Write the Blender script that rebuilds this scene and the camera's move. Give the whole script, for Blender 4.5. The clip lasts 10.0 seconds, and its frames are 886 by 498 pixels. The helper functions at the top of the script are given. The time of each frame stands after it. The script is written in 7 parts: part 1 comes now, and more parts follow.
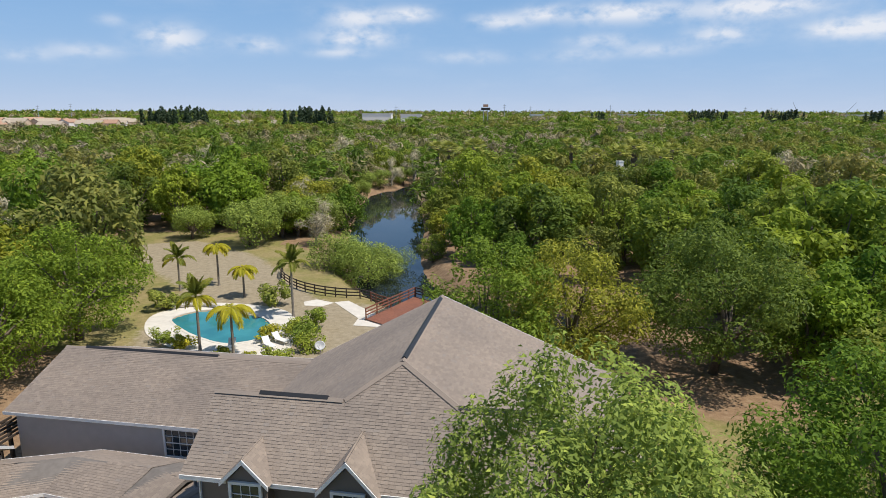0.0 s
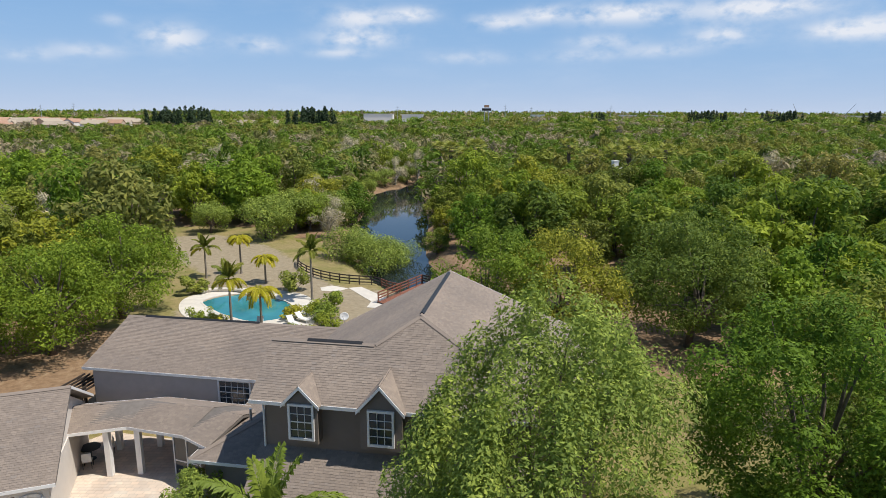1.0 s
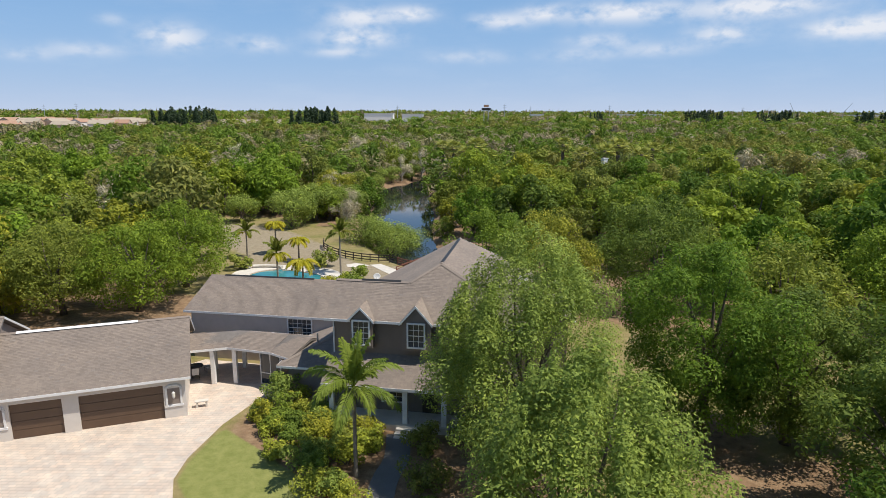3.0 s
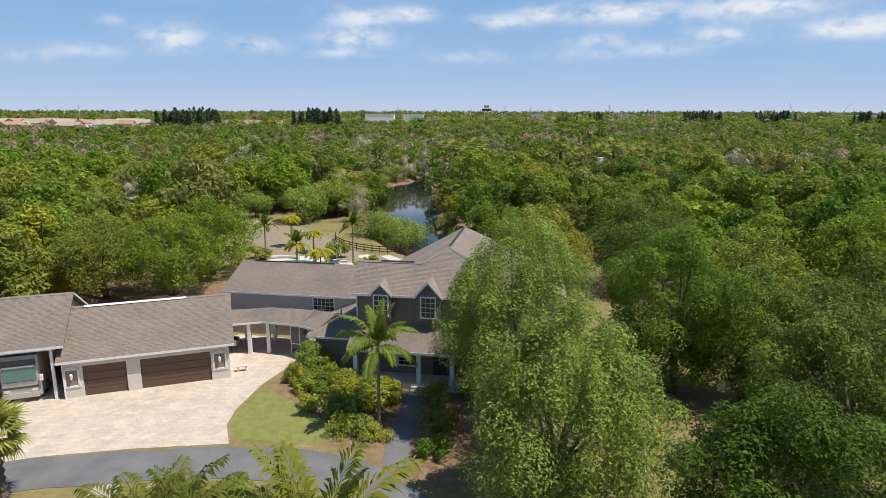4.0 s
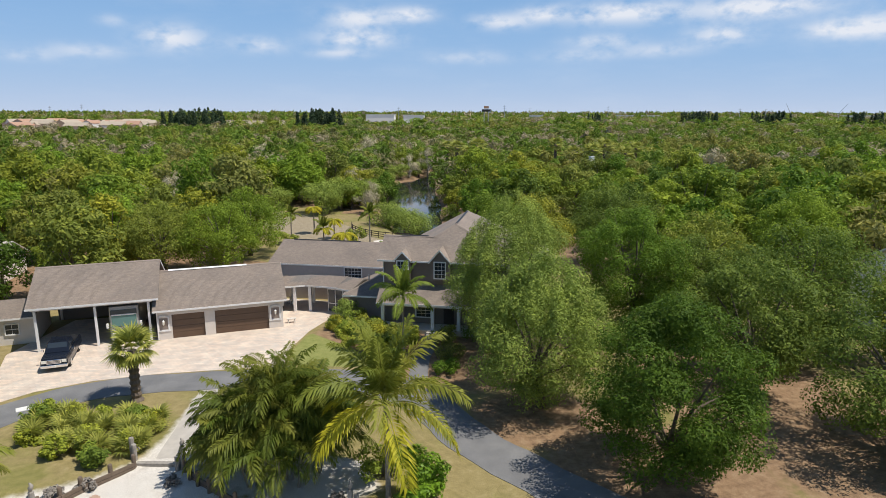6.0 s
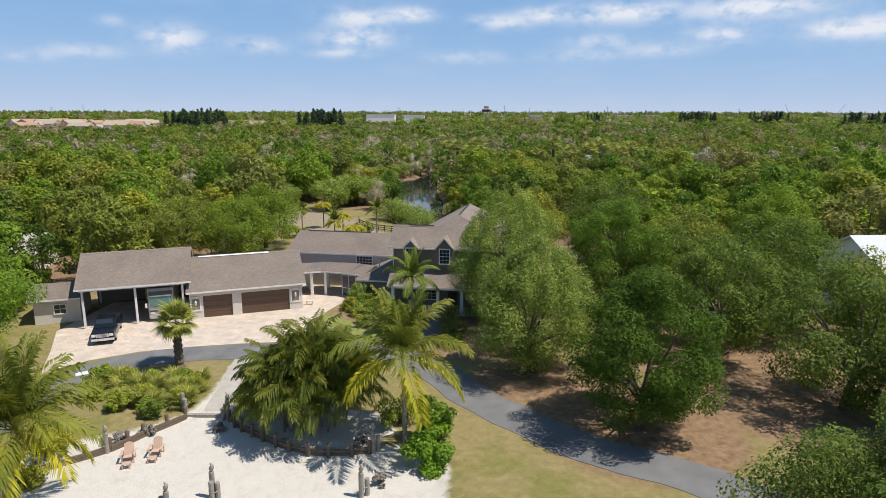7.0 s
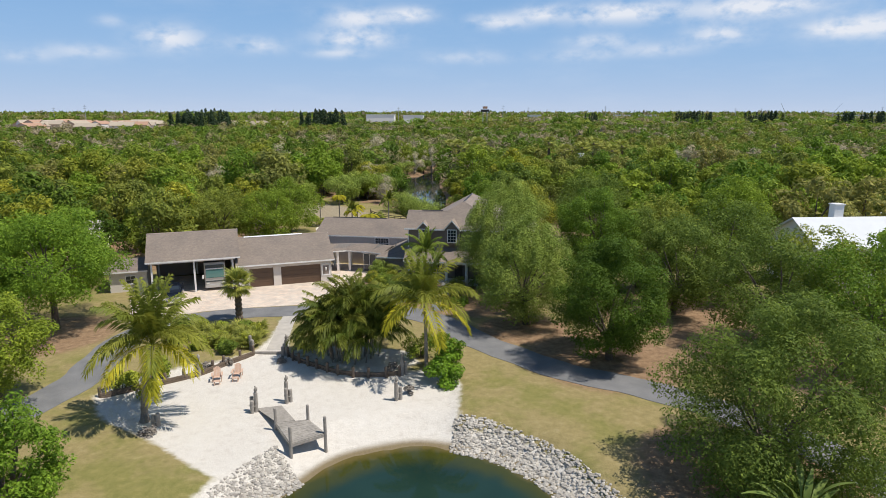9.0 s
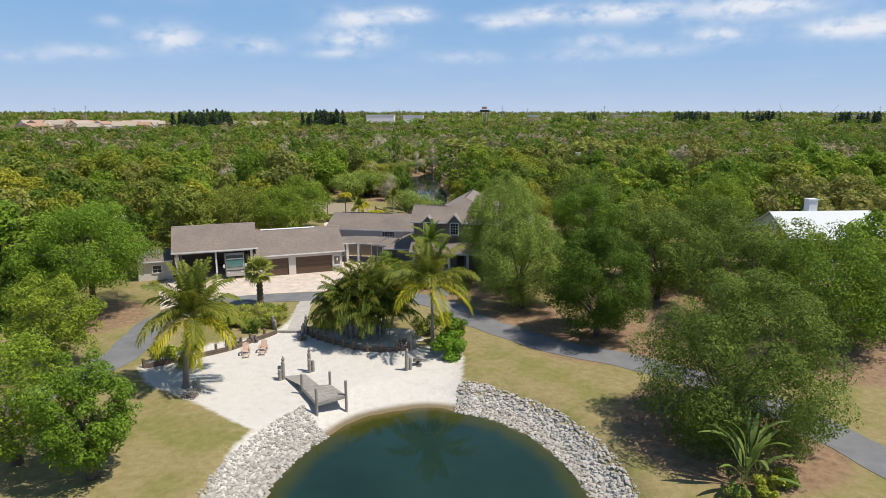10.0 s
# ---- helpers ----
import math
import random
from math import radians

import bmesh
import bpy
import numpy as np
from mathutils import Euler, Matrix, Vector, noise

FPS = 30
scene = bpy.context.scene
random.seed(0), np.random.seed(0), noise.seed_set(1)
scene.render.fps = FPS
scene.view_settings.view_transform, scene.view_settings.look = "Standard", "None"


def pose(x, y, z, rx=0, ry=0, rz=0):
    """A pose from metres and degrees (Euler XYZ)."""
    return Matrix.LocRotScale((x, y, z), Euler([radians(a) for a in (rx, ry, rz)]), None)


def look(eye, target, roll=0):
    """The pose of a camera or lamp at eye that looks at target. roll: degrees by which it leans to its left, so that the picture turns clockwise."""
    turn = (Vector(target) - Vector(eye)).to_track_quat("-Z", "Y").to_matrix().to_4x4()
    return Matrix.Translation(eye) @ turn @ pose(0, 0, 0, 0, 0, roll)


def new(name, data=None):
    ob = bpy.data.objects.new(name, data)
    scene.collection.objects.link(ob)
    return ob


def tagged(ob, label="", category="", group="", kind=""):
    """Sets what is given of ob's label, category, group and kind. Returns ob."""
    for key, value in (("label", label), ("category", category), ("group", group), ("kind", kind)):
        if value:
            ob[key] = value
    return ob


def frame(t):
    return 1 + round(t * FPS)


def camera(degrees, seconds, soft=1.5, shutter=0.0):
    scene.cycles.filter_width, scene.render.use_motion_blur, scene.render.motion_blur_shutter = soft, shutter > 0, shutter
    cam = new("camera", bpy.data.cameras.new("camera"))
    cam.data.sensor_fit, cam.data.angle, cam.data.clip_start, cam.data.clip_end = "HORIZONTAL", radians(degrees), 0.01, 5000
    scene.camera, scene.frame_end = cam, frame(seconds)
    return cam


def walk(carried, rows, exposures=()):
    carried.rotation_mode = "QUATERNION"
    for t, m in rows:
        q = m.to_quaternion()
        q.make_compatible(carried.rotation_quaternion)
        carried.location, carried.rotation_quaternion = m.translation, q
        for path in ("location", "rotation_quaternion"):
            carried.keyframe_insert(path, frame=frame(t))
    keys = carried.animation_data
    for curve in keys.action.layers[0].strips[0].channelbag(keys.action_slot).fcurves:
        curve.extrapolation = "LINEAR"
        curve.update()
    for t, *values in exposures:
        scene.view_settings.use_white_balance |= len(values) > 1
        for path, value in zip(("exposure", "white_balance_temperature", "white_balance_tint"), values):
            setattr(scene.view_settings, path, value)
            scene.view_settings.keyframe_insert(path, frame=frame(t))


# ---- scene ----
cam = camera(70.0, 10.0, soft=0.8)
PATH = [
    (0, (-0.846, -3.698, 19.021), (-0.864, -1.742, 18.603), 0.1),
    (0.5, (-1.055, -6.699, 19.075), (-1.073, -4.742, 18.662), 0.2),
    (1, (-1.236, -10.063, 19.256), (-1.256, -8.107, 18.839), 0.2),
    (1.5, (-1.43, -13.302, 19.336), (-1.45, -11.345, 18.923), 0.4),
    (2, (-1.665, -16.583, 19.529), (-1.682, -14.627, 19.113), 0.5),
    (2.5, (-1.829, -19.733, 19.649), (-1.847, -17.778, 19.23), 0.2),
    (4, (-2.588, -29.981, 20.04), (-2.608, -28.025, 19.622), 0.1),
    (4.5, (-2.677, -33.256, 20.161), (-2.701, -31.3, 19.744), 0.1),
    (5, (-2.852, -36.537, 20.255), (-2.874, -34.582, 19.838), 0.1),
    (5.5, (-3.054, -39.883, 20.369), (-3.074, -37.927, 19.952), 0.1),
    (7, (-3.682, -49.727, 20.58), (-3.701, -47.771, 20.163), 0.1),
    (7.5, (-3.877, -52.856, 20.637), (-3.895, -50.9, 20.219), 0.0),
    (8, (-4.174, -55.914, 20.702), (-4.188, -53.958, 20.284), 0.0),
    (8.5, (-4.418, -59.217, 20.769), (-4.433, -57.262, 20.351), 0.1),
    (9, (-4.624, -62.4, 20.841), (-4.64, -60.445, 20.424), -0.0),
    (9.5, (-4.869, -65.512, 20.918), (-4.887, -63.556, 20.501), -0.1),
    (10, (-5.048, -68.637, 21.04), (-5.062, -66.681, 20.623), 0.0),
]
walk(cam, [(t, look(eye, target, roll)) for t, eye, target, roll in PATH])

# ---- sky and sun ----
SUN_EL, SUN_DIR = 62.0, Vector((0.965, -0.25, 0.0)).normalized()
sun_vec = Vector((SUN_DIR.x * math.cos(radians(SUN_EL)), SUN_DIR.y * math.cos(radians(SUN_EL)), math.sin(radians(SUN_EL))))
sun_data = bpy.data.lights.new("sun", "SUN")
sun_data.energy, sun_data.angle, sun_data.color = 4.9, radians(0.5), (1.0, 0.95, 0.86)
sun = new("sun", sun_data)
sun.matrix_world = look(sun_vec * 300, (0, 0, 0))

world = bpy.data.worlds.new("sky")
scene.world = world
world.use_nodes = True
wn, wl = world.node_tree.nodes, world.node_tree.links
wn.clear()


def wnode(kind, **values):
    n = wn.new(kind)
    for k, v in values.items():
        n.inputs[k].default_value = v
    return n


def wmath(op, a, b=None):
    n = wn.new("ShaderNodeMath")
    n.operation = op
    for i, v in enumerate((a, b)):
        if v is None:
            continue
        if isinstance(v, (int, float)):
            n.inputs[i].default_value = v
        else:
            wl.new(v, n.inputs[i])
    return n.outputs[0]


sky = wn.new("ShaderNodeTexSky")
sky.sky_type = "NISHITA"
sky.sun_disc = False
sky.sun_elevation = radians(SUN_EL)
sky.sun_rotation = math.atan2(SUN_DIR.x, SUN_DIR.y)
sky.air_density, sky.dust_density, sky.ozone_density = 1.0, 0.2, 4.0
coord = wn.new("ShaderNodeTexCoord")
split = wn.new("ShaderNodeSeparateXYZ")
wl.new(coord.outputs["Generated"], split.inputs[0])
AZ = wmath("ARCTAN2", split.outputs[0], split.outputs[1])
EL = wmath("ARCSINE", split.outputs[2])
# cloud banks: azimuth, elevation, half width, half height, weight (degrees)
CLOUDS = [(-22.8, 5.9, 2.4, 0.9, 0.9), (-16.2, 5.6, 2.2, 0.6, 0.6), (-7.8, 7.9, 2.6, 0.8, 0.9), (-3.3, 8.3, 1.9, 0.6, 0.9),
          (-8.0, 6.3, 3.2, 0.7, 0.9), (-9.5, 5.1, 2.2, 0.4, 0.6), (4.4, 7.7, 2.3, 0.6, 0.8), (7.8, 8.3, 1.7, 0.6, 0.8),
          (14.4, 8.2, 4.8, 0.8, 1.0), (12.9, 6.0, 2.6, 0.5, 0.6), (24.9, 8.1, 4.5, 0.8, 1.1), (33.5, 6.3, 3.3, 0.9, 0.9),
          (30.0, 6.2, 2.2, 0.6, 0.8), (22.2, 6.2, 2.4, 0.7, 0.8), (-29.0, 4.7, 2.6, 0.5, 0.5), (-33.0, 4.2, 2.0, 0.4, 0.4),
          (1.5, 4.8, 3.5, 0.5, 0.4), (11.0, 4.9, 3.0, 0.5, 0.45), (17.5, 5.2, 3.0, 0.5, 0.5), (-27.0, 7.0, 1.0, 0.4, 0.35)]
puff = wnode("ShaderNodeTexNoise", Scale=34.0, Detail=6.0, Roughness=0.5)
stretch = wn.new("ShaderNodeMapping")
stretch.inputs["Scale"].default_value = (1.0, 1.0, 1.7)
wl.new(coord.outputs["Generated"], stretch.inputs[0])
wl.new(stretch.outputs[0], puff.inputs["Vector"])
total = None
for az, el, hw, hh, weight in CLOUDS:
    dx = wmath("DIVIDE", wmath("SUBTRACT", AZ, radians(az)), radians(hw))
    dy = wmath("DIVIDE", wmath("SUBTRACT", EL, radians(el)), radians(hh))
    r2 = wmath("ADD", wmath("MULTIPLY", dx, dx), wmath("MULTIPLY", dy, dy))
    g = wmath("MULTIPLY", wmath("EXPONENT", wmath("MULTIPLY", r2, -1.0)), weight)
    total = g if total is None else wmath("ADD", total, g)
veil = wnode("ShaderNodeTexNoise", Scale=7.0, Detail=5.0, Roughness=0.6)
stretch2 = wn.new("ShaderNodeMapping")
stretch2.inputs["Scale"].default_value = (1.0, 1.0, 4.0)
wl.new(coord.outputs["Generated"], stretch2.inputs[0])
wl.new(stretch2.outputs[0], veil.inputs["Vector"])
ragged = wmath("MULTIPLY", total, wmath("MINIMUM", wmath("MAXIMUM", wmath("ADD", wmath("MULTIPLY", wmath("SUBTRACT", puff.outputs["Fac"], 0.45), 3.4), 0.58), 0.0), 1.0))
thin = wmath("MULTIPLY", wmath("MAXIMUM", wmath("SUBTRACT", veil.outputs["Fac"], 0.5), 0.0), 0.3)
cover = wmath("MINIMUM", wmath("ADD", ragged, thin), 0.92)
low = wn.new("ShaderNodeMix")
low.data_type = "RGBA"
wl.new(wmath("EXPONENT", wmath("MULTIPLY", wmath("ABSOLUTE", EL), -1.0 / radians(4.2))), low.inputs["Factor"])
low.inputs["A"].default_value = (2.3, 4.75, 8.6, 1.0)
low.inputs["B"].default_value = (5.6, 6.6, 8.4, 1.0)
haze = wn.new("ShaderNodeMix")
haze.data_type = "RGBA"
wl.new(wmath("EXPONENT", wmath("MULTIPLY", wmath("ABSOLUTE", EL), -1.0 / radians(24.0))), haze.inputs["Factor"])
wl.new(sky.outputs[0], haze.inputs["A"])
wl.new(low.outputs["Result"], haze.inputs["B"])
mixer = wn.new("ShaderNodeMix")
mixer.data_type = "RGBA"
wl.new(cover, mixer.inputs["Factor"])
wl.new(haze.outputs["Result"], mixer.inputs["A"])
mixer.inputs["B"].default_value = (8.6, 8.9, 9.6, 1.0)
back = wnode("ShaderNodeBackground", Strength=0.095)
out = wn.new("ShaderNodeOutputWorld")
wl.new(mixer.outputs["Result"], back.inputs[0])
wl.new(back.outputs[0], out.inputs[0])

# ---- materials ----


class Nodes:
    """A node material under construction."""

    def __init__(self, name, rough=0.8, metal=0.0):
        self.m = bpy.data.materials.new(name)
        self.m.use_nodes = True
        self.n, self.l = self.m.node_tree.nodes, self.m.node_tree.links
        self.b = self.n["Principled BSDF"]
        self.b.inputs["Roughness"].default_value, self.b.inputs["Metallic"].default_value = rough, metal

    def put(self, v, socket):
        if isinstance(v, bpy.types.NodeSocket):
            self.l.new(v, socket)
        elif isinstance(v, (tuple, list)) and len(v) == 3 and socket.type == "RGBA":
            socket.default_value = (*v, 1.0)
        else:
            socket.default_value = v

    def math(self, op, a, b=0.0, clamp=False):
        n = self.n.new("ShaderNodeMath")
        n.operation, n.use_clamp = op, clamp
        self.put(a, n.inputs[0]), self.put(b, n.inputs[1])
        return n.outputs[0]

    def pos(self, scale=(1, 1, 1), space="Object"):
        c, m = self.n.new("ShaderNodeTexCoord"), self.n.new("ShaderNodeMapping")
        m.inputs["Scale"].default_value = scale
        self.l.new(c.outputs[space], m.inputs[0])
        return m.outputs[0]

    def noise(self, scale, detail=4.0, rough=0.55, vec=None):
        n = self.n.new("ShaderNodeTexNoise")
        n.inputs["Scale"].default_value, n.inputs["Detail"].default_value, n.inputs["Roughness"].default_value = scale, detail, rough
        self.l.new(vec if vec is not None else self.pos(), n.inputs["Vector"])
        return n.outputs["Fac"]

    def voronoi(self, scale, vec=None, feature="F1", out="Distance"):
        n = self.n.new("ShaderNodeTexVoronoi")
        n.feature = feature
        n.inputs["Scale"].default_value = scale
        self.l.new(vec if vec is not None else self.pos(), n.inputs["Vector"])
        return n.outputs[out]

    def ramp(self, fac, stops):
        n = self.n.new("ShaderNodeValToRGB")
        e = n.color_ramp.elements
        while len(e) < len(stops):
            e.new(0.5)
        for i, (p, c) in enumerate(stops):
            e[i].position, e[i].color = p, (*c, 1.0)
        self.put(fac, n.inputs[0])
        return n.outputs[0]

    def mix(self, fac, a, b, blend="MIX"):
        n = self.n.new("ShaderNodeMix")
        n.data_type, n.blend_type = "RGBA", blend
        self.put(fac, n.inputs["Factor"]), self.put(a, n.inputs["A"]), self.put(b, n.inputs["B"])
        return n.outputs["Result"]

    def step(self, v, lo, hi):
        n = self.n.new("ShaderNodeMapRange")
        n.interpolation_type = "SMOOTHSTEP"
        n.inputs[1].default_value, n.inputs[2].default_value = lo, hi
        self.put(v, n.inputs[0])
        return n.outputs[0]

    def attr(self, name):
        n = self.n.new("ShaderNodeAttribute")
        n.attribute_name = name
        return n.outputs["Fac"]

    def island(self):
        return self.n.new("ShaderNodeNewGeometry").outputs["Random Per Island"]

    def obrand(self):
        return self.n.new("ShaderNodeObjectInfo").outputs["Random"]

    def bump(self, height, strength=0.4, distance=0.02):
        n = self.n.new("ShaderNodeBump")
        n.inputs["Strength"].default_value, n.inputs["Distance"].default_value = strength, distance
        self.l.new(height, n.inputs["Height"])
        self.l.new(n.outputs[0], self.b.inputs["Normal"])

    def color(self, v):
        self.put(v, self.b.inputs["Base Color"])
        return self

    def rough(self, v):
        self.put(v, self.b.inputs["Roughness"])
        return self

    def leaf(self, color, share=0.3):
        """Thin leaves: light passes through."""
        t, x = self.n.new("ShaderNodeBsdfTranslucent"), self.n.new("ShaderNodeMixShader")
        self.put(color, self.b.inputs["Base Color"]), self.put(self.mix(0.18, color, (0.16, 0.22, 0.02)), t.inputs[0])
        x.inputs[0].default_value = share
        self.l.new(self.b.outputs[0], x.inputs[1]), self.l.new(t.outputs[0], x.inputs[2])
        self.l.new(x.outputs[0], self.n["Material Output"].inputs[0])
        return self


def plain(name, color, rough=0.7, metal=0.0, grain=6.0, amount=0.25, relief=0.0):
    k = Nodes(name, rough, metal)
    f = k.math("ADD", k.math("MULTIPLY", k.noise(grain), 0.6), k.math("MULTIPLY", k.noise(grain * 0.17, 3.0), 0.4))
    dark = tuple(c * (1 - amount) for c in color)
    light = tuple(min(1.0, c * (1 + amount)) for c in color)
    k.color(k.ramp(f, [(0.3, dark), (0.7, light)]))
    if relief:
        k.bump(k.noise(grain * 6), relief, 0.01)
    return k.m


def foliage(name, stops, share=0.3, tint="object", rough=0.6, even=0.0):
    """stops: colours from dark to light over each leaf; tint: what sets one tree apart from the next."""
    k = Nodes(name, rough)
    k.b.inputs["Specular IOR Level"].default_value = 0.15
    t = k.obrand() if tint == "object" else k.attr("tint")
    n = len(stops) - 1
    base = k.ramp(t, [(i / n, c) for i, c in enumerate(stops)])
    leafy = k.ramp(k.island(), [(0.0, (0.66, 0.70, 0.64)), (0.5, (0.97, 0.98, 0.95)), (0.88, (1.25, 1.2, 1.05)), (1.0, (1.6, 1.48, 1.25))])
    leafy = k.mix(even, leafy, (0.97, 0.97, 0.95)) if even else leafy
    big = k.ramp(k.noise(0.45, 3.0), [(0.3, (0.98, 1.0, 0.88)), (0.7, (1.46, 1.38, 1.16))])
    c = k.mix(1.0, k.mix(1.0, base, leafy, "MULTIPLY"), big, "MULTIPLY")
    return k.leaf(c, share).m


OAK = [(0.07, 0.12, 0.02), (0.12, 0.21, 0.026), (0.24, 0.28, 0.05), (0.16, 0.19, 0.05), (0.32, 0.32, 0.045), (0.09, 0.155, 0.026), (0.29, 0.265, 0.10), (0.18, 0.255, 0.034)]
WOODS = [(0.40, 0.35, 0.28), (0.34, 0.29, 0.22), (0.25, 0.24, 0.11), (0.10, 0.165, 0.025), (0.14, 0.225, 0.03), (0.175, 0.25, 0.045), (0.23, 0.285, 0.045), (0.25, 0.25, 0.07)]
M_OAK = foliage("oak_leaves", OAK, 0.4)
M_LIGHT = foliage("pale_leaves", [(0.228, 0.295, 0.075), (0.25, 0.318, 0.082)], 0.4)
M_BRIGHT = foliage("bright_leaves", [(0.15, 0.25, 0.032), (0.20, 0.29, 0.038), (0.245, 0.30, 0.042)], 0.42)
M_GREYOAK = foliage("grey_green_oak_leaves", [(0.12, 0.172, 0.038), (0.14, 0.195, 0.044), (0.112, 0.166, 0.034)], 0.4)
M_MID = foliage("mid_green_leaves", [(0.11, 0.195, 0.026), (0.135, 0.215, 0.03)], 0.4)
M_DEEP = foliage("deep_green_leaves", [(0.070, 0.125, 0.018), (0.084, 0.142, 0.02)], 0.36)
M_WOODS = foliage("woodland_leaves", [tuple(c * 0.88 for c in col) for col in WOODS], 0.35, "attr", even=0.55)
M_PALM = foliage("palm_fronds", [(0.15, 0.185, 0.035), (0.22, 0.225, 0.042)], 0.35, rough=0.5)
M_PALM_YELLOW = foliage("yellowed_fronds", [(0.36, 0.34, 0.03), (0.43, 0.38, 0.035)], 0.35, rough=0.5)
M_PORCHPALM = foliage("green_fronds", [(0.15, 0.21, 0.04), (0.19, 0.24, 0.045)], 0.35, rough=0.5)
M_ARECA = foliage("areca_fronds", [(0.075, 0.11, 0.018), (0.16, 0.17, 0.034)], 0.33, rough=0.5)
M_SHRUB = foliage("shrub_leaves", [(0.138, 0.200, 0.040), (0.200, 0.263, 0.045), (0.325, 0.350, 0.050), (0.175, 0.213, 0.070)], 0.3)
M_CROTON = foliage("yellow_shrub_leaves", [(0.36, 0.34, 0.04), (0.25, 0.27, 0.045)], 0.3)
M_GLOSSY = foliage("seagrape_leaves", [(0.150, 0.269, 0.030), (0.188, 0.300, 0.035)], 0.3, rough=0.35)
M_DEAD = plain("bare_twigs", (0.24, 0.21, 0.18), 0.9, grain=3.0)
M_BARK = plain("bark", (0.13, 0.10, 0.075), 0.9, grain=5.0, amount=0.4, relief=0.6)
M_PALMBARK = plain("palm_bark", (0.22, 0.19, 0.155), 0.9, grain=8.0, amount=0.35, relief=0.6)
M_GREYBARK = plain("grey_bark", (0.30, 0.28, 0.25), 0.9, grain=4.0, amount=0.3, relief=0.5)
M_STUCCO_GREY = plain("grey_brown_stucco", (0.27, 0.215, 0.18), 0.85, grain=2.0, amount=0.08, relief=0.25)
M_STUCCO_WING = plain("light_grey_stucco", (0.47, 0.41, 0.375), 0.85, grain=2.0, amount=0.08, relief=0.25)
M_STUCCO_BROWN = plain("brown_stucco", (0.20, 0.16, 0.132), 0.85, grain=2.0, amount=0.08, relief=0.25)
M_STUCCO_PALE = plain("pale_stucco", (0.66, 0.60, 0.54), 0.85, grain=2.0, amount=0.06, relief=0.2)
M_WHITE = plain("white_paint", (0.78, 0.76, 0.74), 0.5, grain=3.0, amount=0.06)
M_CONCRETE = plain("pale_concrete", (0.62, 0.57, 0.50), 0.85, grain=1.5, amount=0.15, relief=0.2)
M_WALK = plain("worn_concrete", (0.44, 0.40, 0.35), 0.9, grain=1.5, amount=0.18, relief=0.25)
M_GREYWOOD = plain("weathered_timber", (0.30, 0.27, 0.235), 0.85, grain=6.0, amount=0.3, relief=0.4)
M_DARKWOOD = plain("dark_stained_timber", (0.055, 0.040, 0.030), 0.7, grain=6.0, amount=0.3)
M_REDWOOD = plain("red_deck_timber", (0.22, 0.085, 0.05), 0.75, grain=5.0, amount=0.3)
M_DOOR = plain("brown_door_paint", (0.115, 0.068, 0.042), 0.5, grain=2.0, amount=0.08)
M_BLACK = plain("black_metal", (0.02, 0.02, 0.022), 0.5, grain=4.0, amount=0.2)
M_STEEL = plain("grey_steel", (0.42, 0.43, 0.45), 0.35, 0.8, grain=5.0, amount=0.1)
M_CHROME = plain("chrome", (0.75, 0.75, 0.76), 0.12, 1.0, grain=5.0, amount=0.05)
M_RUBBER = plain("tyre_rubber", (0.025, 0.025, 0.025), 0.85, grain=9.0)
M_CARPAINT = plain("dark_blue_car_paint", (0.012, 0.016, 0.026), 0.2, 0.2, grain=3.0, amount=0.1)
M_RVPAINT = plain("silver_coach_paint", (0.48, 0.46, 0.43), 0.3, 0.2, grain=2.0, amount=0.06)
M_RVDARK = plain("dark_coach_paint", (0.06, 0.07, 0.07), 0.3, 0.1, grain=2.0, amount=0.1)
M_LAMPGLASS = plain("frosted_lamp_glass", (0.75, 0.72, 0.65), 0.3, grain=6.0, amount=0.05)
M_CHAIR = plain("salmon_painted_wood", (0.56, 0.38, 0.28), 0.7, grain=7.0, amount=0.12)
M_LOUNGE = plain("white_mesh_fabric", (0.68, 0.67, 0.64), 0.8, grain=9.0, amount=0.08)
M_MARKWHITE = plain("worn_white_marking", (0.7, 0.68, 0.64), 0.8, grain=5.0, amount=0.15)


def mat_glass(name, color=(0.03, 0.04, 0.05)):
    k = Nodes(name, 0.06)
    k.color(color)
    k.b.inputs["Specular IOR Level"].default_value = 0.6
    return k.m


M_PANE = mat_glass("dark_window_glass")
M_SHIELD = mat_glass("green_tinted_windscreen", (0.10, 0.22, 0.20))


def mat_shingle():
    k = Nodes("roof_shingles", 0.9)
    tab = k.ramp(k.island(), [(0.0, (0.222, 0.190, 0.166)), (0.4, (0.242, 0.208, 0.182)), (0.75, (0.258, 0.222, 0.194)), (0.95, (0.275, 0.236, 0.204)), (1.0, (0.235, 0.212, 0.196))])
    stain = k.ramp(k.noise(0.35, 5.0), [(0.3, (0.86, 0.86, 0.87)), (0.7, (1.1, 1.08, 1.05))])
    grit = k.ramp(k.noise(60.0, 2.0), [(0.3, (0.85, 0.85, 0.85)), (0.7, (1.15, 1.15, 1.15))])
    k.color(k.mix(1.0, k.mix(1.0, k.mix(1.0, tab, (1.04, 0.985, 0.935), "MULTIPLY"), stain, "MULTIPLY"), grit, "MULTIPLY"))
    k.bump(k.noise(90.0, 2.0), 0.3, 0.004)
    return k.m


M_SHINGLE = mat_shingle()
M_DECKING = plain("roof_underlay", (0.16, 0.14, 0.125), 0.9, grain=3.0)


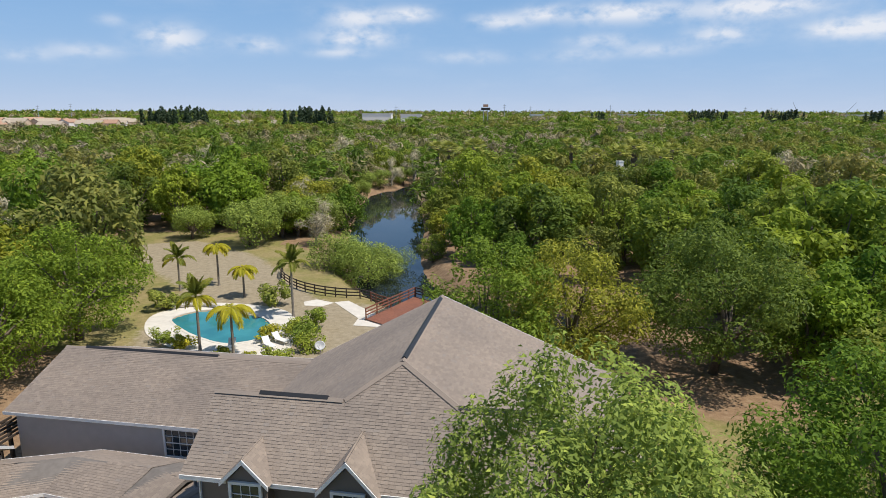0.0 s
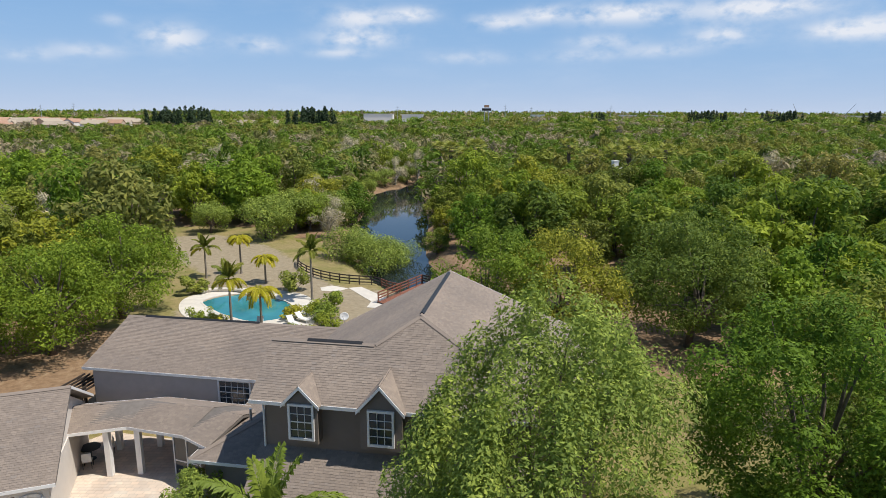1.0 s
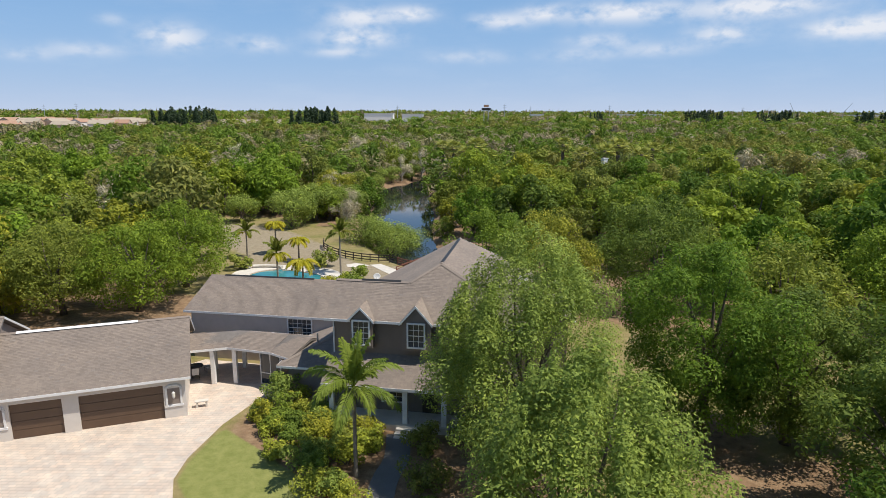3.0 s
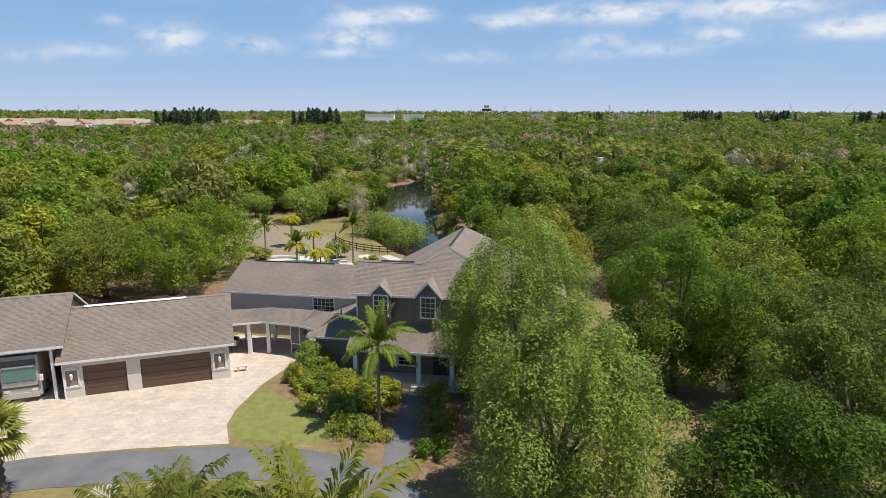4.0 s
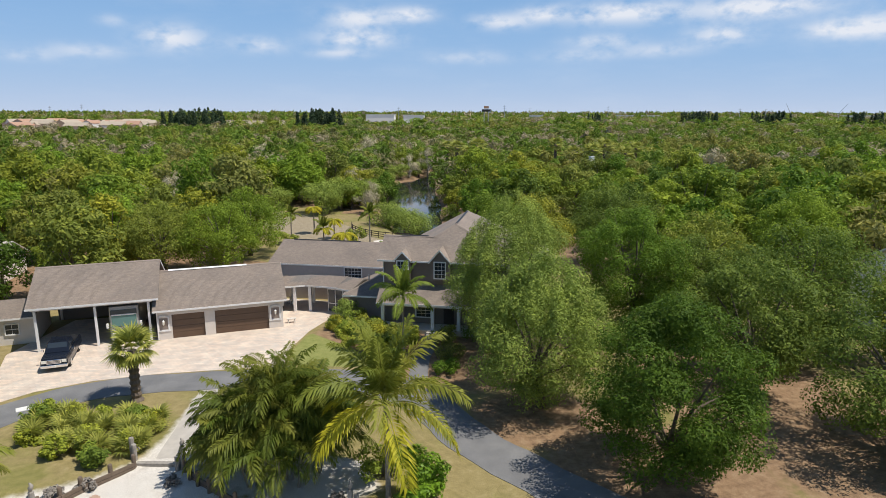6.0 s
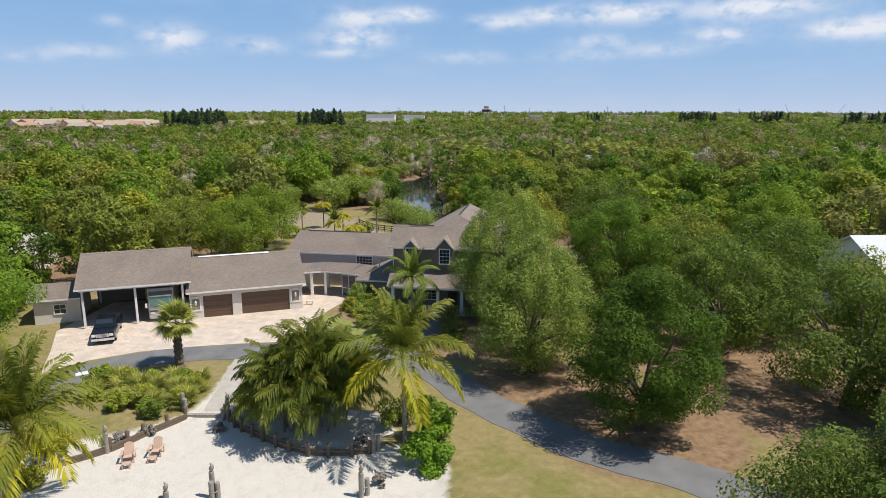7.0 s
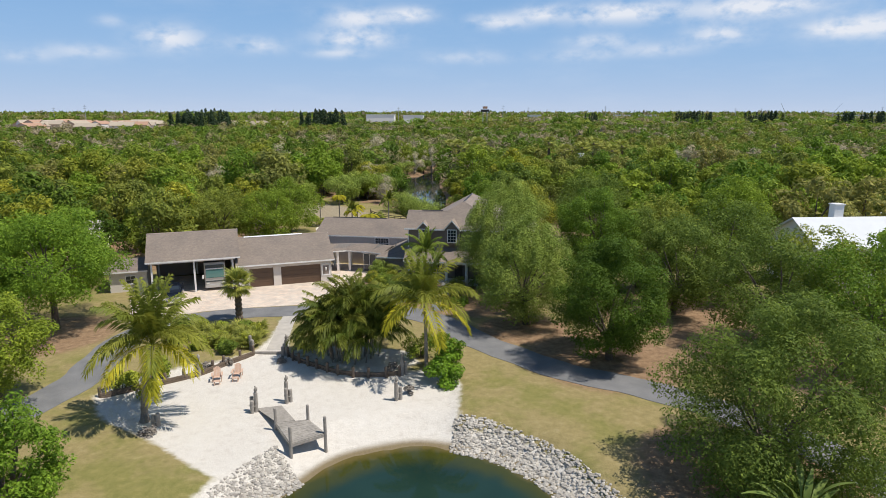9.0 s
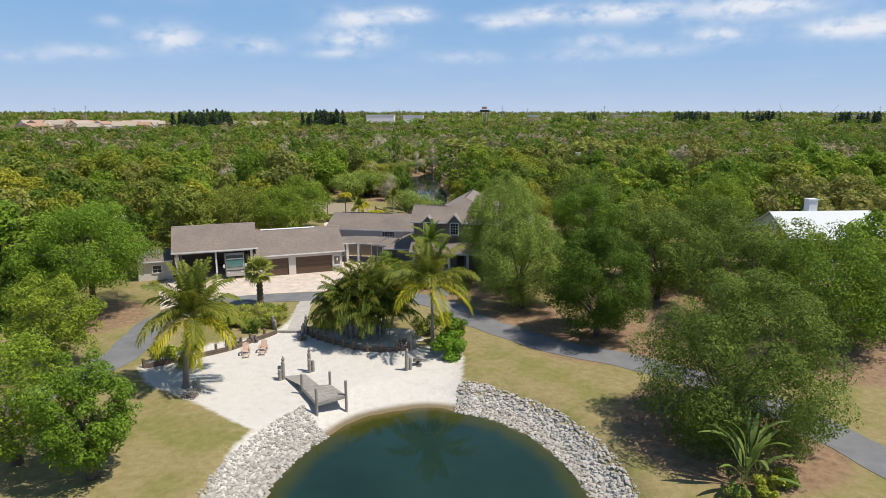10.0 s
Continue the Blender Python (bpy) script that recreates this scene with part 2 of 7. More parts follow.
def mat_asphalt():
    k = Nodes("asphalt", 0.9)
    c = k.ramp(k.noise(0.5, 5.0), [(0.3, (0.135, 0.134, 0.136)), (0.7, (0.205, 0.2, 0.198))])
    g = k.ramp(k.noise(45.0, 2.0), [(0.3, (0.8, 0.8, 0.8)), (0.7, (1.2, 1.2, 1.2))])
    k.color(k.mix(1.0, c, g, "MULTIPLY"))
    k.bump(k.noise(70.0, 2.0), 0.4, 0.01)
    return k.m


def mat_paver():
    k = Nodes("cream_pavers", 0.85)
    v = k.pos((1, 1, 1))
    n = k.n.new("ShaderNodeTexBrick")
    n.offset = 0.5
    for key, val in (("Scale", 1.0), ("Mortar Size", 0.012), ("Brick Width", 0.42), ("Row Height", 0.28), ("Bias", 0.0)):
        n.inputs[key].default_value = val
    n.inputs["Color1"].default_value, n.inputs["Color2"].default_value = (0.64, 0.545, 0.455, 1), (0.53, 0.475, 0.415, 1)
    n.inputs["Mortar"].default_value = (0.43, 0.375, 0.32, 1)
    k.l.new(v, n.inputs["Vector"])
    blotch = k.ramp(k.noise(0.9, 4.0), [(0.3, (0.86, 0.84, 0.84)), (0.7, (1.12, 1.1, 1.06))])
    flush = k.ramp(k.voronoi(1.6, out="Color"), [(0.0, (1.0, 0.94, 0.9)), (1.0, (1.06, 1.06, 1.06))])
    k.color(k.mix(1.0, k.mix(1.0, n.outputs["Color"], blotch, "MULTIPLY"), flush, "MULTIPLY"))
    k.bump(n.outputs["Fac"], -0.4, 0.01)
    return k.m


def mat_ground():
    """Dry grass, leaf litter, mown lawn and white sand, by distances stored on the sheet."""
    k = Nodes("ground_soil", 0.95)
    n1, n2, n3 = k.noise(0.22, 5.0, 0.6), k.noise(1.7, 5.0, 0.65), k.noise(14.0, 3.0)
    dry = k.ramp(n2, [(0.25, (0.20, 0.16, 0.06)), (0.55, (0.28, 0.22, 0.092)), (0.8, (0.35, 0.285, 0.145))])
    greenish = k.ramp(n2, [(0.3, (0.155, 0.15, 0.036)), (0.7, (0.25, 0.215, 0.068))])
    dry = k.mix(k.step(n1, 0.42, 0.62), dry, greenish)
    lawn = k.ramp(n2, [(0.3, (0.17, 0.19, 0.04)), (0.7, (0.27, 0.27, 0.08))])
    litter = k.ramp(n2, [(0.25, (0.13, 0.078, 0.042)), (0.5, (0.25, 0.155, 0.085)), (0.8, (0.35, 0.25, 0.15))])
    sand = k.ramp(n2, [(0.2, (0.47, 0.42, 0.365)), (0.45, (0.58, 0.535, 0.475)), (0.8, (0.63, 0.59, 0.535))])
    bare = k.ramp(n2, [(0.25, (0.22, 0.17, 0.10)), (0.6, (0.33, 0.27, 0.18)), (0.85, (0.42, 0.36, 0.26))])
    wob = k.math("ADD", k.math("MULTIPLY", k.math("SUBTRACT", n2, 0.5), 2.2), k.math("MULTIPLY", k.math("SUBTRACT", n1, 0.5), 2.2))

    def zone(name, soft):
        return k.step(k.math("ADD", k.attr(name), wob), -soft, soft)
    c = k.mix(zone("bare", 0.6), dry, bare)
    c = k.mix(zone("litter", 0.8), c, litter)
    c = k.mix(k.step(k.math("ADD", k.attr("lawn"), k.math("MULTIPLY", wob, 0.15)), -0.12, 0.12), c, lawn)
    c = k.mix(k.step(k.math("ADD", k.attr("sand"), k.math("MULTIPLY", wob, 0.35)), -0.3, 0.3), c, sand)
    wet = k.step(k.attr("wet"), -0.5, 0.25)
    c = k.mix(wet, c, k.mix(1.0, c, (0.34, 0.28, 0.17), "MULTIPLY"))
    fine = k.ramp(n3, [(0.3, (0.82, 0.82, 0.82)), (0.7, (1.14, 1.14, 1.14))])
    k.color(k.mix(1.0, c, fine, "MULTIPLY"))
    k.bump(k.math("ADD", k.math("MULTIPLY", n3, 0.5), n2), 0.6, 0.08)
    return k.m


def mat_water(name, deep, rough=0.03, ripple=1.2, strength=0.05, rim=None):
    """Still water; rim (centre, half axes) marks where the sandy bed shows through the shallows."""
    k = Nodes(name, rough)
    c = k.ramp(k.noise(0.12, 3.0), [(0.35, deep), (0.65, tuple(c * 1.5 for c in deep))])
    if rim:
        m, n = k.n.new("ShaderNodeMapping"), k.n.new("ShaderNodeVectorMath")
        m.inputs["Location"].default_value = (-rim[0] / rim[2], -rim[1] / rim[3], 0)
        m.inputs["Scale"].default_value = (1 / rim[2], 1 / rim[3], 0)
        n.operation = "LENGTH"
        k.l.new(k.pos(), m.inputs[0]), k.l.new(m.outputs[0], n.inputs[0])
        d = k.math("ADD", n.outputs["Value"], k.math("MULTIPLY", k.math("SUBTRACT", k.noise(0.5, 4.0), 0.5), 0.14))
        c = k.mix(k.step(d, 0.78, 0.93), c, (0.045, 0.050, 0.010))
        c = k.mix(k.step(d, 0.93, 1.02), c, (0.13, 0.10, 0.035))
    k.color(c)
    k.b.inputs["IOR"].default_value = 1.33
    k.bump(k.noise(ripple, 3.0), strength, 0.05)
    return k.m


def mat_pool():
    k = Nodes("pool_water", 0.04)
    k.color(k.ramp(k.noise(0.35, 3.0), [(0.3, (0.025, 0.17, 0.20)), (0.7, (0.045, 0.24, 0.26))]))
    k.b.inputs["IOR"].default_value = 1.33
    k.bump(k.noise(2.5, 3.0), 0.08, 0.05)
    return k.m


def mat_rock():
    k = Nodes("limestone_riprap", 0.9)
    c = k.ramp(k.obrand(), [(0.0, (0.27, 0.245, 0.22)), (0.5, (0.36, 0.335, 0.30)), (1.0, (0.45, 0.42, 0.38))])
    i = k.ramp(k.island(), [(0.0, (0.7, 0.69, 0.68)), (1.0, (1.2, 1.18, 1.15))])
    s = k.ramp(k.noise(3.0, 5.0), [(0.3, (0.75, 0.74, 0.72)), (0.7, (1.15, 1.15, 1.14))])
    k.color(k.mix(1.0, k.mix(1.0, c, i, "MULTIPLY"), s, "MULTIPLY"))
    k.bump(k.noise(14.0, 4.0), 0.5, 0.03)
    return k.m


M_ASPHALT, M_PAVER, M_GROUND, M_ROCK = mat_asphalt(), mat_paver(), mat_ground(), mat_rock()
M_POND = mat_water("pond_water", (0.010, 0.026, 0.020), ripple=1.6, strength=0.04, rim=(-6.2, -36.2, 10.0, 13.0))
M_RIVER = mat_water("river_water", (0.010, 0.014, 0.018), ripple=0.8, strength=0.06)
M_POOL = mat_pool()

# ---- mesh helpers ----


def mesh_ob(name, verts, faces, material, parent=None, label="", smooth=False):
    me = bpy.data.meshes.new(name)
    me.from_pydata([tuple(map(float, v)) for v in verts], [], faces)
    me.update()
    me.materials.append(material)
    if smooth:
        me.shade_smooth()
    ob = new(name, me)
    ob.parent = parent
    if label:
        tagged(ob, label)
    return ob


def quad_mesh(name, quads, material, tint=None):
    """A mesh of loose faces from an array (n, corners, 3)."""
    n, c = quads.shape[:2]
    me = bpy.data.meshes.new(name)
    me.vertices.add(c * n)
    me.vertices.foreach_set("co", np.ascontiguousarray(quads, dtype=np.float32).ravel())
    me.loops.add(c * n)
    me.loops.foreach_set("vertex_index", np.arange(c * n, dtype=np.int32))
    me.polygons.add(n)
    me.polygons.foreach_set("loop_start", np.arange(0, c * n, c, dtype=np.int32))
    me.update(calc_edges=True)
    if tint is not None:
        a = me.attributes.new("tint", "FLOAT", "POINT")
        a.data.foreach_set("value", np.repeat(tint, c).astype(np.float32))
    me.materials.append(material)
    return me


def link(name, me, parent=None, m=None, label=""):
    ob = new(name, me)
    ob.parent = parent
    if m is not None:
        ob.matrix_basis = m
    if label:
        tagged(ob, label)
    return ob


def empty(name, m, label, category, group="", kind=""):
    ob = new(name)
    ob.empty_display_size = 0.3
    ob.matrix_basis = m
    return tagged(ob, label, category, group, kind)


def box_bm(bm, x0, y0, z0, x1, y1, z1, bevel=0.0, m=None):
    made = bmesh.ops.create_cube(bm, size=1.0)["verts"]
    for v in made:
        v.co = Vector(((x0 + x1) / 2 + v.co.x * (x1 - x0), (y0 + y1) / 2 + v.co.y * (y1 - y0), (z0 + z1) / 2 + v.co.z * (z1 - z0)))
        if m is not None:
            v.co = m @ v.co
    if bevel:
        es = list({e for v in made for e in v.link_edges})
        bmesh.ops.bevel(bm, geom=es, offset=bevel, segments=2, affect="EDGES", profile=0.6)


def part(name, bm, material, parent, label="", smooth=False, m=None):
    me = bpy.data.meshes.new(name)
    bm.normal_update()
    bm.to_mesh(me)
    bm.free()
    me.materials.append(material)
    if smooth:
        me.shade_smooth()
    return link(name, me, parent, m, label)


def box(name, parent, material, x0, y0, z0, x1, y1, z1, bevel=0.0, label="", m=None):
    bm = bmesh.new()
    box_bm(bm, x0, y0, z0, x1, y1, z1, bevel)
    return part(name, bm, material, parent, label, m=m)


def tube(points, radii, sides=8, cap=True):
    """Vertices and faces of a tapered tube along points."""
    pts = [Vector(p) for p in points]
    vs, fs = [], []
    for i, p in enumerate(pts):
        d = (pts[min(i + 1, len(pts) - 1)] - pts[max(i - 1, 0)]).normalized()
        a = d.orthogonal().normalized() if abs(d.z) < 0.9 else Vector((1, 0, 0))
        a = (a - d * a.dot(d)).normalized()
        b = d.cross(a)
        for k in range(sides):
            w = 2 * math.pi * k / sides
            vs.append(p + radii[i] * (math.cos(w) * a + math.sin(w) * b))
    for i in range(len(pts) - 1):
        for k in range(sides):
            k2 = (k + 1) % sides
            fs.append((i * sides + k, i * sides + k2, (i + 1) * sides + k2, (i + 1) * sides + k))
    if cap:
        fs.append(tuple(range(sides))[::-1])
        fs.append(tuple((len(pts) - 1) * sides + k for k in range(sides)))
    return vs, fs


def join(pieces):
    vs, fs = [], []
    for v, f in pieces:
        o = len(vs)
        vs += list(v)
        fs += [tuple(i + o for i in q) for q in f]
    return vs, fs


def prism(poly, z0, z1):
    """A flat-sided slab over a polygon of (x, y)."""
    n = len(poly)
    vs = [(x, y, z0) for x, y in poly] + [(x, y, z1) for x, y in poly]
    fs = [tuple(range(n))[::-1], tuple(range(n, 2 * n))] + [(i, (i + 1) % n, n + (i + 1) % n, n + i) for i in range(n)]
    return vs, fs


def smooth_line(points, step=1.0, closed=False):
    """A Catmull-Rom line through points, sampled evenly enough."""
    p = [np.array(q, float) for q in points]
    n, out = len(p), []
    last = n if closed else n - 1
    for i in range(last):
        if closed:
            a, b, c, d = p[i - 1], p[i], p[(i + 1) % n], p[(i + 2) % n]
        else:
            a, b, c, d = p[max(i - 1, 0)], p[i], p[i + 1], p[min(i + 2, n - 1)]
        k = max(2, int(np.linalg.norm(c - b) / step))
        for j in range(k):
            t = j / k
            out.append(0.5 * (2 * b + (c - a) * t + (2 * a - 5 * b + 4 * c - d) * t * t + (3 * b - a - 3 * c + d) * t ** 3))
    if not closed:
        out.append(p[-1])
    return np.array(out)


def poly_sdf(poly, x, y):
    """Distance to a polygon's edge, positive inside."""
    p = np.asarray(poly, float)
    inside = np.zeros(x.shape, bool)
    best = np.full(x.shape, 1e9)
    for (ax, ay), (bx, by) in zip(p, np.roll(p, -1, axis=0)):
        ex, ey = bx - ax, by - ay
        t = np.clip(((x - ax) * ex + (y - ay) * ey) / (ex * ex + ey * ey + 1e-12), 0, 1)
        best = np.minimum(best, np.hypot(x - ax - t * ex, y - ay - t * ey))
        cross = (ay > y) != (by > y)
        with np.errstate(divide="ignore", invalid="ignore"):
            inside ^= cross & (x < (bx - ax) * (y - ay) / (by - ay + 1e-12) + ax)
    return np.where(inside, best, -best)


def line_dist(line, x, y):
    best, where = np.full(x.shape, 1e9), np.zeros(x.shape)
    for i, ((ax, ay), (bx, by)) in enumerate(zip(line[:-1], line[1:])):
        ex, ey = bx - ax, by - ay
        t = np.clip(((x - ax) * ex + (y - ay) * ey) / (ex * ex + ey * ey + 1e-12), 0, 1)
        d = np.hypot(x - ax - t * ex, y - ay - t * ey)
        where = np.where(d < best, i + t, where)
        best = np.minimum(best, d)
    return best, where


# ---- plan ----
POND_C, POND_R = (-6.2, -36.2), (10.0, 13.0)
POND_Z, RIVER_Z = -1.3, -1.5
BEACH = [(-29.5, -21.0), (-28.4, -22.0), (-24.8, -24.2), (-20.8, -27.2), (-18.2, -29.0), (-19.0, -31.5), (-18.6, -40.0), (-8, -38), (-5.2, -30),
         (-4.2, -24.0), (-3.9, -20.8), (-3.6, -16.0), (-4.4, -12.6), (-9.0, -13.2), (-11.1, -13.6), (-13.6, -13.0), (-16.4, -11.0), (-19.0, -8.6), (-19.7, -6.0), (-20.8, 0.2),
         (-22.0, 0.2), (-21.4, -6.0), (-22.1, -8.9), (-24.0, -10.6), (-26.5, -12.0), (-30.5, -14.5), (-31.5, -18.0)]
BED_RIGHT = [(-19.0, -8.4), (-16.4, -10.8), (-13.6, -13.0), (-11.1, -13.6), (-8.7, -13.2), (-6.5, -11.5), (-8.0, -8.5), (-12, -7.5), (-16, -7.2)]
LAWN_FRONT = [(-17.0, 8.0), (-17.1, 10.2), (-16.6, 14.2), (-14.0, 12.0), (-11.1, 9.2), (-9.6, 8.2), (-9.0, 6.6), (-11.3, 5.7), (-15.8, 6.4)]
CLEARING = [(-31, 42), (-34, 62), (-48, 78), (-53, 90), (-38, 95), (-25, 84), (-18, 74), (-12, 63), (-2, 60), (4, 52), (4, 36), (-26, 36)]
RIVER = smooth_line([(12, 56), (2, 59.5), (-5.5, 66), (-9, 78), (-11, 95), (-12.2, 113), (-14, 135), (-14.5, 155), (-9, 173), (6, 186), (30, 192)], 3.0)
DRIVE = smooth_line([(26.5, -48), (23.5, -38), (20.8, -29.5), (16.5, -21.8), (10.4, -16.4), (5.2, -13.4), (1.4, -9.6), (-1.8, -6.0), (-5.0, -0.8), (-9.5, 2.8), (-15.5, 3.6),
                     (-22.2, 2.9), (-28.6, 1.6), (-32.8, -1.2), (-35.0, -5.5), (-34.6, -11.5), (-34.2, -16.5), (-36.5, -24), (-42, -34)], 1.2)
POOL_AREA = [(-26.9, 52.9), (-26.3, 54.8), (-24.2, 56.0), (-21.0, 54.9), (-18.3, 53.3), (-16.8, 50.4), (-17.2, 47.9), (-19.6, 46.7), (-22.1, 48.0), (-24.3, 49.8)]
rng = np.random.default_rng(7)


def pond_d(x, y):
    a = np.arctan2(y - POND_C[1], x - POND_C[0])
    wob = 0.012 * np.sin(7 * a + 1) + 0.01 * np.sin(13 * a)
    return (np.hypot((x - POND_C[0]) / POND_R[0], (y - POND_C[1]) / POND_R[1]) - 1 - wob) * 11.0


def smooth01(v):
    v = np.clip(v, 0, 1)
    return v * v * (3 - 2 * v)


def height(x, y):
    x, y = np.asarray(x, float), np.asarray(y, float)
    s = poly_sdf(BEACH, x, y)
    h = -0.28 * smooth01((s + 0.6) / 1.4) * smooth01((-6.0 - y) / 4.0)
    d = pond_d(x, y)
    h = h * smooth01(d / 2.0) - (1.3 * smooth01((3.4 - d) / 3.4) + 1.4 * smooth01(-d / 4.0))
    r, w = line_dist(RIVER, x, y)
    half = 4.2 + 1.9 * np.clip((w - 6) / 12, 0, 1)
    h = h - 1.5 * smooth01((half + 3.0 - r) / 3.0) - 1.3 * smooth01((half - r) / 3.0)
    pool = poly_sdf(POOL_AREA, x, y)
    h = h - 0.9 * smooth01((pool - 0.1) / 0.8)
    near = smooth01((np.hypot(x + 10, y - 10) - 60) / 60)
    return h + near * 0.35 * np.sin(x * 0.043 + 1.3) * np.sin(y * 0.037)


def ground_z(x, y):
    return float(height(np.array([x]), np.array([y]))[0])


# ---- ground ----
def axis(lo, hi, step, far, growth=1.25):
    mid = list(np.arange(lo, hi + step / 2, step))
    s, v, up = step, hi, []
    while v < far:
        s = min(s * growth, 260)
        v += s
        up.append(v)
    s, v, down = step, lo, []
    while v > -far:
        s = min(s * growth, 260)
        v -= s
        down.append(v)
    return np.array(down[::-1] + mid + up)


HERO_SPOTS = []


def build_ground(litter_spots):
    xs, ys = axis(-48, 32, 0.6, 4600), axis(-62, 74, 0.6, 4600)
    X, Y = np.meshgrid(xs, ys)
    Z = height(X, Y)
    nx, ny = len(xs), len(ys)
    idx = np.arange(nx * ny).reshape(ny, nx)
    quads = np.stack([idx[:-1, :-1], idx[:-1, 1:], idx[1:, 1:], idx[1:, :-1]], -1).reshape(-1, 4)
    me = bpy.data.meshes.new("ground")
    me.vertices.add(nx * ny)
    me.vertices.foreach_set("co", np.stack([X, Y, Z], -1).astype(np.float32).ravel())
    me.loops.add(4 * len(quads))
    me.loops.foreach_set("vertex_index", quads.astype(np.int32).ravel())
    me.polygons.add(len(quads))
    me.polygons.foreach_set("loop_start", np.arange(0, 4 * len(quads), 4, dtype=np.int32))
    me.update(calc_edges=True)
    me.shade_smooth()
    sand = np.maximum(poly_sdf(BEACH, X, Y), poly_sdf(BED_RIGHT, X, Y) - 0.3)
    ring = np.degrees(np.arctan2((Y - POND_C[1]) / POND_R[1], (X - POND_C[0]) / POND_R[0]))
    stony = (ring < 80) & (ring > -40) | (ring > 140) | (ring < -150)
    sand = np.where(stony, np.maximum(sand, 1.7 - pond_d(X, Y)), sand)
    litter = np.full(X.shape, -9.0)
    for x, y, r in litter_spots:
        litter = np.maximum(litter, r - np.hypot(X - x, Y - y))
    wood = np.where((Y > 40) | (X < -52) | (X > 45), 3.0, -9.0)
    wood = np.where(poly_sdf(CLEARING, X, Y) > -3, -9.0, wood)
    lawn = poly_sdf(LAWN_FRONT, X, Y)
    bare = np.maximum(poly_sdf(CLEARING, X, Y) - 4.0, np.where(Y > 800, 5.0, -9.0))
    wood = np.where(Y > 800, -9.0, wood)
    wet = np.maximum(np.where(pond_d(X, Y) < 8, 0.55 - pond_d(X, Y), -9), -9)
    for name, v in (("sand", sand), ("litter", np.maximum(litter, wood)), ("lawn", lawn), ("bare", bare), ("wet", wet)):
        a = me.attributes.new(name, "FLOAT", "POINT")
        a.data.foreach_set("value", np.clip(v, -9, 9).astype(np.float32).ravel())
    me.materials.append(M_GROUND)
    tagged(link("ground", me), "dry grass, leaf litter and white sand", "ground", kind="structure")


def ribbon(name, line, half, material, lift, label, category, thick=0.06):
    """A strip of paving along a line, with real edges."""
    line = np.asarray(line)
    vs, fs = [], []
    for i, p in enumerate(line):
        d = line[min(i + 1, len(line) - 1)] - line[max(i - 1, 0)]
        d = d / np.linalg.norm(d)
        nrm = np.array([-d[1], d[0]])
        w = half + 0.08 * math.sin(i * 1.7) if half > 1 else half
        for k in (-1, -1, 0, 1, 1):
            q = p + nrm * w * k
            vs.append((q[0], q[1], 0))
        z = [max(ground_z(p[0] + nrm[0] * w * k, p[1] + nrm[1] * w * k), -0.3) for k in (-1, 0, 1)]
        o = len(vs) - 5
        for j, (k, top) in enumerate(((0, 0), (0, 1), (1, 1), (2, 1), (2, 0))):
            vs[o + j] = (vs[o + j][0], vs[o + j][1], z[k] + (lift if top else lift - thick))
    for i in range(len(line) - 1):
        for j in range(4):
            a = i * 5 + j
            fs.append((a, a + 5, a + 6, a + 1))
    ob = mesh_ob(name, vs, [f[::-1] for f in fs], material)
    return tagged(ob, label, category, kind="structure")


def slab(name, poly, z0, z1, material, label, category, kind="structure"):
    vs, fs = prism(poly, z0, z1)
    return tagged(mesh_ob(name, vs, fs, material), label, category, kind=kind)


ribbon("road", DRIVE, 1.75, M_ASPHALT, 0.03, "grey asphalt drive curving through the garden", "road")
# paved court before the garage, meeting the breezeway
COURT = [(-41.5, 7.9), (-39.0, 3.0), (-36.6, -2.2), (-34.4, 0.6), (-31.2, 2.6), (-27.0, 4.0), (-22.0, 5.0), (-16.2, 5.7), (-17.2, 8.2), (-17.3, 10.4), (-16.7, 14.5), (-15.6, 17.8), (-13.4, 19.0), (-12.0, 23.6),
         (-22.0, 25.5), (-24.5, 22.5), (-31.5, 20.5), (-41.0, 17.4)]
slab("pavement", COURT, -0.1, 0.035, M_PAVER, "cream and pink mottled paving stones of a court", "pavement")
ribbon("pavement_walk", smooth_line([(-5.2, 13.4), (-5.1, 10.5), (-5.6, 8.0), (-5.7, 3.2)], 0.7), 0.75, M_ASPHALT, 0.025, "narrow grey garden walk to the porch", "path")
ribbon("pavement_beach_walk", smooth_line([(-21.3, 1.6), (-21.0, -1.6), (-20.6, -5.0), (-20.4, -8.2)], 0.7), 0.75, M_WALK, 0.02, "pale concrete walk down to the sand", "path")

pond = [(POND_C[0] + (POND_R[0] + 1.6) * math.cos(a), POND_C[1] + (POND_R[1] + 1.6) * math.sin(a)) for a in np.linspace(0, 2 * math.pi, 64, endpoint=False)]
tagged(mesh_ob("water", [(x, y, POND_Z) for x, y in pond], [tuple(range(64))], M_POND), "dark green still pond water", "pond", kind="structure")
river_l, river_r = [], []
for i, p in enumerate(RIVER):
    d = RIVER[min(i + 1, len(RIVER) - 1)] - RIVER[max(i - 1, 0)]
    d = d / np.linalg.norm(d)
    river_l.append((p[0] - d[1] * 9.5, p[1] + d[0] * 9.5, RIVER_Z))
    river_r.append((p[0] + d[1] * 9.5, p[1] - d[0] * 9.5, RIVER_Z))
nr = len(river_l)
tagged(mesh_ob("water_river", river_l + river_r, [(i, nr + i, nr + i + 1, i + 1) for i in range(nr - 1)], M_RIVER), "dark river water between wooded banks", "river", kind="structure")

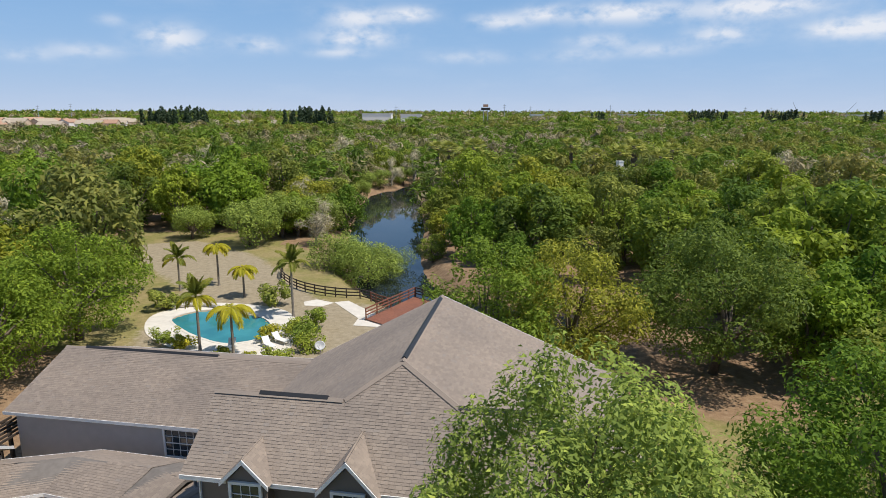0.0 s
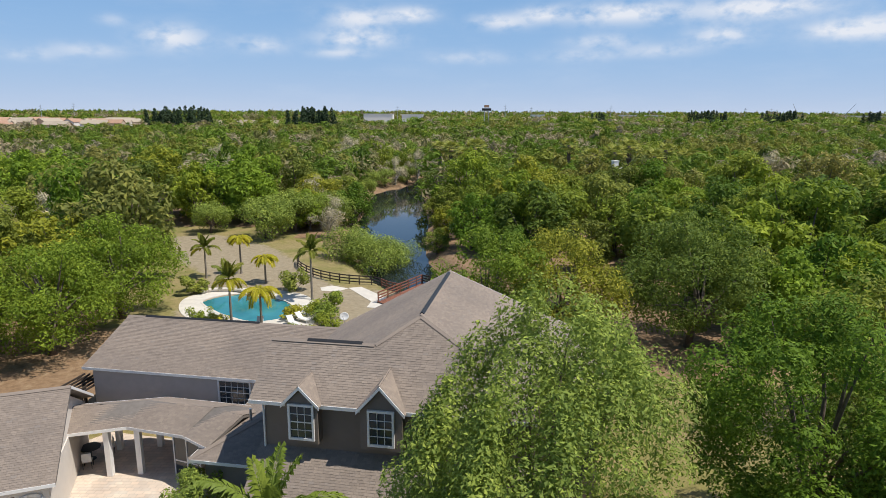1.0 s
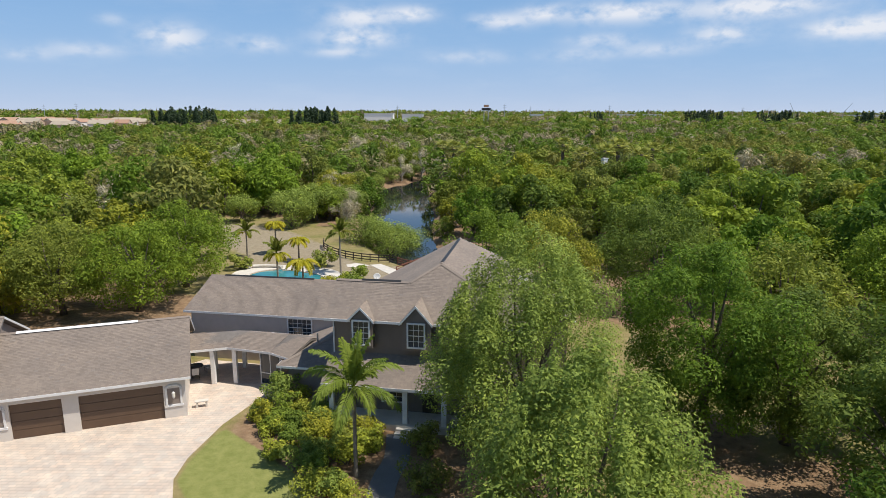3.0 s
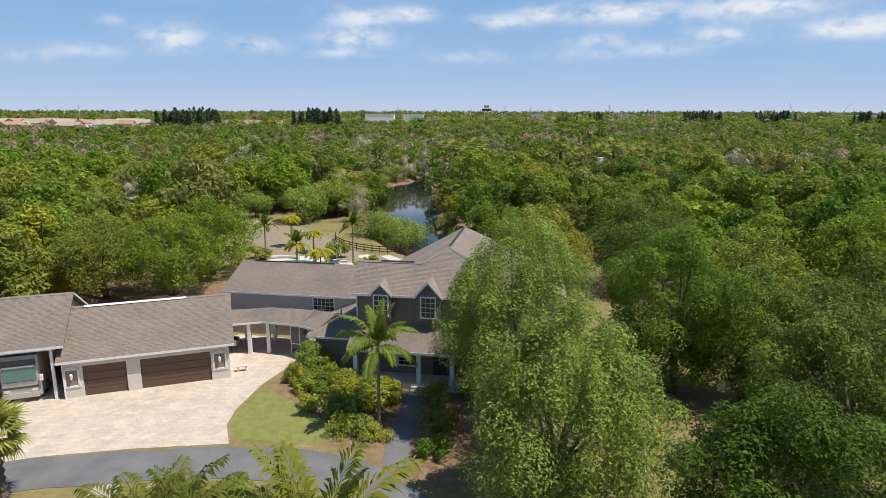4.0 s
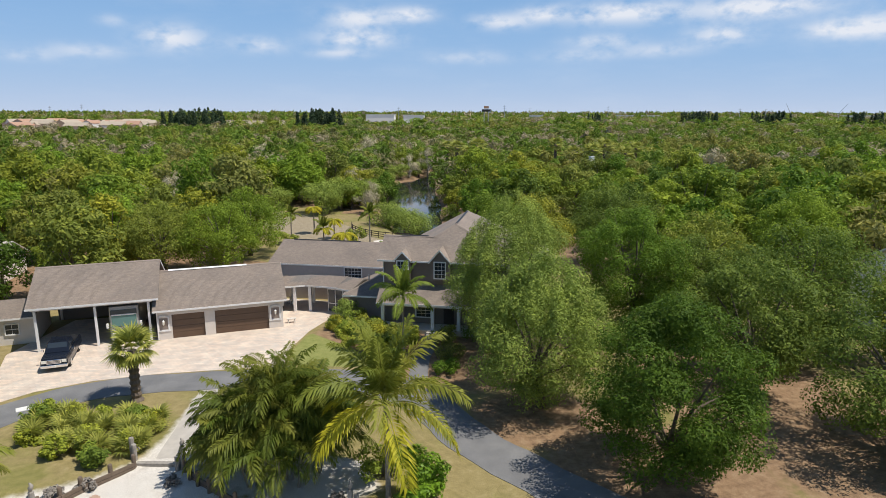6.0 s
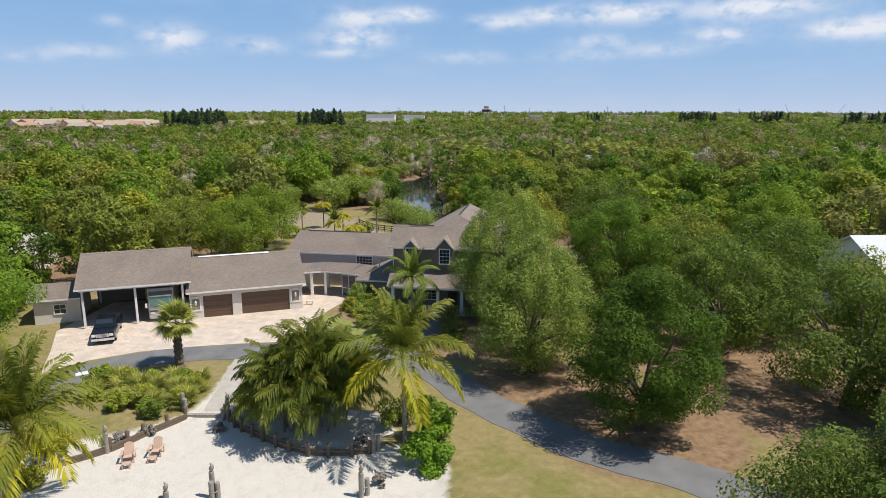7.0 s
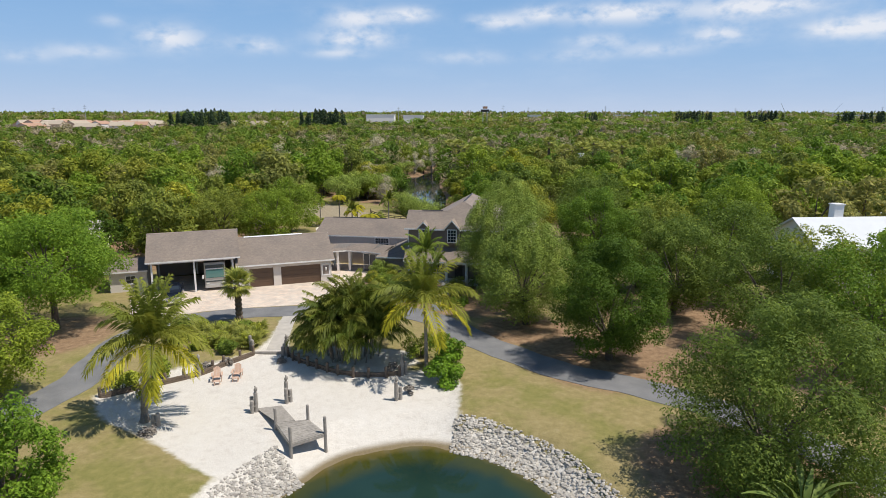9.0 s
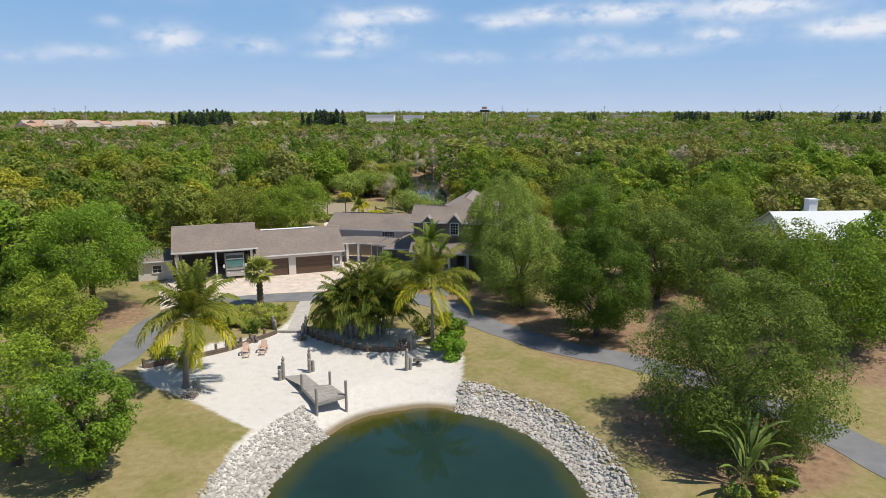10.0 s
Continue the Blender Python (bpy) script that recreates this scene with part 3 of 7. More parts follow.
# ---- roofs and walls ----
HOUSE = Matrix.Translation((-9.6, 16.5, 0)) @ Matrix.Rotation(radians(-9.0), 4, "Z")
GARAGE = Matrix.Translation((-20.72, 15.21, 0)) @ Matrix.Rotation(radians(20.3), 4, "Z")


def roof_plane(parent, poly, thick=0.16, trim_edges=(), course=0.13, tab=0.24, seed=1):
    """One pitch: a solid deck, shingle tabs in courses on it, white fascia on the named edges. The first edge is level."""
    P = [Vector(p) for p in poly]
    a = (P[1] - P[0]).normalized()
    nrm = Vector((0, 0, 0))
    for i in range(1, len(P) - 1):
        nrm += (P[i] - P[0]).cross(P[i + 1] - P[0])
    nrm.normalize()
    if nrm.z < 0:
        nrm = -nrm
    b = nrm.cross(a).normalized()
    flat = [((p - P[0]).dot(a), (p - P[0]).dot(b)) for p in P]
    if max(f[1] for f in flat) < 0.01:
        b = -b
        flat = [((p - P[0]).dot(a), (p - P[0]).dot(b)) for p in P]
    n = len(P)
    down = Vector((0, 0, -thick))
    vs = [p for p in P] + [p + down for p in P]
    fs = [tuple(range(n)), tuple(range(2 * n - 1, n - 1, -1))] + [(i, n + i, n + (i + 1) % n, (i + 1) % n) for i in range(n)]
    deck = mesh_ob("roof", vs, fs, M_DECKING, parent, "grey-brown shingled roof pitch")
    r = np.random.default_rng(seed)
    lo, hi = min(f[1] for f in flat), max(f[1] for f in flat)
    quads = []
    A, B, N = np.array(a), np.array(b), np.array(nrm)
    O = np.array(P[0])
    rows = int((hi - lo) / course) + 1
    for j in range(rows):
        b0 = lo + j * course
        mid = min(b0 + course * 0.5, hi - 0.01)
        cut = []
        for (x0, y0), (x1, y1) in zip(flat, flat[1:] + flat[:1]):
            if (y0 > mid) != (y1 > mid):
                cut.append(x0 + (x1 - x0) * (mid - y0) / (y1 - y0))
        if len(cut) < 2:
            continue
        amin, amax = min(cut), max(cut)
        a0 = amin - r.uniform(0, tab)
        while a0 < amax:
            w = tab * r.uniform(0.85, 1.15)
            l, rr = max(a0, amin), min(a0 + w - 0.006, amax)
            drop = r.choice([0, 0, 0.02])
            up = 0.02 + r.uniform(0, 0.006)
            if rr - l > 0.02:
                c = [O + A * l + B * (b0 - 0.03 - drop) + N * up, O + A * rr + B * (b0 - 0.03 - drop) + N * up,
                     O + A * rr + B * (b0 + course) + N * 0.006, O + A * l + B * (b0 + course) + N * 0.006]
                quads.append(c)
            a0 += w
    shingles = link("shingles", quad_mesh("shingles", np.array(quads), M_SHINGLE), deck)
    tagged(shingles, "weathered grey-brown asphalt shingles in courses", kind="stuff")
    for i in trim_edges:
        p, q = P[i], P[(i + 1) % n]
        d = (q - p).normalized()
        side = d.cross(Vector((0, 0, 1))).normalized()
        cen = sum(P, Vector()) / n
        if side.dot(cen - p) > 0:
            side = -side
        o1, o2 = side * 0.004, side * 0.05
        up, dn = Vector((0, 0, 0.012)), Vector((0, 0, -0.15))
        vs = [p + o1 + up, q + o1 + up, q + o1 + dn, p + o1 + dn, p + o2 + up, q + o2 + up, q + o2 + dn, p + o2 + dn]
        mesh_ob("fascia", vs, [(0, 1, 2, 3), (7, 6, 5, 4), (0, 4, 5, 1), (1, 5, 6, 2), (2, 6, 7, 3), (3, 7, 4, 0)], M_WHITE, deck, "white painted fascia board")
    return deck


def ridge_cap(parent, p, q, w=0.16, material=None, label="shingle ridge cap", name="ridge_cap"):
    p, q = Vector(p), Vector(q)
    d = (q - p).normalized()
    s = d.cross(Vector((0, 0, 1))).normalized()
    up, dn = Vector((0, 0, 0.06)), Vector((0, 0, -0.04))
    vs = [p + s * w + dn, p + up, p - s * w + dn, q + s * w + dn, q + up, q - s * w + dn]
    mesh_ob(name, vs, [(0, 3, 4, 1), (1, 4, 5, 2), (0, 1, 2), (3, 5, 4), (0, 2, 5, 3)], material or M_SHINGLE, parent, label)


def wall_mesh(name, parent, pieces, material, label=""):
    vs, fs = join(pieces)
    return mesh_ob(name, vs, fs, material, parent, label)


def gable(points2, axis_name, at, thick=0.15):
    """A triangle of wall: points (along, z) in the plane axis = at."""
    n = len(points2)
    if axis_name == "u":
        vs = [(at, v, z) for v, z in points2] + [(at + thick, v, z) for v, z in points2]
    else:
        vs = [(u, at, z) for u, z in points2] + [(u, at + thick, z) for u, z in points2]
    fs = [tuple(range(n)), tuple(range(2 * n - 1, n - 1, -1))] + [(i, n + i, n + (i + 1) % n, (i + 1) % n) for i in range(n)]
    return vs, fs


def slab_box(x0, y0, z0, x1, y1, z1):
    return prism([(x0, y0), (x1, y0), (x1, y1), (x0, y1)], z0, z1)


def window(parent, u, z, w, h, v=-0.06, cols=3, rows=4, m=None, trim=0.1):
    """A sash window with white casing, muntins and dark panes, facing -v."""
    win = part("window", (lambda b: (box_bm(b, u, v + 0.03, z, u + w, v + 0.05, z + h), b)[1])(bmesh.new()), M_PANE, parent, "dark sash window with white muntins", m=m)
    b = bmesh.new()
    for x0, z0, x1, z1 in ((u - trim, z - trim, u, z + h + trim), (u + w, z - trim, u + w + trim, z + h + trim), (u, z + h, u + w, z + h + trim), (u - 0.02, z - trim, u + w + 0.02, z)):
        box_bm(b, x0, v - 0.04, z0, x1, v + 0.06, z1)
    part("window_frame", b, M_WHITE, win, "white window casing")
    b = bmesh.new()
    for i in range(1, cols):
        box_bm(b, u + w * i / cols - 0.011, v + 0.005, z, u + w * i / cols + 0.011, v + 0.03, z + h)
    for j in range(1, rows):
        t = 0.022 if j == rows // 2 else 0.011
        box_bm(b, u, v, z + h * j / rows - t, u + w, v + 0.028, z + h * j / rows + t)
    part("muntin", b, M_WHITE, win, "white glazing bars")
    return win


def build_house():
    h = empty("house", HOUSE, "two-storey grey-brown stucco house with a shingled hip roof", "house")
    wall_mesh("wall", h, [slab_box(0, 0, 0, 12, 4.2, 6.9), gable([(0, 6.9), (4.3, 6.9), (2.25, 8.45)], "u", 0.0), gable([(0, 6.9), (4.3, 6.9), (2.25, 8.45)], "u", 11.85)], M_STUCCO_BROWN, "dark brown stucco upper front wall")
    wall_mesh("wall", h, [slab_box(0.2, 4.2, 0, 15.2, 12.5, 5.6), gable([(0.2, 5.6), (15.2, 5.6), (6.5, 9.5)], "v", 12.35)], M_STUCCO_GREY, "grey-brown stucco rear wall")
    wall_mesh("wall", h, [slab_box(-14.9, 7.5, 0, 0.15, 16.4, 3.93), gable([(7.8, 3.95), (16.4, 3.95), (12.1, 5.55)], "u", -14.9)], M_STUCCO_WING, "light grey stucco wing wall")
    wall_mesh("wall", h, [slab_box(-4.0, 1.3, 0, -0.02, 7.7, 2.55)], M_STUCCO_GREY, "grey stucco wall of the low link")
    # main roof
    roof_plane(h, [(-0.5, -0.5, 6.75), (12.3, -0.5, 6.75), (12.3, 2.25, 8.65), (-0.5, 2.25, 8.65)], trim_edges=(0,), seed=2)
    roof_plane(h, [(4.6, 2.25, 8.65), (9.0, 2.25, 8.65), (6.5, 3.8, 9.7)], seed=3)
    roof_plane(h, [(-0.65, 6.4, 5.77), (-0.65, 12.9, 5.77), (6.5, 12.9, 9.7), (6.5, 3.8, 9.7), (4.6, 2.25, 8.65)], trim_edges=(1,), seed=4)
    roof_plane(h, [(15.7, 12.9, 5.84), (15.7, 4.3, 5.84), (12.3, 4.3, 7.26), (9.0, 2.25, 8.65), (6.5, 3.8, 9.7), (6.5, 12.9, 9.7)], trim_edges=(0, 5), seed=5)
    roof_plane(h, [(-0.5, 2.25, 8.65), (4.6, 2.25, 8.65), (-0.5, 6.4, 5.8)], trim_edges=(2,), seed=6)
    roof_plane(h, [(12.3, 2.25, 8.65), (9.0, 2.25, 8.65), (12.3, 4.3, 7.26)], seed=7)
    ridge_cap(h, (6.5, 3.7, 9.71), (6.5, 12.9, 9.71))
    ridge_cap(h, (4.6, 2.25, 8.66), (6.5, 3.8, 9.71))
    ridge_cap(h, (9.0, 2.25, 8.66), (6.5, 3.8, 9.71))
    ridge_cap(h, (-0.5, 2.25, 8.66), (4.6, 2.25, 8.66))
    ridge_cap(h, (9.0, 2.25, 8.66), (12.3, 2.25, 8.66))
    for p, q in (((1.3, 2.27, 8.72), (4.0, 2.27, 8.72)), ((8.9, 2.27, 8.72), (11.4, 2.27, 8.72)), ((6.5, 4.0, 9.77), (6.5, 12.3, 9.77))):
        ridge_cap(h, p, q, 0.12, M_BLACK, "dark ridge vent", "ridge_vent")
    # wing
    roof_plane(h, [(-15.5, 7.36, 4.0), (-0.5, 7.36, 4.0), (-0.5, 12.1, 5.77), (-15.5, 12.1, 5.77)], trim_edges=(0,), seed=8)
    roof_plane(h, [(-0.5, 16.84, 4.0), (-15.5, 16.84, 4.0), (-15.5, 12.1, 5.77), (-0.5, 12.1, 5.77)], trim_edges=(0, 1), seed=9)
    ridge_cap(h, (-15.5, 12.1, 5.78), (-0.6, 12.1, 5.78))
    ridge_cap(h, (-14.2, 12.12, 5.84), (-6.0, 12.12, 5.84), 0.12, M_BLACK, "dark ridge vent", "ridge_vent")
    window(h, -6.5, 2.35, 1.9, 1.4, v=7.44, cols=5, rows=4)
    # dormers
    for u, hw, zp, ze in ((2.0, 0.88, 7.68, 6.78), (5.62, 1.08, 7.95, 6.74)):
        back = (zp - 6.75) / 0.691 - 0.3
        roof_plane(h, [(u - hw, -0.75, ze), (u - hw, 0.2, ze), (u, back, zp), (u, -0.75, zp)], 0.1, trim_edges=(3,), seed=int(u * 10))
        roof_plane(h, [(u + hw, 0.2, ze), (u + hw, -0.75, ze), (u, -0.75, zp), (u, back, zp)], 0.1, trim_edges=(1,), seed=int(u * 10) + 1)
        wall_mesh("dormer_wall", h, [gable([(u - hw + 0.14, 4.9), (u + hw - 0.14, 4.9), (u + hw - 0.14, ze - 0.05), (u, zp - 0.22), (u - hw + 0.14, ze - 0.05)], "v", -0.58, 0.6)], M_STUCCO_BROWN, "brown stucco dormer front")
        window(h, u - 0.5, 5.2, 1.0, 1.5, v=-0.66, cols=3, rows=4)
    # low link roof
    roof_plane(h, [(-4.6, 0.85, 2.62), (-0.02, 0.85, 2.62), (-0.02, 5.4, 4.5)], trim_edges=(0,), seed=20)
    roof_plane(h, [(-4.6, 7.3, 2.62), (-4.6, 0.85, 2.62), (-0.02, 5.4, 4.5), (-0.02, 7.3, 4.5)], trim_edges=(0,), seed=21)
    ridge_cap(h, (-4.6, 0.85, 2.66), (-0.05, 5.4, 4.54))
    box("chimney", h, M_STUCCO_GREY, -0.85, 4.2, 4.0, -0.1, 5.0, 6.2, label="short grey stucco chimney chase")
    vs, fs = tube([(-2.6, 3.6, 3.3), (-2.6, 3.6, 4.15)], [0.07, 0.07], 8)
    mesh_ob("vent_pipe", vs, fs, M_STEEL, h, "grey metal vent pipe")
    # porch
    roof_plane(h, [(-0.3, -2.1, 2.95), (12.3, -2.1, 2.95), (12.3, -0.02, 4.35), (-0.3, -0.02, 4.35)], trim_edges=(0,), seed=22)
    box("porch_floor", h, M_CONCRETE, -0.2, -2.0, -0.02, 12.0, -0.02, 0.42)
    for u in (0.25, 5.1, 7.6, 11.6):
        box("porch_post", h, M_WHITE, u - 0.16, -1.78, 0.42, u + 0.16, -1.46, 2.85, 0.015, "square white porch post")
    box("porch_beam", h, M_WHITE, -0.2, -1.8, 2.6, 12.1, -1.5, 2.84)
    window(h, 3.2, 1.1, 1.4, 1.3, v=-0.06)
    box("front_door", h, M_DARKWOOD, 5.9, -0.06, 0.44, 6.9, 0.0, 2.5)
    for i in range(3):
        box("step", h, M_CONCRETE, 4.6, -2.0 - 0.32 * (i + 1), 0, 6.4, -2.0 - 0.32 * i - 0.003, 0.42 - 0.13 * (i + 1), 0.01)
    vs, fs = tube([(-0.03, -0.07, 2.9), (-0.03, -0.07, 6.6)], [0.05, 0.05], 6)
    mesh_ob("downspout", vs, fs, M_WHITE, h, "white downspout")
    return h


def build_garage():
    g = empty("garage", GARAGE, "pale stucco double garage with brown doors", "garage")
    front = [(-9.9, -8.64), (-5.8, -4.88), (0.0, 1.35)]
    pieces = [slab_box(a, 0, 0, b, 0.25, 2.75) for a, b in front] + [slab_box(-8.64, 0, 2.36, -5.8, 0.25, 2.75), slab_box(-4.88, 0, 2.36, 0, 0.25, 2.75)]
    pieces += [slab_box(-9.9, 0.25, 0, -9.65, 9.0, 2.75), slab_box(1.1, 0.25, 0, 1.35, 9.0, 2.75), slab_box(-9.65, 8.75, 0, 1.1, 9.0, 2.75)]
    pieces += [gable([(0.0, 2.75), (9.0, 2.75), (4.5, 5.25)], "u", 1.15), gable([(0.0, 2.75), (9.0, 2.75), (4.5, 5.25)], "u", -9.9)]
    wall_mesh("wall", g, pieces, M_STUCCO_PALE, "pale stucco garage wall")
    for a, b in ((-8.64, -5.8), (-4.88, 0.0)):
        d = box("garage_door", g, M_DOOR, a, 0.16, 0.02, b, 0.2, 2.36, label="brown sectional garage door")
        for j in range(4):
            z0 = 0.04 + j * 0.58
            box("door_panel", d, M_DOOR, a + 0.02, 0.13, z0, b - 0.02, 0.16, z0 + 0.555, 0.012)
    for u in (-9.35, 0.62):
        w = box("wall_niche", g, M_STUCCO_GREY, u - 0.38, -0.01, 1.0, u + 0.38, 0.005, 2.1, label="recessed grey panel with white arched trim")
        bm = bmesh.new()
        for x0, z0, x1, z1 in ((-0.5, 0.9, -0.38, 2.1), (0.38, 0.9, 0.5, 2.1), (-0.56, 0.82, 0.56, 0.95)):
            box_bm(bm, u + x0, -0.06, z0, u + x1, 0.0, z1)
        for i in range(7):
            w0 = math.pi * i / 7 + math.pi / 14
            box_bm(bm, -0.13, -0.06, -0.06, 0.13, 0.0, 0.06, m=Matrix.Translation((u + 0.44 * math.cos(w0), 0, 2.1 + 0.22 * math.sin(w0))) @ Matrix.Rotation(-(math.atan2(0.22 * math.cos(w0), -0.44 * math.sin(w0))), 4, "Y"))
        part("arched_trim", bm, M_WHITE, w, "white arched moulding")
        vs, fs = join([tube([(u, -0.18, 1.45), (u, -0.18, 1.55), (u, -0.18, 1.85), (u, -0.18, 1.95)], [0.03, 0.09, 0.11, 0.02], 8), tube([(u, 0.0, 1.4), (u, -0.18, 1.45)], [0.02, 0.02], 6)])
        mesh_ob("wall_lantern", vs, fs, M_LAMPGLASS, w, "pale glass wall lantern")
    roof_plane(g, [(-10.2, -0.4, 2.92), (1.75, -0.4, 2.92), (1.75, 4.5, 5.52), (-10.2, 4.5, 5.52)], trim_edges=(0,), seed=30)
    roof_plane(g, [(1.75, 9.4, 2.92), (-10.2, 9.4, 2.92), (-10.2, 4.5, 5.52), (1.75, 4.5, 5.52)], trim_edges=(0, 3), seed=31)
    ridge_cap(g, (-8.9, 4.5, 5.56), (-1.6, 4.5, 5.56), 0.2, M_WHITE, "white metal ridge vent", "ridge_vent")
    ridge_cap(g, (-10.2, 4.5, 5.53), (1.75, 4.5, 5.53))
    vs, fs = tube([(-9.86, -0.09, 0.05), (-9.86, -0.09, 2.7)], [0.05, 0.05], 6)
    mesh_ob("downspout", vs, fs, M_WHITE, g, "white downspout")
    # carport
    c = empty("carport", GARAGE, "open carport with white posts and a shingled roof", "carport")
    roof_plane(c, [(-20.1, -0.1, 4.05), (-9.6, -0.1, 4.05), (-9.6, 5.0, 6.55), (-20.1, 5.0, 6.55)], trim_edges=(0,), seed=32)
    roof_plane(c, [(-9.6, 10.1, 4.05), (-20.1, 10.1, 4.05), (-20.1, 5.0, 6.55), (-9.6, 5.0, 6.55)], trim_edges=(0, 1, 3), seed=33)
    ridge_cap(c, (-20.1, 5.0, 6.56), (-9.6, 5.0, 6.56))
    for u in (-19.5, -14.85, -10.5):
        for v in (0.3, 9.6):
            p = box("post", c, M_WHITE, u - 0.1, v - 0.1, 0.04, u + 0.1, v + 0.1, 3.75, 0.012, "square white carport post")
    box("beam", c, M_WHITE, -19.8, 0.2, 3.72, -10.2, 0.4, 3.98)
    # rear wall is added: it stands for the darkness through the open back
    wall_mesh("wall", c, [slab_box(-19.8, 9.7, 0, -10.0, 9.9, 3.9), gable([(0.4, 3.95), (9.8, 3.95), (5.0, 6.3)], "u", -10.0, 0.1), gable([(0.4, 3.95), (9.8, 3.95), (5.0, 6.3)], "u", -19.9, 0.1)], M_STUCCO_GREY, "grey-brown end gables and an added rear wall standing in for shade")
    # low shed on the far side of the carport
    s = empty("shed", GARAGE, "low white-walled shed with a shingled roof", "shed")
    wall_mesh("wall", s, [slab_box(-24.4, 3.2, 0, -20.3, 8.8, 2.45)], M_STUCCO_PALE)
    roof_plane(s, [(-24.8, 2.8, 2.55), (-20.15, 2.8, 2.55), (-20.15, 6.0, 3.5), (-24.8, 6.0, 3.5)], trim_edges=(0, 3), seed=34)
    roof_plane(s, [(-20.15, 9.2, 2.55), (-24.8, 9.2, 2.55), (-24.8, 6.0, 3.5), (-20.15, 6.0, 3.5)], trim_edges=(0, 1), seed=35)
    window(s, -22.6, 1.0, 1.0, 0.9, v=3.14, cols=2, rows=2)


def build_breezeway():
    b = empty("breezeway", Matrix(), "covered walk with white posts and a bent shingled roof", "covered walk")
    e0, e1, e2, e3 = (-21.4, 19.85), (-18.4, 20.8), (-15.0, 19.9), (-13.3, 18.7)
    r0, r1, r2, r3 = (-22.0, 21.6), (-18.1, 22.6), (-14.0, 21.7), (-12.1, 20.8)
    b0, b1, b2, b3 = (-22.7, 23.3), (-17.8, 24.4), (-13.2, 23.5), (-11.1, 23.0)
    k = 0
    for e, f, r, q in ((e0, e1, r0, r1), (e1, e2, r1, r2), (e2, e3, r2, r3)):
        roof_plane(b, [(*e, 2.88), (*f, 2.88), (*q, 3.56), (*r, 3.56)], 0.12, trim_edges=(0,), seed=40 + k)
        k += 1
    for e, f, r, q in ((b1, b0, r1, r0), (b2, b1, r2, r1), (b3, b2, r3, r2)):
        roof_plane(b, [(*e, 2.88), (*f, 2.88), (*q, 3.56), (*r, 3.56)], 0.12, trim_edges=(0,), seed=40 + k)
        k += 1
    for x, y in ((-19.5, 20.75), (-17.95, 21.0), (-20.4, 23.5), (-18.2, 23.9), (-15.4, 23.6)):
        box("post", b, M_WHITE, x - 0.15, y - 0.15, 0.04, x + 0.15, y + 0.15, 2.8, 0.015, "square white post")
    # screened entry
    d = empty("screen_door", pose(-15.2, 20.6, 0.04, 0, 0, -20), "dark screened entry door in a white frame", "door")
    box("screen", d, M_PANE, -0.85, 0.0, 0.05, 0.85, 0.03, 2.4, label="dark insect screen")
    bm = bmesh.new()
    for x in (-0.9, -0.03, 0.84):
        box_bm(bm, x, -0.03, 0, x + 0.07, 0.06, 2.45)
    box_bm(bm, -0.83, -0.02, 2.38, 0.84, 0.05, 2.45), box_bm(bm, -0.83, -0.02, 0.85, 0.84, 0.05, 0.92)
    part("door_frame", bm, M_WHITE, d, "white door frame")


build_house()
build_garage()
build_breezeway()

# ---- trees ----


def leaf_quads(r, pos, out, size, spread=0.42, lift=0.5, aspect=0.55):
    """Diamond leaf sprays at pos, facing roughly out."""
    n = len(pos)
    nrm = out * 0.9 + r.normal(size=(n, 3)) * spread + np.array([0, 0, lift])
    nrm /= np.linalg.norm(nrm, axis=1, keepdims=True) + 1e-9
    t = np.cross(nrm, r.normal(size=(n, 3)))
    t /= np.linalg.norm(t, axis=1, keepdims=True) + 1e-9
    b = np.cross(nrm, t)
    s = size * r.uniform(0.6, 1.35, n)[:, None]
    return np.stack([pos - t * s, pos - b * s * aspect + nrm * s * 0.12, pos + t * s, pos + b * s * aspect + nrm * s * 0.12], 1)


def crown_blobs(r, R, H, n, low=0.3, lumps=(0.17, 0.40), taper=0.35, start=0.7, belly=1.0, leaders=0):
    """Centres and radii of the leafy masses of one crown."""
    c, rad = [], []
    hz = H * (1 - low) / 2
    for i in range(n):
        d = r.normal(size=3)
        d /= np.linalg.norm(d)
        k = r.uniform(0.45, 1.0) ** 0.7 if i else 0.0
        br = R * r.uniform(*lumps)
        z = H * low + 2 * hz * ((d[2] * k + 1) / 2) ** belly
        br *= 1.0 - 0.6 * taper * max(0, (z - H * start) / (H * (1 - start)))
        shrink = 1.0 - taper * max(0, (z - H * start) / (H * (1 - start)))
        k *= 1 - 0.55 * br / R
        c.append((d[0] * k * R * shrink, d[1] * k * R * shrink, min(z, H - br * 0.7)))
        rad.append(br)
    for i in range(leaders):
        a, k = r.uniform(0, 6.28), math.sqrt(r.uniform(0.0, 1.0)) * 0.72
        foot = H * (0.93 - 0.40 * k) - 0.5
        for j in range(6):
            c.append((R * k * math.cos(a) * (1 - 0.03 * j), R * k * math.sin(a) * (1 - 0.03 * j), foot + 0.42 * j))
            rad.append(R * 0.11 * (1 - 0.13 * j))
    return np.array(c), np.array(rad)


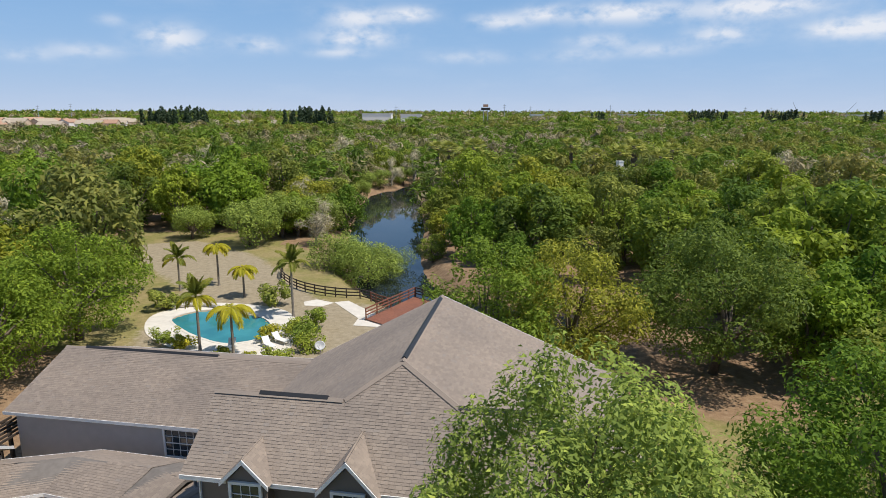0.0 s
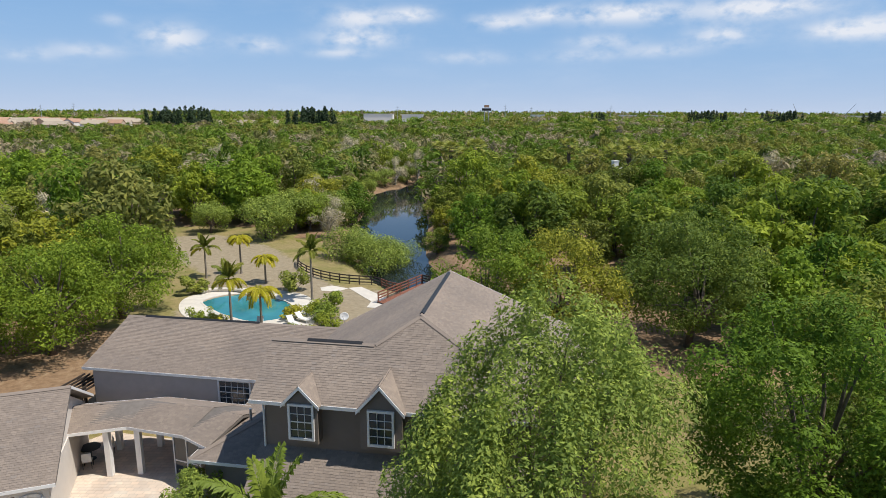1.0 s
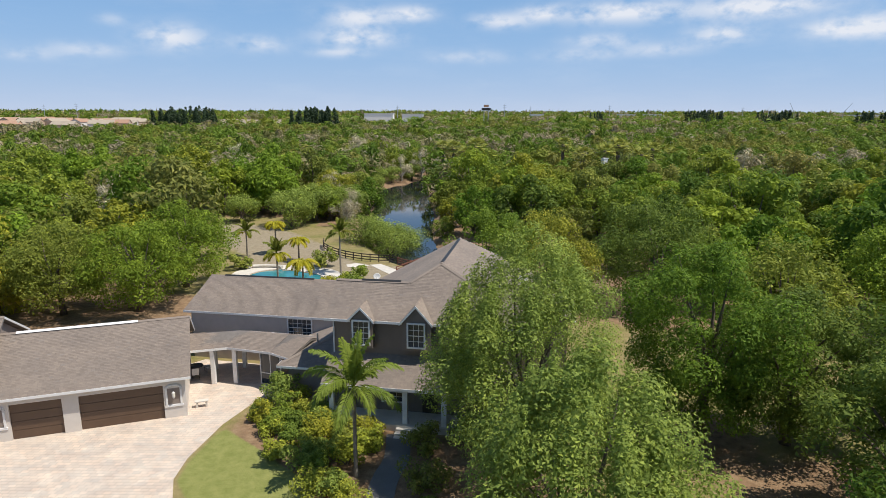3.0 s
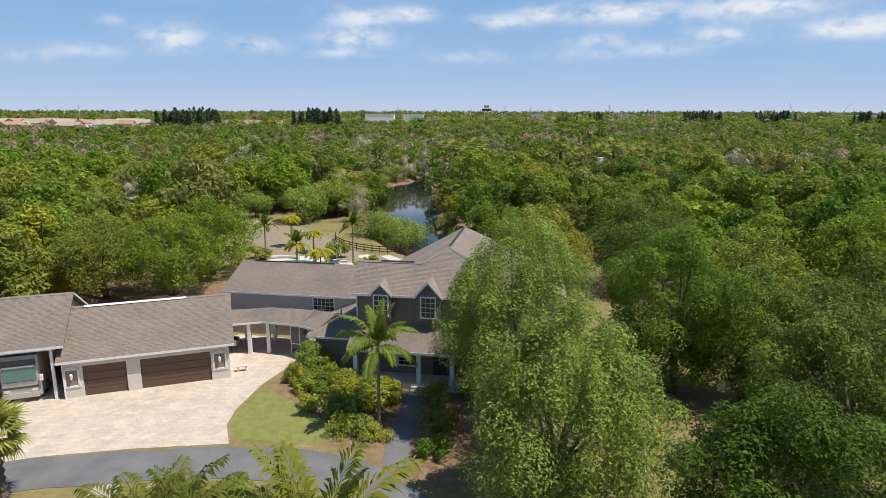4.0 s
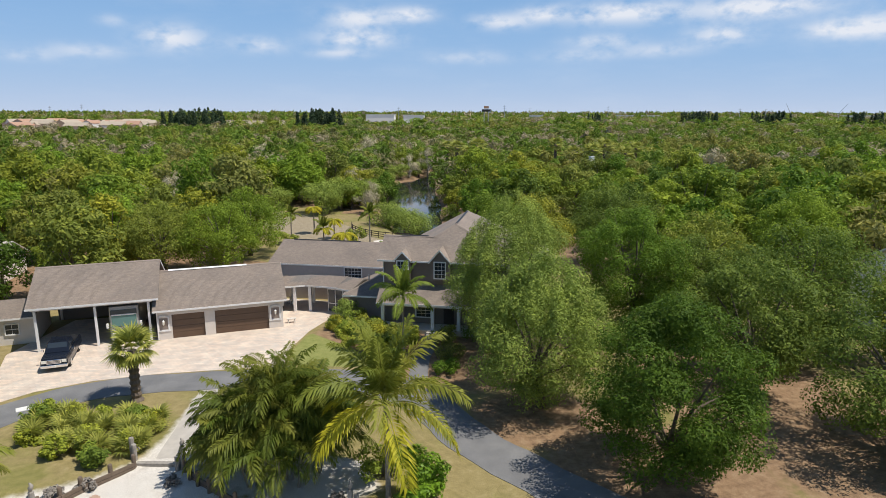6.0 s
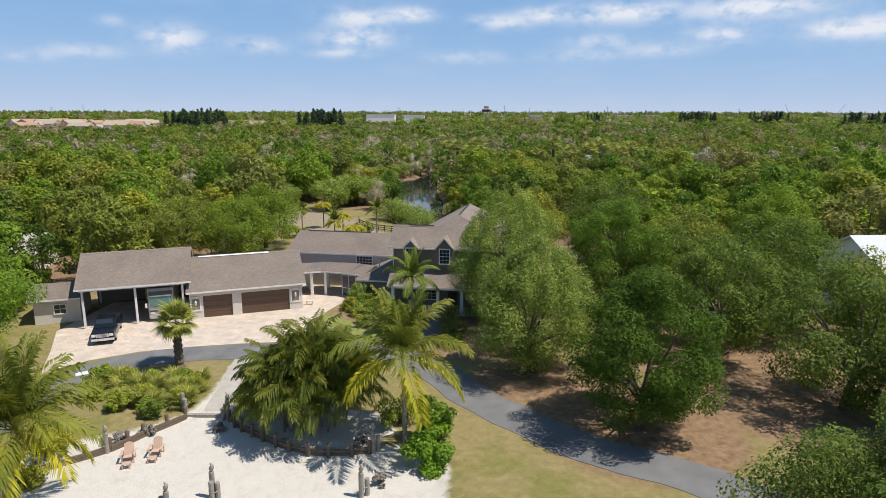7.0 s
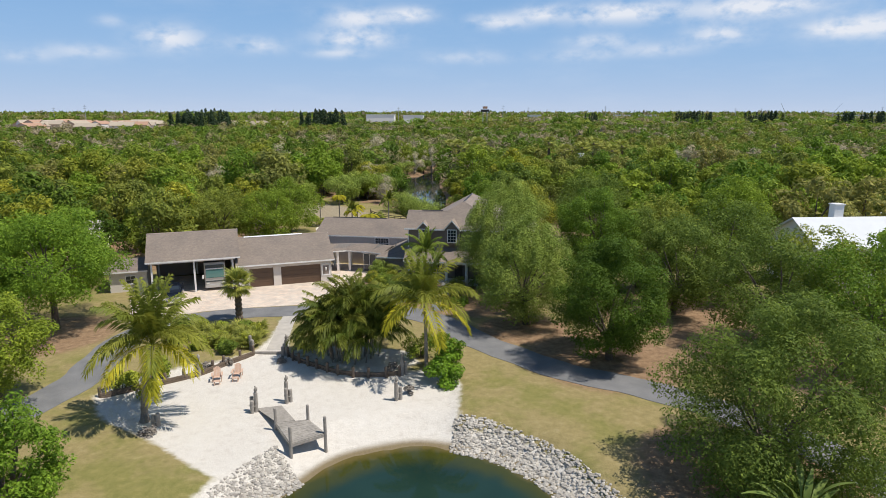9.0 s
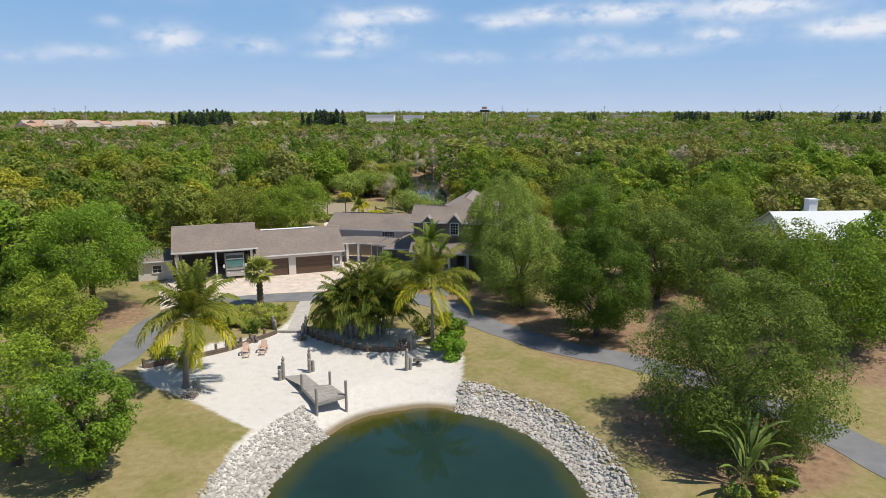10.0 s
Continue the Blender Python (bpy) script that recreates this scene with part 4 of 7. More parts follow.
def crown_quads(r, R, H, blobs, leaves, size, low=0.3, hollow=0.25, droop=0.0, aspect=0.55, lumps=(0.17, 0.40), taper=0.35, start=0.7, belly=1.0, leaders=0):
    c, rad = crown_blobs(r, R, H, blobs, low, lumps, taper, start, belly, leaders)
    w = rad ** 2
    pick = r.choice(len(rad), leaves, p=w / w.sum())
    d = r.normal(size=(leaves, 3))
    d[:, 2] += 0.25
    d /= np.linalg.norm(d, axis=1, keepdims=True)
    lump = 1 + 0.18 * np.sin(d[:, 0] * 5 + pick) * np.sin(d[:, 1] * 6 + pick * 2)
    k = np.where(r.uniform(size=leaves) < hollow, r.uniform(0.35, 0.9, leaves), r.uniform(0.86, 1.1, leaves)) * lump
    p = c[pick] + d * (rad[pick] * k)[:, None] * np.array([1, 1, 0.85])
    p[:, 2] -= droop * np.maximum(0, np.hypot(p[:, 0], p[:, 1]) - R * 0.5)
    return leaf_quads(r, p, d, size, aspect=aspect), c, rad


def limb_mesh(name, r, H, R, targets, trunk=0.28, low=0.3, material=None):
    pieces = []
    bend = r.normal(size=2) * 0.25
    top = H * (low + 0.15)
    pieces.append(tube([(0, 0, -0.25), (bend[0] * 0.3, bend[1] * 0.3, top * 0.5), (bend[0], bend[1], top)], [trunk * 1.35, trunk, trunk * 0.75], 8))
    for t in targets:
        s = Vector((bend[0], bend[1], top * r.uniform(0.75, 1.0)))
        e = Vector(t)
        mid = (s + e) / 2 + Vector((r.normal() * 0.25, r.normal() * 0.25, R * 0.08))
        pieces.append(tube([s, mid, e], [trunk * 0.55, trunk * 0.3, trunk * 0.06], 6, False))
    vs, fs = join(pieces)
    me = bpy.data.meshes.new(name)
    me.from_pydata([tuple(v) for v in vs], [], fs)
    me.materials.append(material or M_BARK)
    me.shade_smooth()
    return me


def make_tree(seed, R, H, blobs, leaves, size, mat, low=0.3, hollow=0.25, droop=0.0, trunk=0.28, bark=None, aspect=0.55, lumps=(0.17, 0.40), corners=4, taper=0.35, start=0.7, belly=1.0, leaders=0):
    r = np.random.default_rng(seed)
    q, c, rad = crown_quads(r, R, H, blobs, leaves, size, low, hollow, droop, aspect * (1.5 if corners == 3 else 1), lumps, taper, start, belly, leaders)
    if corners == 3:
        q = q[:, [0, 1, 2]]
    return limb_mesh("trunk", r, H, R, c[: min(len(c), 14)], trunk, low, bark), quad_mesh("crown", q, mat)


def place_tree(kinds, x, y, label, scale=(1, 1, 1), turn=0.0, name="tree", category="tree", group=""):
    z = ground_z(x, y)
    t = empty(name, Matrix.Translation((x, y, z)) @ Matrix.Rotation(turn, 4, "Z") @ Matrix.Diagonal((*scale, 1)), label, category, group)
    link("trunk", kinds[0], t)
    link("crown", kinds[1], t)
    return t


# x, y, crown radius, height, leaf count, leaf size, material, crown base, seed, label
HERO = [
    (2.3, 9.3, 6.8, 14.4, 20000, 0.19, M_LIGHT, 0.10, 11, "tall airy pale-green tree before the house front"),
    (3.3, -1.2, 5.9, 11.6, 13000, 0.21, M_LIGHT, 0.10, 12, "pale-green tree beside the asphalt drive"),
    (9.4, -10.4, 5.6, 11.2, 13000, 0.24, M_DEEP, 0.07, 13, "dense round dark-green oak on dry grass"),
    (14.3, -29.4, 7.4, 11.2, 19000, 0.22, M_GREYOAK, 0.0, 14, "spreading fine-leaved oak above the pond bank"),
    (19.3, 2.3, 5.2, 11.0, 9000, 0.26, M_GREYOAK, 0.1, 15, "grey-green oak on leaf litter"),
    (24.6, -7.5, 6.2, 10.6, 9000, 0.26, M_GREYOAK, 0.1, 16, "grey-green oak on leaf litter"),
    (29.5, -14.0, 6.8, 11.6, 9000, 0.27, M_MID, 0.12, 17, "broad oak beside the drive"),
    (13.8, 13.5, 5.8, 12.8, 13000, 0.25, M_MID, 0.12, 19, "bright-green leafy tree beside the house"),
    (18.6, 12.6, 5.2, 9.8, 8000, 0.26, M_GREYOAK, 0.15, 20, "dense oak in the side garden"),
    (-43.4, -3.0, 7.5, 11.8, 14000, 0.24, M_BRIGHT, 0.25, 21, "bright-green oak on dry grass beside the drive"),
    (-26.0, -35.0, 3.1, 8.0, 8000, 0.17, M_BRIGHT, 0.15, 22, "small leafy oak on dry grass"),
    (-31.5, -33.5, 4.3, 9.0, 8000, 0.18, M_BRIGHT, 0.12, 23, "leafy oak on dry grass"),
    (-37.5, -19.5, 4.2, 8.4, 8000, 0.22, M_BRIGHT, 0.15, 24, "yellow-green oak beside the drive"),
    (-33.5, 38.2, 6.0, 9.6, 9000, 0.28, M_OAK, 0.15, 25, "spreading dark oak behind the garage"),
    (-40.5, 37.0, 6.0, 9.4, 8000, 0.28, M_OAK, 0.15, 26, "spreading dark oak behind the garage"),
    (-32.5, 47.5, 6.2, 10.4, 8000, 0.29, M_OAK, 0.15, 27, "spreading dark oak beside the pool garden"),
    (19.0, 41.0, 6.9, 11.6, 9000, 0.3, M_GREYOAK, 0.12, 28, "large dark oak behind the house"),
    (8.1, 41.0, 5.8, 10.4, 8000, 0.29, M_OAK, 0.12, 29, "large green oak behind the house"),
    (2.2, 39.5, 5.2, 10.8, 8000, 0.28, M_OAK, 0.12, 30, "green oak beside the river deck"),
    (37.5, 29.0, 5.8, 12.3, 7000, 0.3, M_BRIGHT, 0.15, 31, "yellow-green tree beside a white house"),
    (25.5, 27.0, 6.0, 9.8, 6000, 0.31, M_OAK, 0.12, 32, "dense oak in the side garden"),
    (27.5, 9.5, 7.4, 11.8, 10000, 0.28, M_GREYOAK, 0.08, 33, "broad grey-green oak in the side garden"),
    (35.5, 5.0, 5.6, 9.2, 6000, 0.3, M_OAK, 0.15, 34, "broad oak beside a white house"),
    (37.0, -10.0, 5.6, 9.6, 6000, 0.3, M_OAK, 0.15, 35, "broad oak beside the drive"),
]
# trees that the eye passes close by carry more and smaller leaves
CLOSE = {11: (4.8, 0.44), 12: (4.6, 0.46), 33: (2.8, 0.5), 31: (2.4, 0.5), 15: (2.8, 0.5), 16: (2.8, 0.5), 17: (3.0, 0.5), 13: (5.0, 0.4), 14: (4.6, 0.44), 19: (4.2, 0.42), 20: (2.6, 0.5), 21: (3.0, 0.52), 22: (2.6, 0.6), 23: (2.6, 0.6), 24: (2.4, 0.55), 28: (2.6, 0.5), 29: (2.4, 0.5), 30: (2.4, 0.5), 25: (2.4, 0.5), 27: (2.4, 0.5), 26: (2.4, 0.5)}
for x, y, R, H, leaves, size, mat, low, seed, label in HERO:
    close = CLOSE.get(seed, (1.5, 0.6))
    place_tree(make_tree(seed, R, H, 130 if seed < 13 else 115, int(leaves * close[0]), size * close[1], mat, low, 0.25 if seed < 13 else 0.15, lumps=(0.10, 0.24) if seed < 13 else (0.10, 0.23), corners=3, taper=0.68 if seed < 13 else 0.35, start=0.42 if seed < 13 else 0.7, belly=1.45 if seed == 14 else 1.2, leaders=22 if seed < 13 else 0), x, y, label, turn=seed * 1.3)

litter = [(2.8, -3, 4.5), (9.0, -10.5, 7.0), (14, -29, 7.5), (24, -7, 9), (19, 3, 8), (30, -14, 8), (12, 13, 5), (19, 40, 7), (-43, -5, 6), (-34, 36, 9), (-41, 30, 10), (-30, 30, 6), (8, 40, 6), (-8, 10.5, 5.5), (-12.5, 14, 3.5), (-2, 7, 6)]
build_ground(litter)

# woods: a few tree shapes used again and again, near ones as trees, far ones as one mass
SHAPES = []
for i in range(7):
    SHAPES.append(make_tree(100 + i, 4.2, 9.0, 34, 4400, 0.26, M_OAK if i < 5 else M_BRIGHT, 0.0, 0.1, lumps=(0.14, 0.34), corners=3))
r = np.random.default_rng(5)


def wood_allowed(x, y):
    ok = (y > 50) | (x < -50) | (x > 43)
    ok |= (y > 26) & (x < -44)
    ok |= (y > 38) & (x > 20)
    ok &= poly_sdf(CLEARING, x, y) < -3.0
    d, w = line_dist(RIVER, x, y)
    ok &= d > 6.2
    ok &= ~((x > 37) & (x < 58) & (y > 6) & (y < 26))
    ok &= ~((x < -56) & (x > -71) & (y > 25) & (y < 38))
    return ok


def scatter(x0, x1, y0, y1, step):
    gx, gy = np.meshgrid(np.arange(x0, x1, step), np.arange(y0, y1, step * 0.9))
    gx = gx + (np.arange(gx.shape[0]) % 2)[:, None] * step * 0.5
    px, py = gx.ravel() + r.uniform(-0.38, 0.38, gx.size) * step, gy.ravel() + r.uniform(-0.38, 0.38, gx.size) * step
    return px, py


def in_view(x, y, pad=14):
    return np.abs(x + 3) < 0.76 * (y + 68) + pad


px, py = scatter(-110, 120, -30, 118, 7.2)
ok = wood_allowed(px, py) & in_view(px, py, 4) & (py > -20)
count = 0
for x, y in zip(px[ok], py[ok]):
    s = r.uniform(0.68, 1.55)
    if line_dist(RIVER, np.array([x]), np.array([y]))[0][0] < 13:
        s *= 0.62
    t = place_tree(SHAPES[r.integers(0, 7)], x, y, "leafy green woodland tree", (s, s, s * r.uniform(0.85, 1.15)), r.uniform(0, 6.28), group="woodland trees")
    count += 1
print("near wood trees", count)


def mass(name, px, py, blobs, leaves, size, R, H, label, variants=8):
    """Many far trees as one mesh of leaf sprays."""
    shapes = [crown_quads(np.random.default_rng(300 + k), R, H, blobs, leaves, size, 0.05, 0.1)[0][:, [0, 1, 2]] for k in range(variants)]
    out, tint = [], []
    field = np.array([noise.noise(Vector((x * 0.012, y * 0.012, 3.0))) for x, y in zip(px, py)])
    for x, y, f in zip(px, py, field):
        q = shapes[r.integers(0, variants)]
        a, s = r.uniform(0, 6.28), r.uniform(0.72, 1.25)
        tall = r.uniform(0.85, 1.15) * (1.0 + 1.0 * min(1.0, max(0.0, (y - 1700) / 600)))
        rot = np.array([[math.cos(a), -math.sin(a), 0], [math.sin(a), math.cos(a), 0], [0, 0, tall]]) * s
        out.append(q @ rot.T + np.array([x, y, 0.0]))
        tint.append(np.full(len(q), np.clip(0.56 + 0.75 * f + r.normal() * 0.24, 0, 1)))
    me = quad_mesh(name, np.concatenate(out), M_WOODS, np.concatenate(tint))
    tagged(link(name, me), label, "woodland", kind="stuff")


px, py = scatter(-330, 340, 112, 330, 7.6)
ok = wood_allowed(px, py) & in_view(px, py)
ok &= ~((py < 118) & (np.abs(px) < 112))
mass("woodland", px[ok], py[ok], 12, 330, 0.72, 4.6, 8.8, "mixed green woodland canopy with bare grey crowns")
print("mid", ok.sum())
px, py = scatter(-700, 720, 328, 760, 11.5)
bearing = 790 + 1120 * px / (py + 3)
ok = in_view(px, py) & ~((py > 540) & (bearing < 240)) & ~((py > 600) & ((bearing < 245) | ((bearing > 365) & (bearing < 500))))
mass("woodland_far", px[ok], py[ok], 8, 145, 1.4, 6.5, 9.0, "distant mixed green woodland canopy")
print("far", ok.sum())
px, py = scatter(-2600, 2600, 755, 3000, 33.0)
bearing = 790 + 1120 * px / (py + 3)
ok = in_view(px, py) & ~((py > 900) & (py < 1900) & ((bearing < 245) | ((bearing > 365) & (bearing < 500)) | ((bearing > 625) & (bearing < 750))))
mass("woodland_horizon", px[ok], py[ok], 6, 56, 4.0, 17.0, 11.0, "woodland reaching the horizon")
print("hor", ok.sum())

# ---- palms ----


def frond_mesh(name, L, e0, curve, n, leaflet, mat, seed, width=0.07, sag=0.55):
    """One feather frond along +x from the origin, rising at e0 degrees and curving down; leaflets spring from its rib."""
    r2 = np.random.default_rng(seed)
    n = int(n * 2.3)
    x = z = 0.0
    vs, fs = [], []
    for i in range(n + 1):
        t = i / n
        e = radians(e0 - curve * t ** 1.3)
        if i:
            x, z = x + math.cos(e) * L / n, z + math.sin(e) * L / n
        w = 0.035 * (1 - 0.85 * t) + 0.004
        vs += [(x, -w, z), (x, 0, z + w), (x, w, z), (x, 0, z - w)]
        if i:
            o = 4 * i
            fs += [(o - 4 + k, o - 4 + (k + 1) % 4, o + (k + 1) % 4, o + k) for k in range(4)]
    for i in range(1, n + 1):
        t = i / n
        if t < 0.12:
            continue
        e = radians(e0 - curve * t ** 1.3)
        f, up = np.array([math.cos(e), 0, math.sin(e)]), np.array([-math.sin(e), 0, math.cos(e)])
        for side, base in ((-1, 4 * i), (1, 4 * i + 2)):
            ll = leaflet * (0.45 + 0.75 * math.sin(math.pi * min(1, 0.2 + 0.8 * t))) * r2.uniform(0.85, 1.1)
            p = np.array(vs[base])
            d = f * r2.uniform(0.6, 1.0) + np.array([0, side, 0]) * 0.75 + up * r2.uniform(-0.15, 0.35)
            d /= np.linalg.norm(d)
            mid = p + d * ll * 0.45
            tip = p + d * ll + np.array([0, 0, -sag * ll * r2.uniform(0.5, 1.1)])
            o = len(vs)
            vs += [tuple(mid + f * width), tuple(tip), tuple(mid - f * width)]
            fs.append((base, o, o + 1, o + 2))
    me = bpy.data.meshes.new(name)
    me.from_pydata([tuple(map(float, v)) for v in vs], [], fs)
    me.materials.append(mat)
    return me


def palm_trunk(h, r0, r1, lean=(0, 0), rings=12, wob=0.012):
    pts, rad = [], []
    for i in range(rings * 2 + 1):
        t = i / (rings * 2)
        pts.append((lean[0] * t * t, lean[1] * t * t, -0.2 + (h + 0.2) * t))
        flare = 1 + 0.6 * max(0, 0.12 - t) / 0.12
        rad.append((r0 + (r1 - r0) * t) * flare + (wob if i % 2 else -wob))
    return tube(pts, rad, 9)


FROND = {}


def feather_palm(x, y, h, L, n, label, r0=0.17, r1=0.11, lean=(0, 0), leaflet=0.75, yellow=0, seed=1, mat=None, z=None, low=-35):
    mat = mat or M_PALM
    z = ground_z(x, y) if z is None else z
    t = empty("palm_tree", pose(x, y, z), label, "palm tree")
    vs, fs = palm_trunk(h, r0, r1, lean)
    mesh_ob("trunk", vs, fs, M_PALMBARK, t, smooth=True)
    r2 = np.random.default_rng(seed)
    key = (L, leaflet, mat.name)
    if key not in FROND:
        FROND[key] = [frond_mesh("frond", L, e, c, 24, leaflet, mat, 5 + i) for i, (e, c) in enumerate(((86, 38), (74, 66), (54, 92), (32, 92), (low + 42, 70)))]
        FROND[key + ("y",)] = [frond_mesh("frond", L * 0.95, e, c, 24, leaflet, M_PALM_YELLOW, 15 + i) for i, (e, c) in enumerate(((16, 80), (-8, 66)))]
    for i in range(n):
        k = min(4, int(5 * i / n))
        me = FROND[key][k]
        if i >= n - yellow:
            me = FROND[key + ("y",)][i % 2]
        a = i * 137.5 + r2.uniform(-14, 14)
        s = r2.uniform(0.9, 1.08)
        link("frond", me, t, Matrix.Translation((lean[0], lean[1], h)) @ Matrix.Rotation(radians(a), 4, "Z") @ Matrix.Rotation(radians(r2.uniform(-9, 9)), 4, "X") @ Matrix.Scale(s, 4),
             "yellowed hanging frond" if i >= n - yellow else "")
    return t


def fan_mesh(name, mat, stalk, L, seed, segs=16, spread=105):
    r2 = np.random.default_rng(seed)
    quads = []
    for i in range(segs):
        a = radians(-spread + 2 * spread * i / (segs - 1))
        d = np.array([math.cos(a), math.sin(a), 0.12 - 0.25 * abs(a) / 2])
        s = np.array([-math.sin(a), math.cos(a), 0.0])
        p = np.array([stalk, 0, 0])
        ll = L * (1 - 0.3 * abs(a) / radians(spread)) * r2.uniform(0.9, 1.1)
        w = 0.045 * L / 0.8
        tip = p + d * ll + np.array([0, 0, -0.28 * ll])
        quads.append([p, p + d * ll * 0.5 + s * w, tip, p + d * ll * 0.5 - s * w])
    w = 0.015
    quads.append([(0, -w, 0), (stalk, -w, 0.02), (stalk, w, 0.02), (0, w, 0)])
    return quad_mesh(name, np.array(quads, float), mat)


M_FAN = foliage("fan_palm_leaves", [(0.24, 0.27, 0.075), (0.31, 0.32, 0.09)], 0.35, rough=0.5)
FAN = [fan_mesh("fan_leaf", M_FAN, 0.95, 1.25, i, 20) for i in range(3)]
FAN_SMALL = [fan_mesh("fan_leaf", M_FAN, 0.6, 0.75, i, 12) for i in range(3)]


def fan_palm(x, y, h, n, label, seed, small=False, r0=0.36):
    t = empty("palmetto" if small else "palm_tree", pose(x, y, ground_z(x, y)), label, "palmetto" if small else "palm tree")
    r2 = np.random.default_rng(seed)
    if h > 0.5:
        vs, fs = palm_trunk(h, r0, r0 * 0.9, rings=9, wob=0.05)
        mesh_ob("trunk", vs, fs, M_BARK, t)
    for i in range(n):
        e = 80 - 128 * i / n if not small else r2.uniform(15, 80)
        link("fan_leaf", (FAN_SMALL if small else FAN)[i % 3], t, Matrix.Translation((0, 0, max(h, 0.1))) @ Matrix.Rotation(radians(i * 137.5), 4, "Z") @ Matrix.Rotation(radians(-e), 4, "Y") @ Matrix.Scale(r2.uniform(0.85, 1.15), 4))
    return t


feather_palm(-6.4, -13.5, 6.1, 4.9, 26, "coconut palm with green and yellowing fronds on white sand", 0.16, 0.11, (-0.1, 0.2), 1.0, 6, 3, z=-0.15)
feather_palm(-25.9, -21.6, 5.5, 4.7, 32, "coconut palm with a thick dark trunk on white sand", 0.26, 0.18, (0.9, 0.3), 1.05, 6, 4, z=-0.25)
feather_palm(-7.2, 8.7, 5.3, 3.0, 16, "slender pygmy palm before the porch", 0.12, 0.09, (0, 0), 0.6, 0, 5, M_PORCHPALM)
fan_palm(-26.0, -0.6, 3.9, 30, "cabbage palm with a stout bristly trunk beside the drive", 6)

# clump of tall areca palms
clump = empty("areca_clump", pose(-13.0, -9.9, -0.05), "dense tall clump of arching areca palms", "palm clump")
r2 = np.random.default_rng(9)
AR = [frond_mesh("frond", 3.3, e, c, 16, 0.75, M_ARECA, 40 + i, 0.058, 0.6) for i, (e, c) in enumerate(((84, 60), (70, 88), (52, 98), (28, 85)))]
for i in range(36):
    a, k = r2.uniform(0, 6.28), math.sqrt(r2.uniform(0, 1))
    x, y = 2.9 * k * math.cos(a), 2.5 * k * math.sin(a)
    h = (5.9 - 3.7 * k) * r2.uniform(0.8, 1.1)
    vs, fs = tube([(x * 0.8, y * 0.8, -0.2), (x, y, h)], [0.07, 0.05], 6, False)
    mesh_ob("stem", vs, fs, M_PALMBARK, clump)
    for j in range(9):
        link("frond", AR[min(3, j // 2 if j < 8 else 3)], clump, Matrix.Translation((x, y, h)) @ Matrix.Rotation(radians(j * 137.5 + i * 40), 4, "Z") @ Matrix.Rotation(radians(r2.uniform(-12, 12)), 4, "X") @ Matrix.Scale(r2.uniform(0.85, 1.15), 4))

# ---- shrubs ----


def shrub(x, y, rx, h, mat, label, leaves=900, size=0.1, seed=1, ry=None, z=None):
    r2 = np.random.default_rng(seed)
    q, c, rad = crown_quads(r2, rx, h, 14, int(leaves * 1.6), size * 0.8, 0.0, 0.2)
    q = q * np.array([1, (ry or rx) / rx, 1])
    s = empty("shrub", pose(x, y, (ground_z(x, y) if z is None else z), 0, 0, seed * 47 % 360), label, "shrub")
    link("foliage", quad_mesh("foliage", q, mat), s)
    vs, fs = join([tube([(0, 0, -0.15), Vector(t) * 0.5, t], [0.05, 0.03, 0.01], 5, False) for t in c[:5]])
    mesh_ob("woody_base", vs, fs, M_BARK, s)
    return s


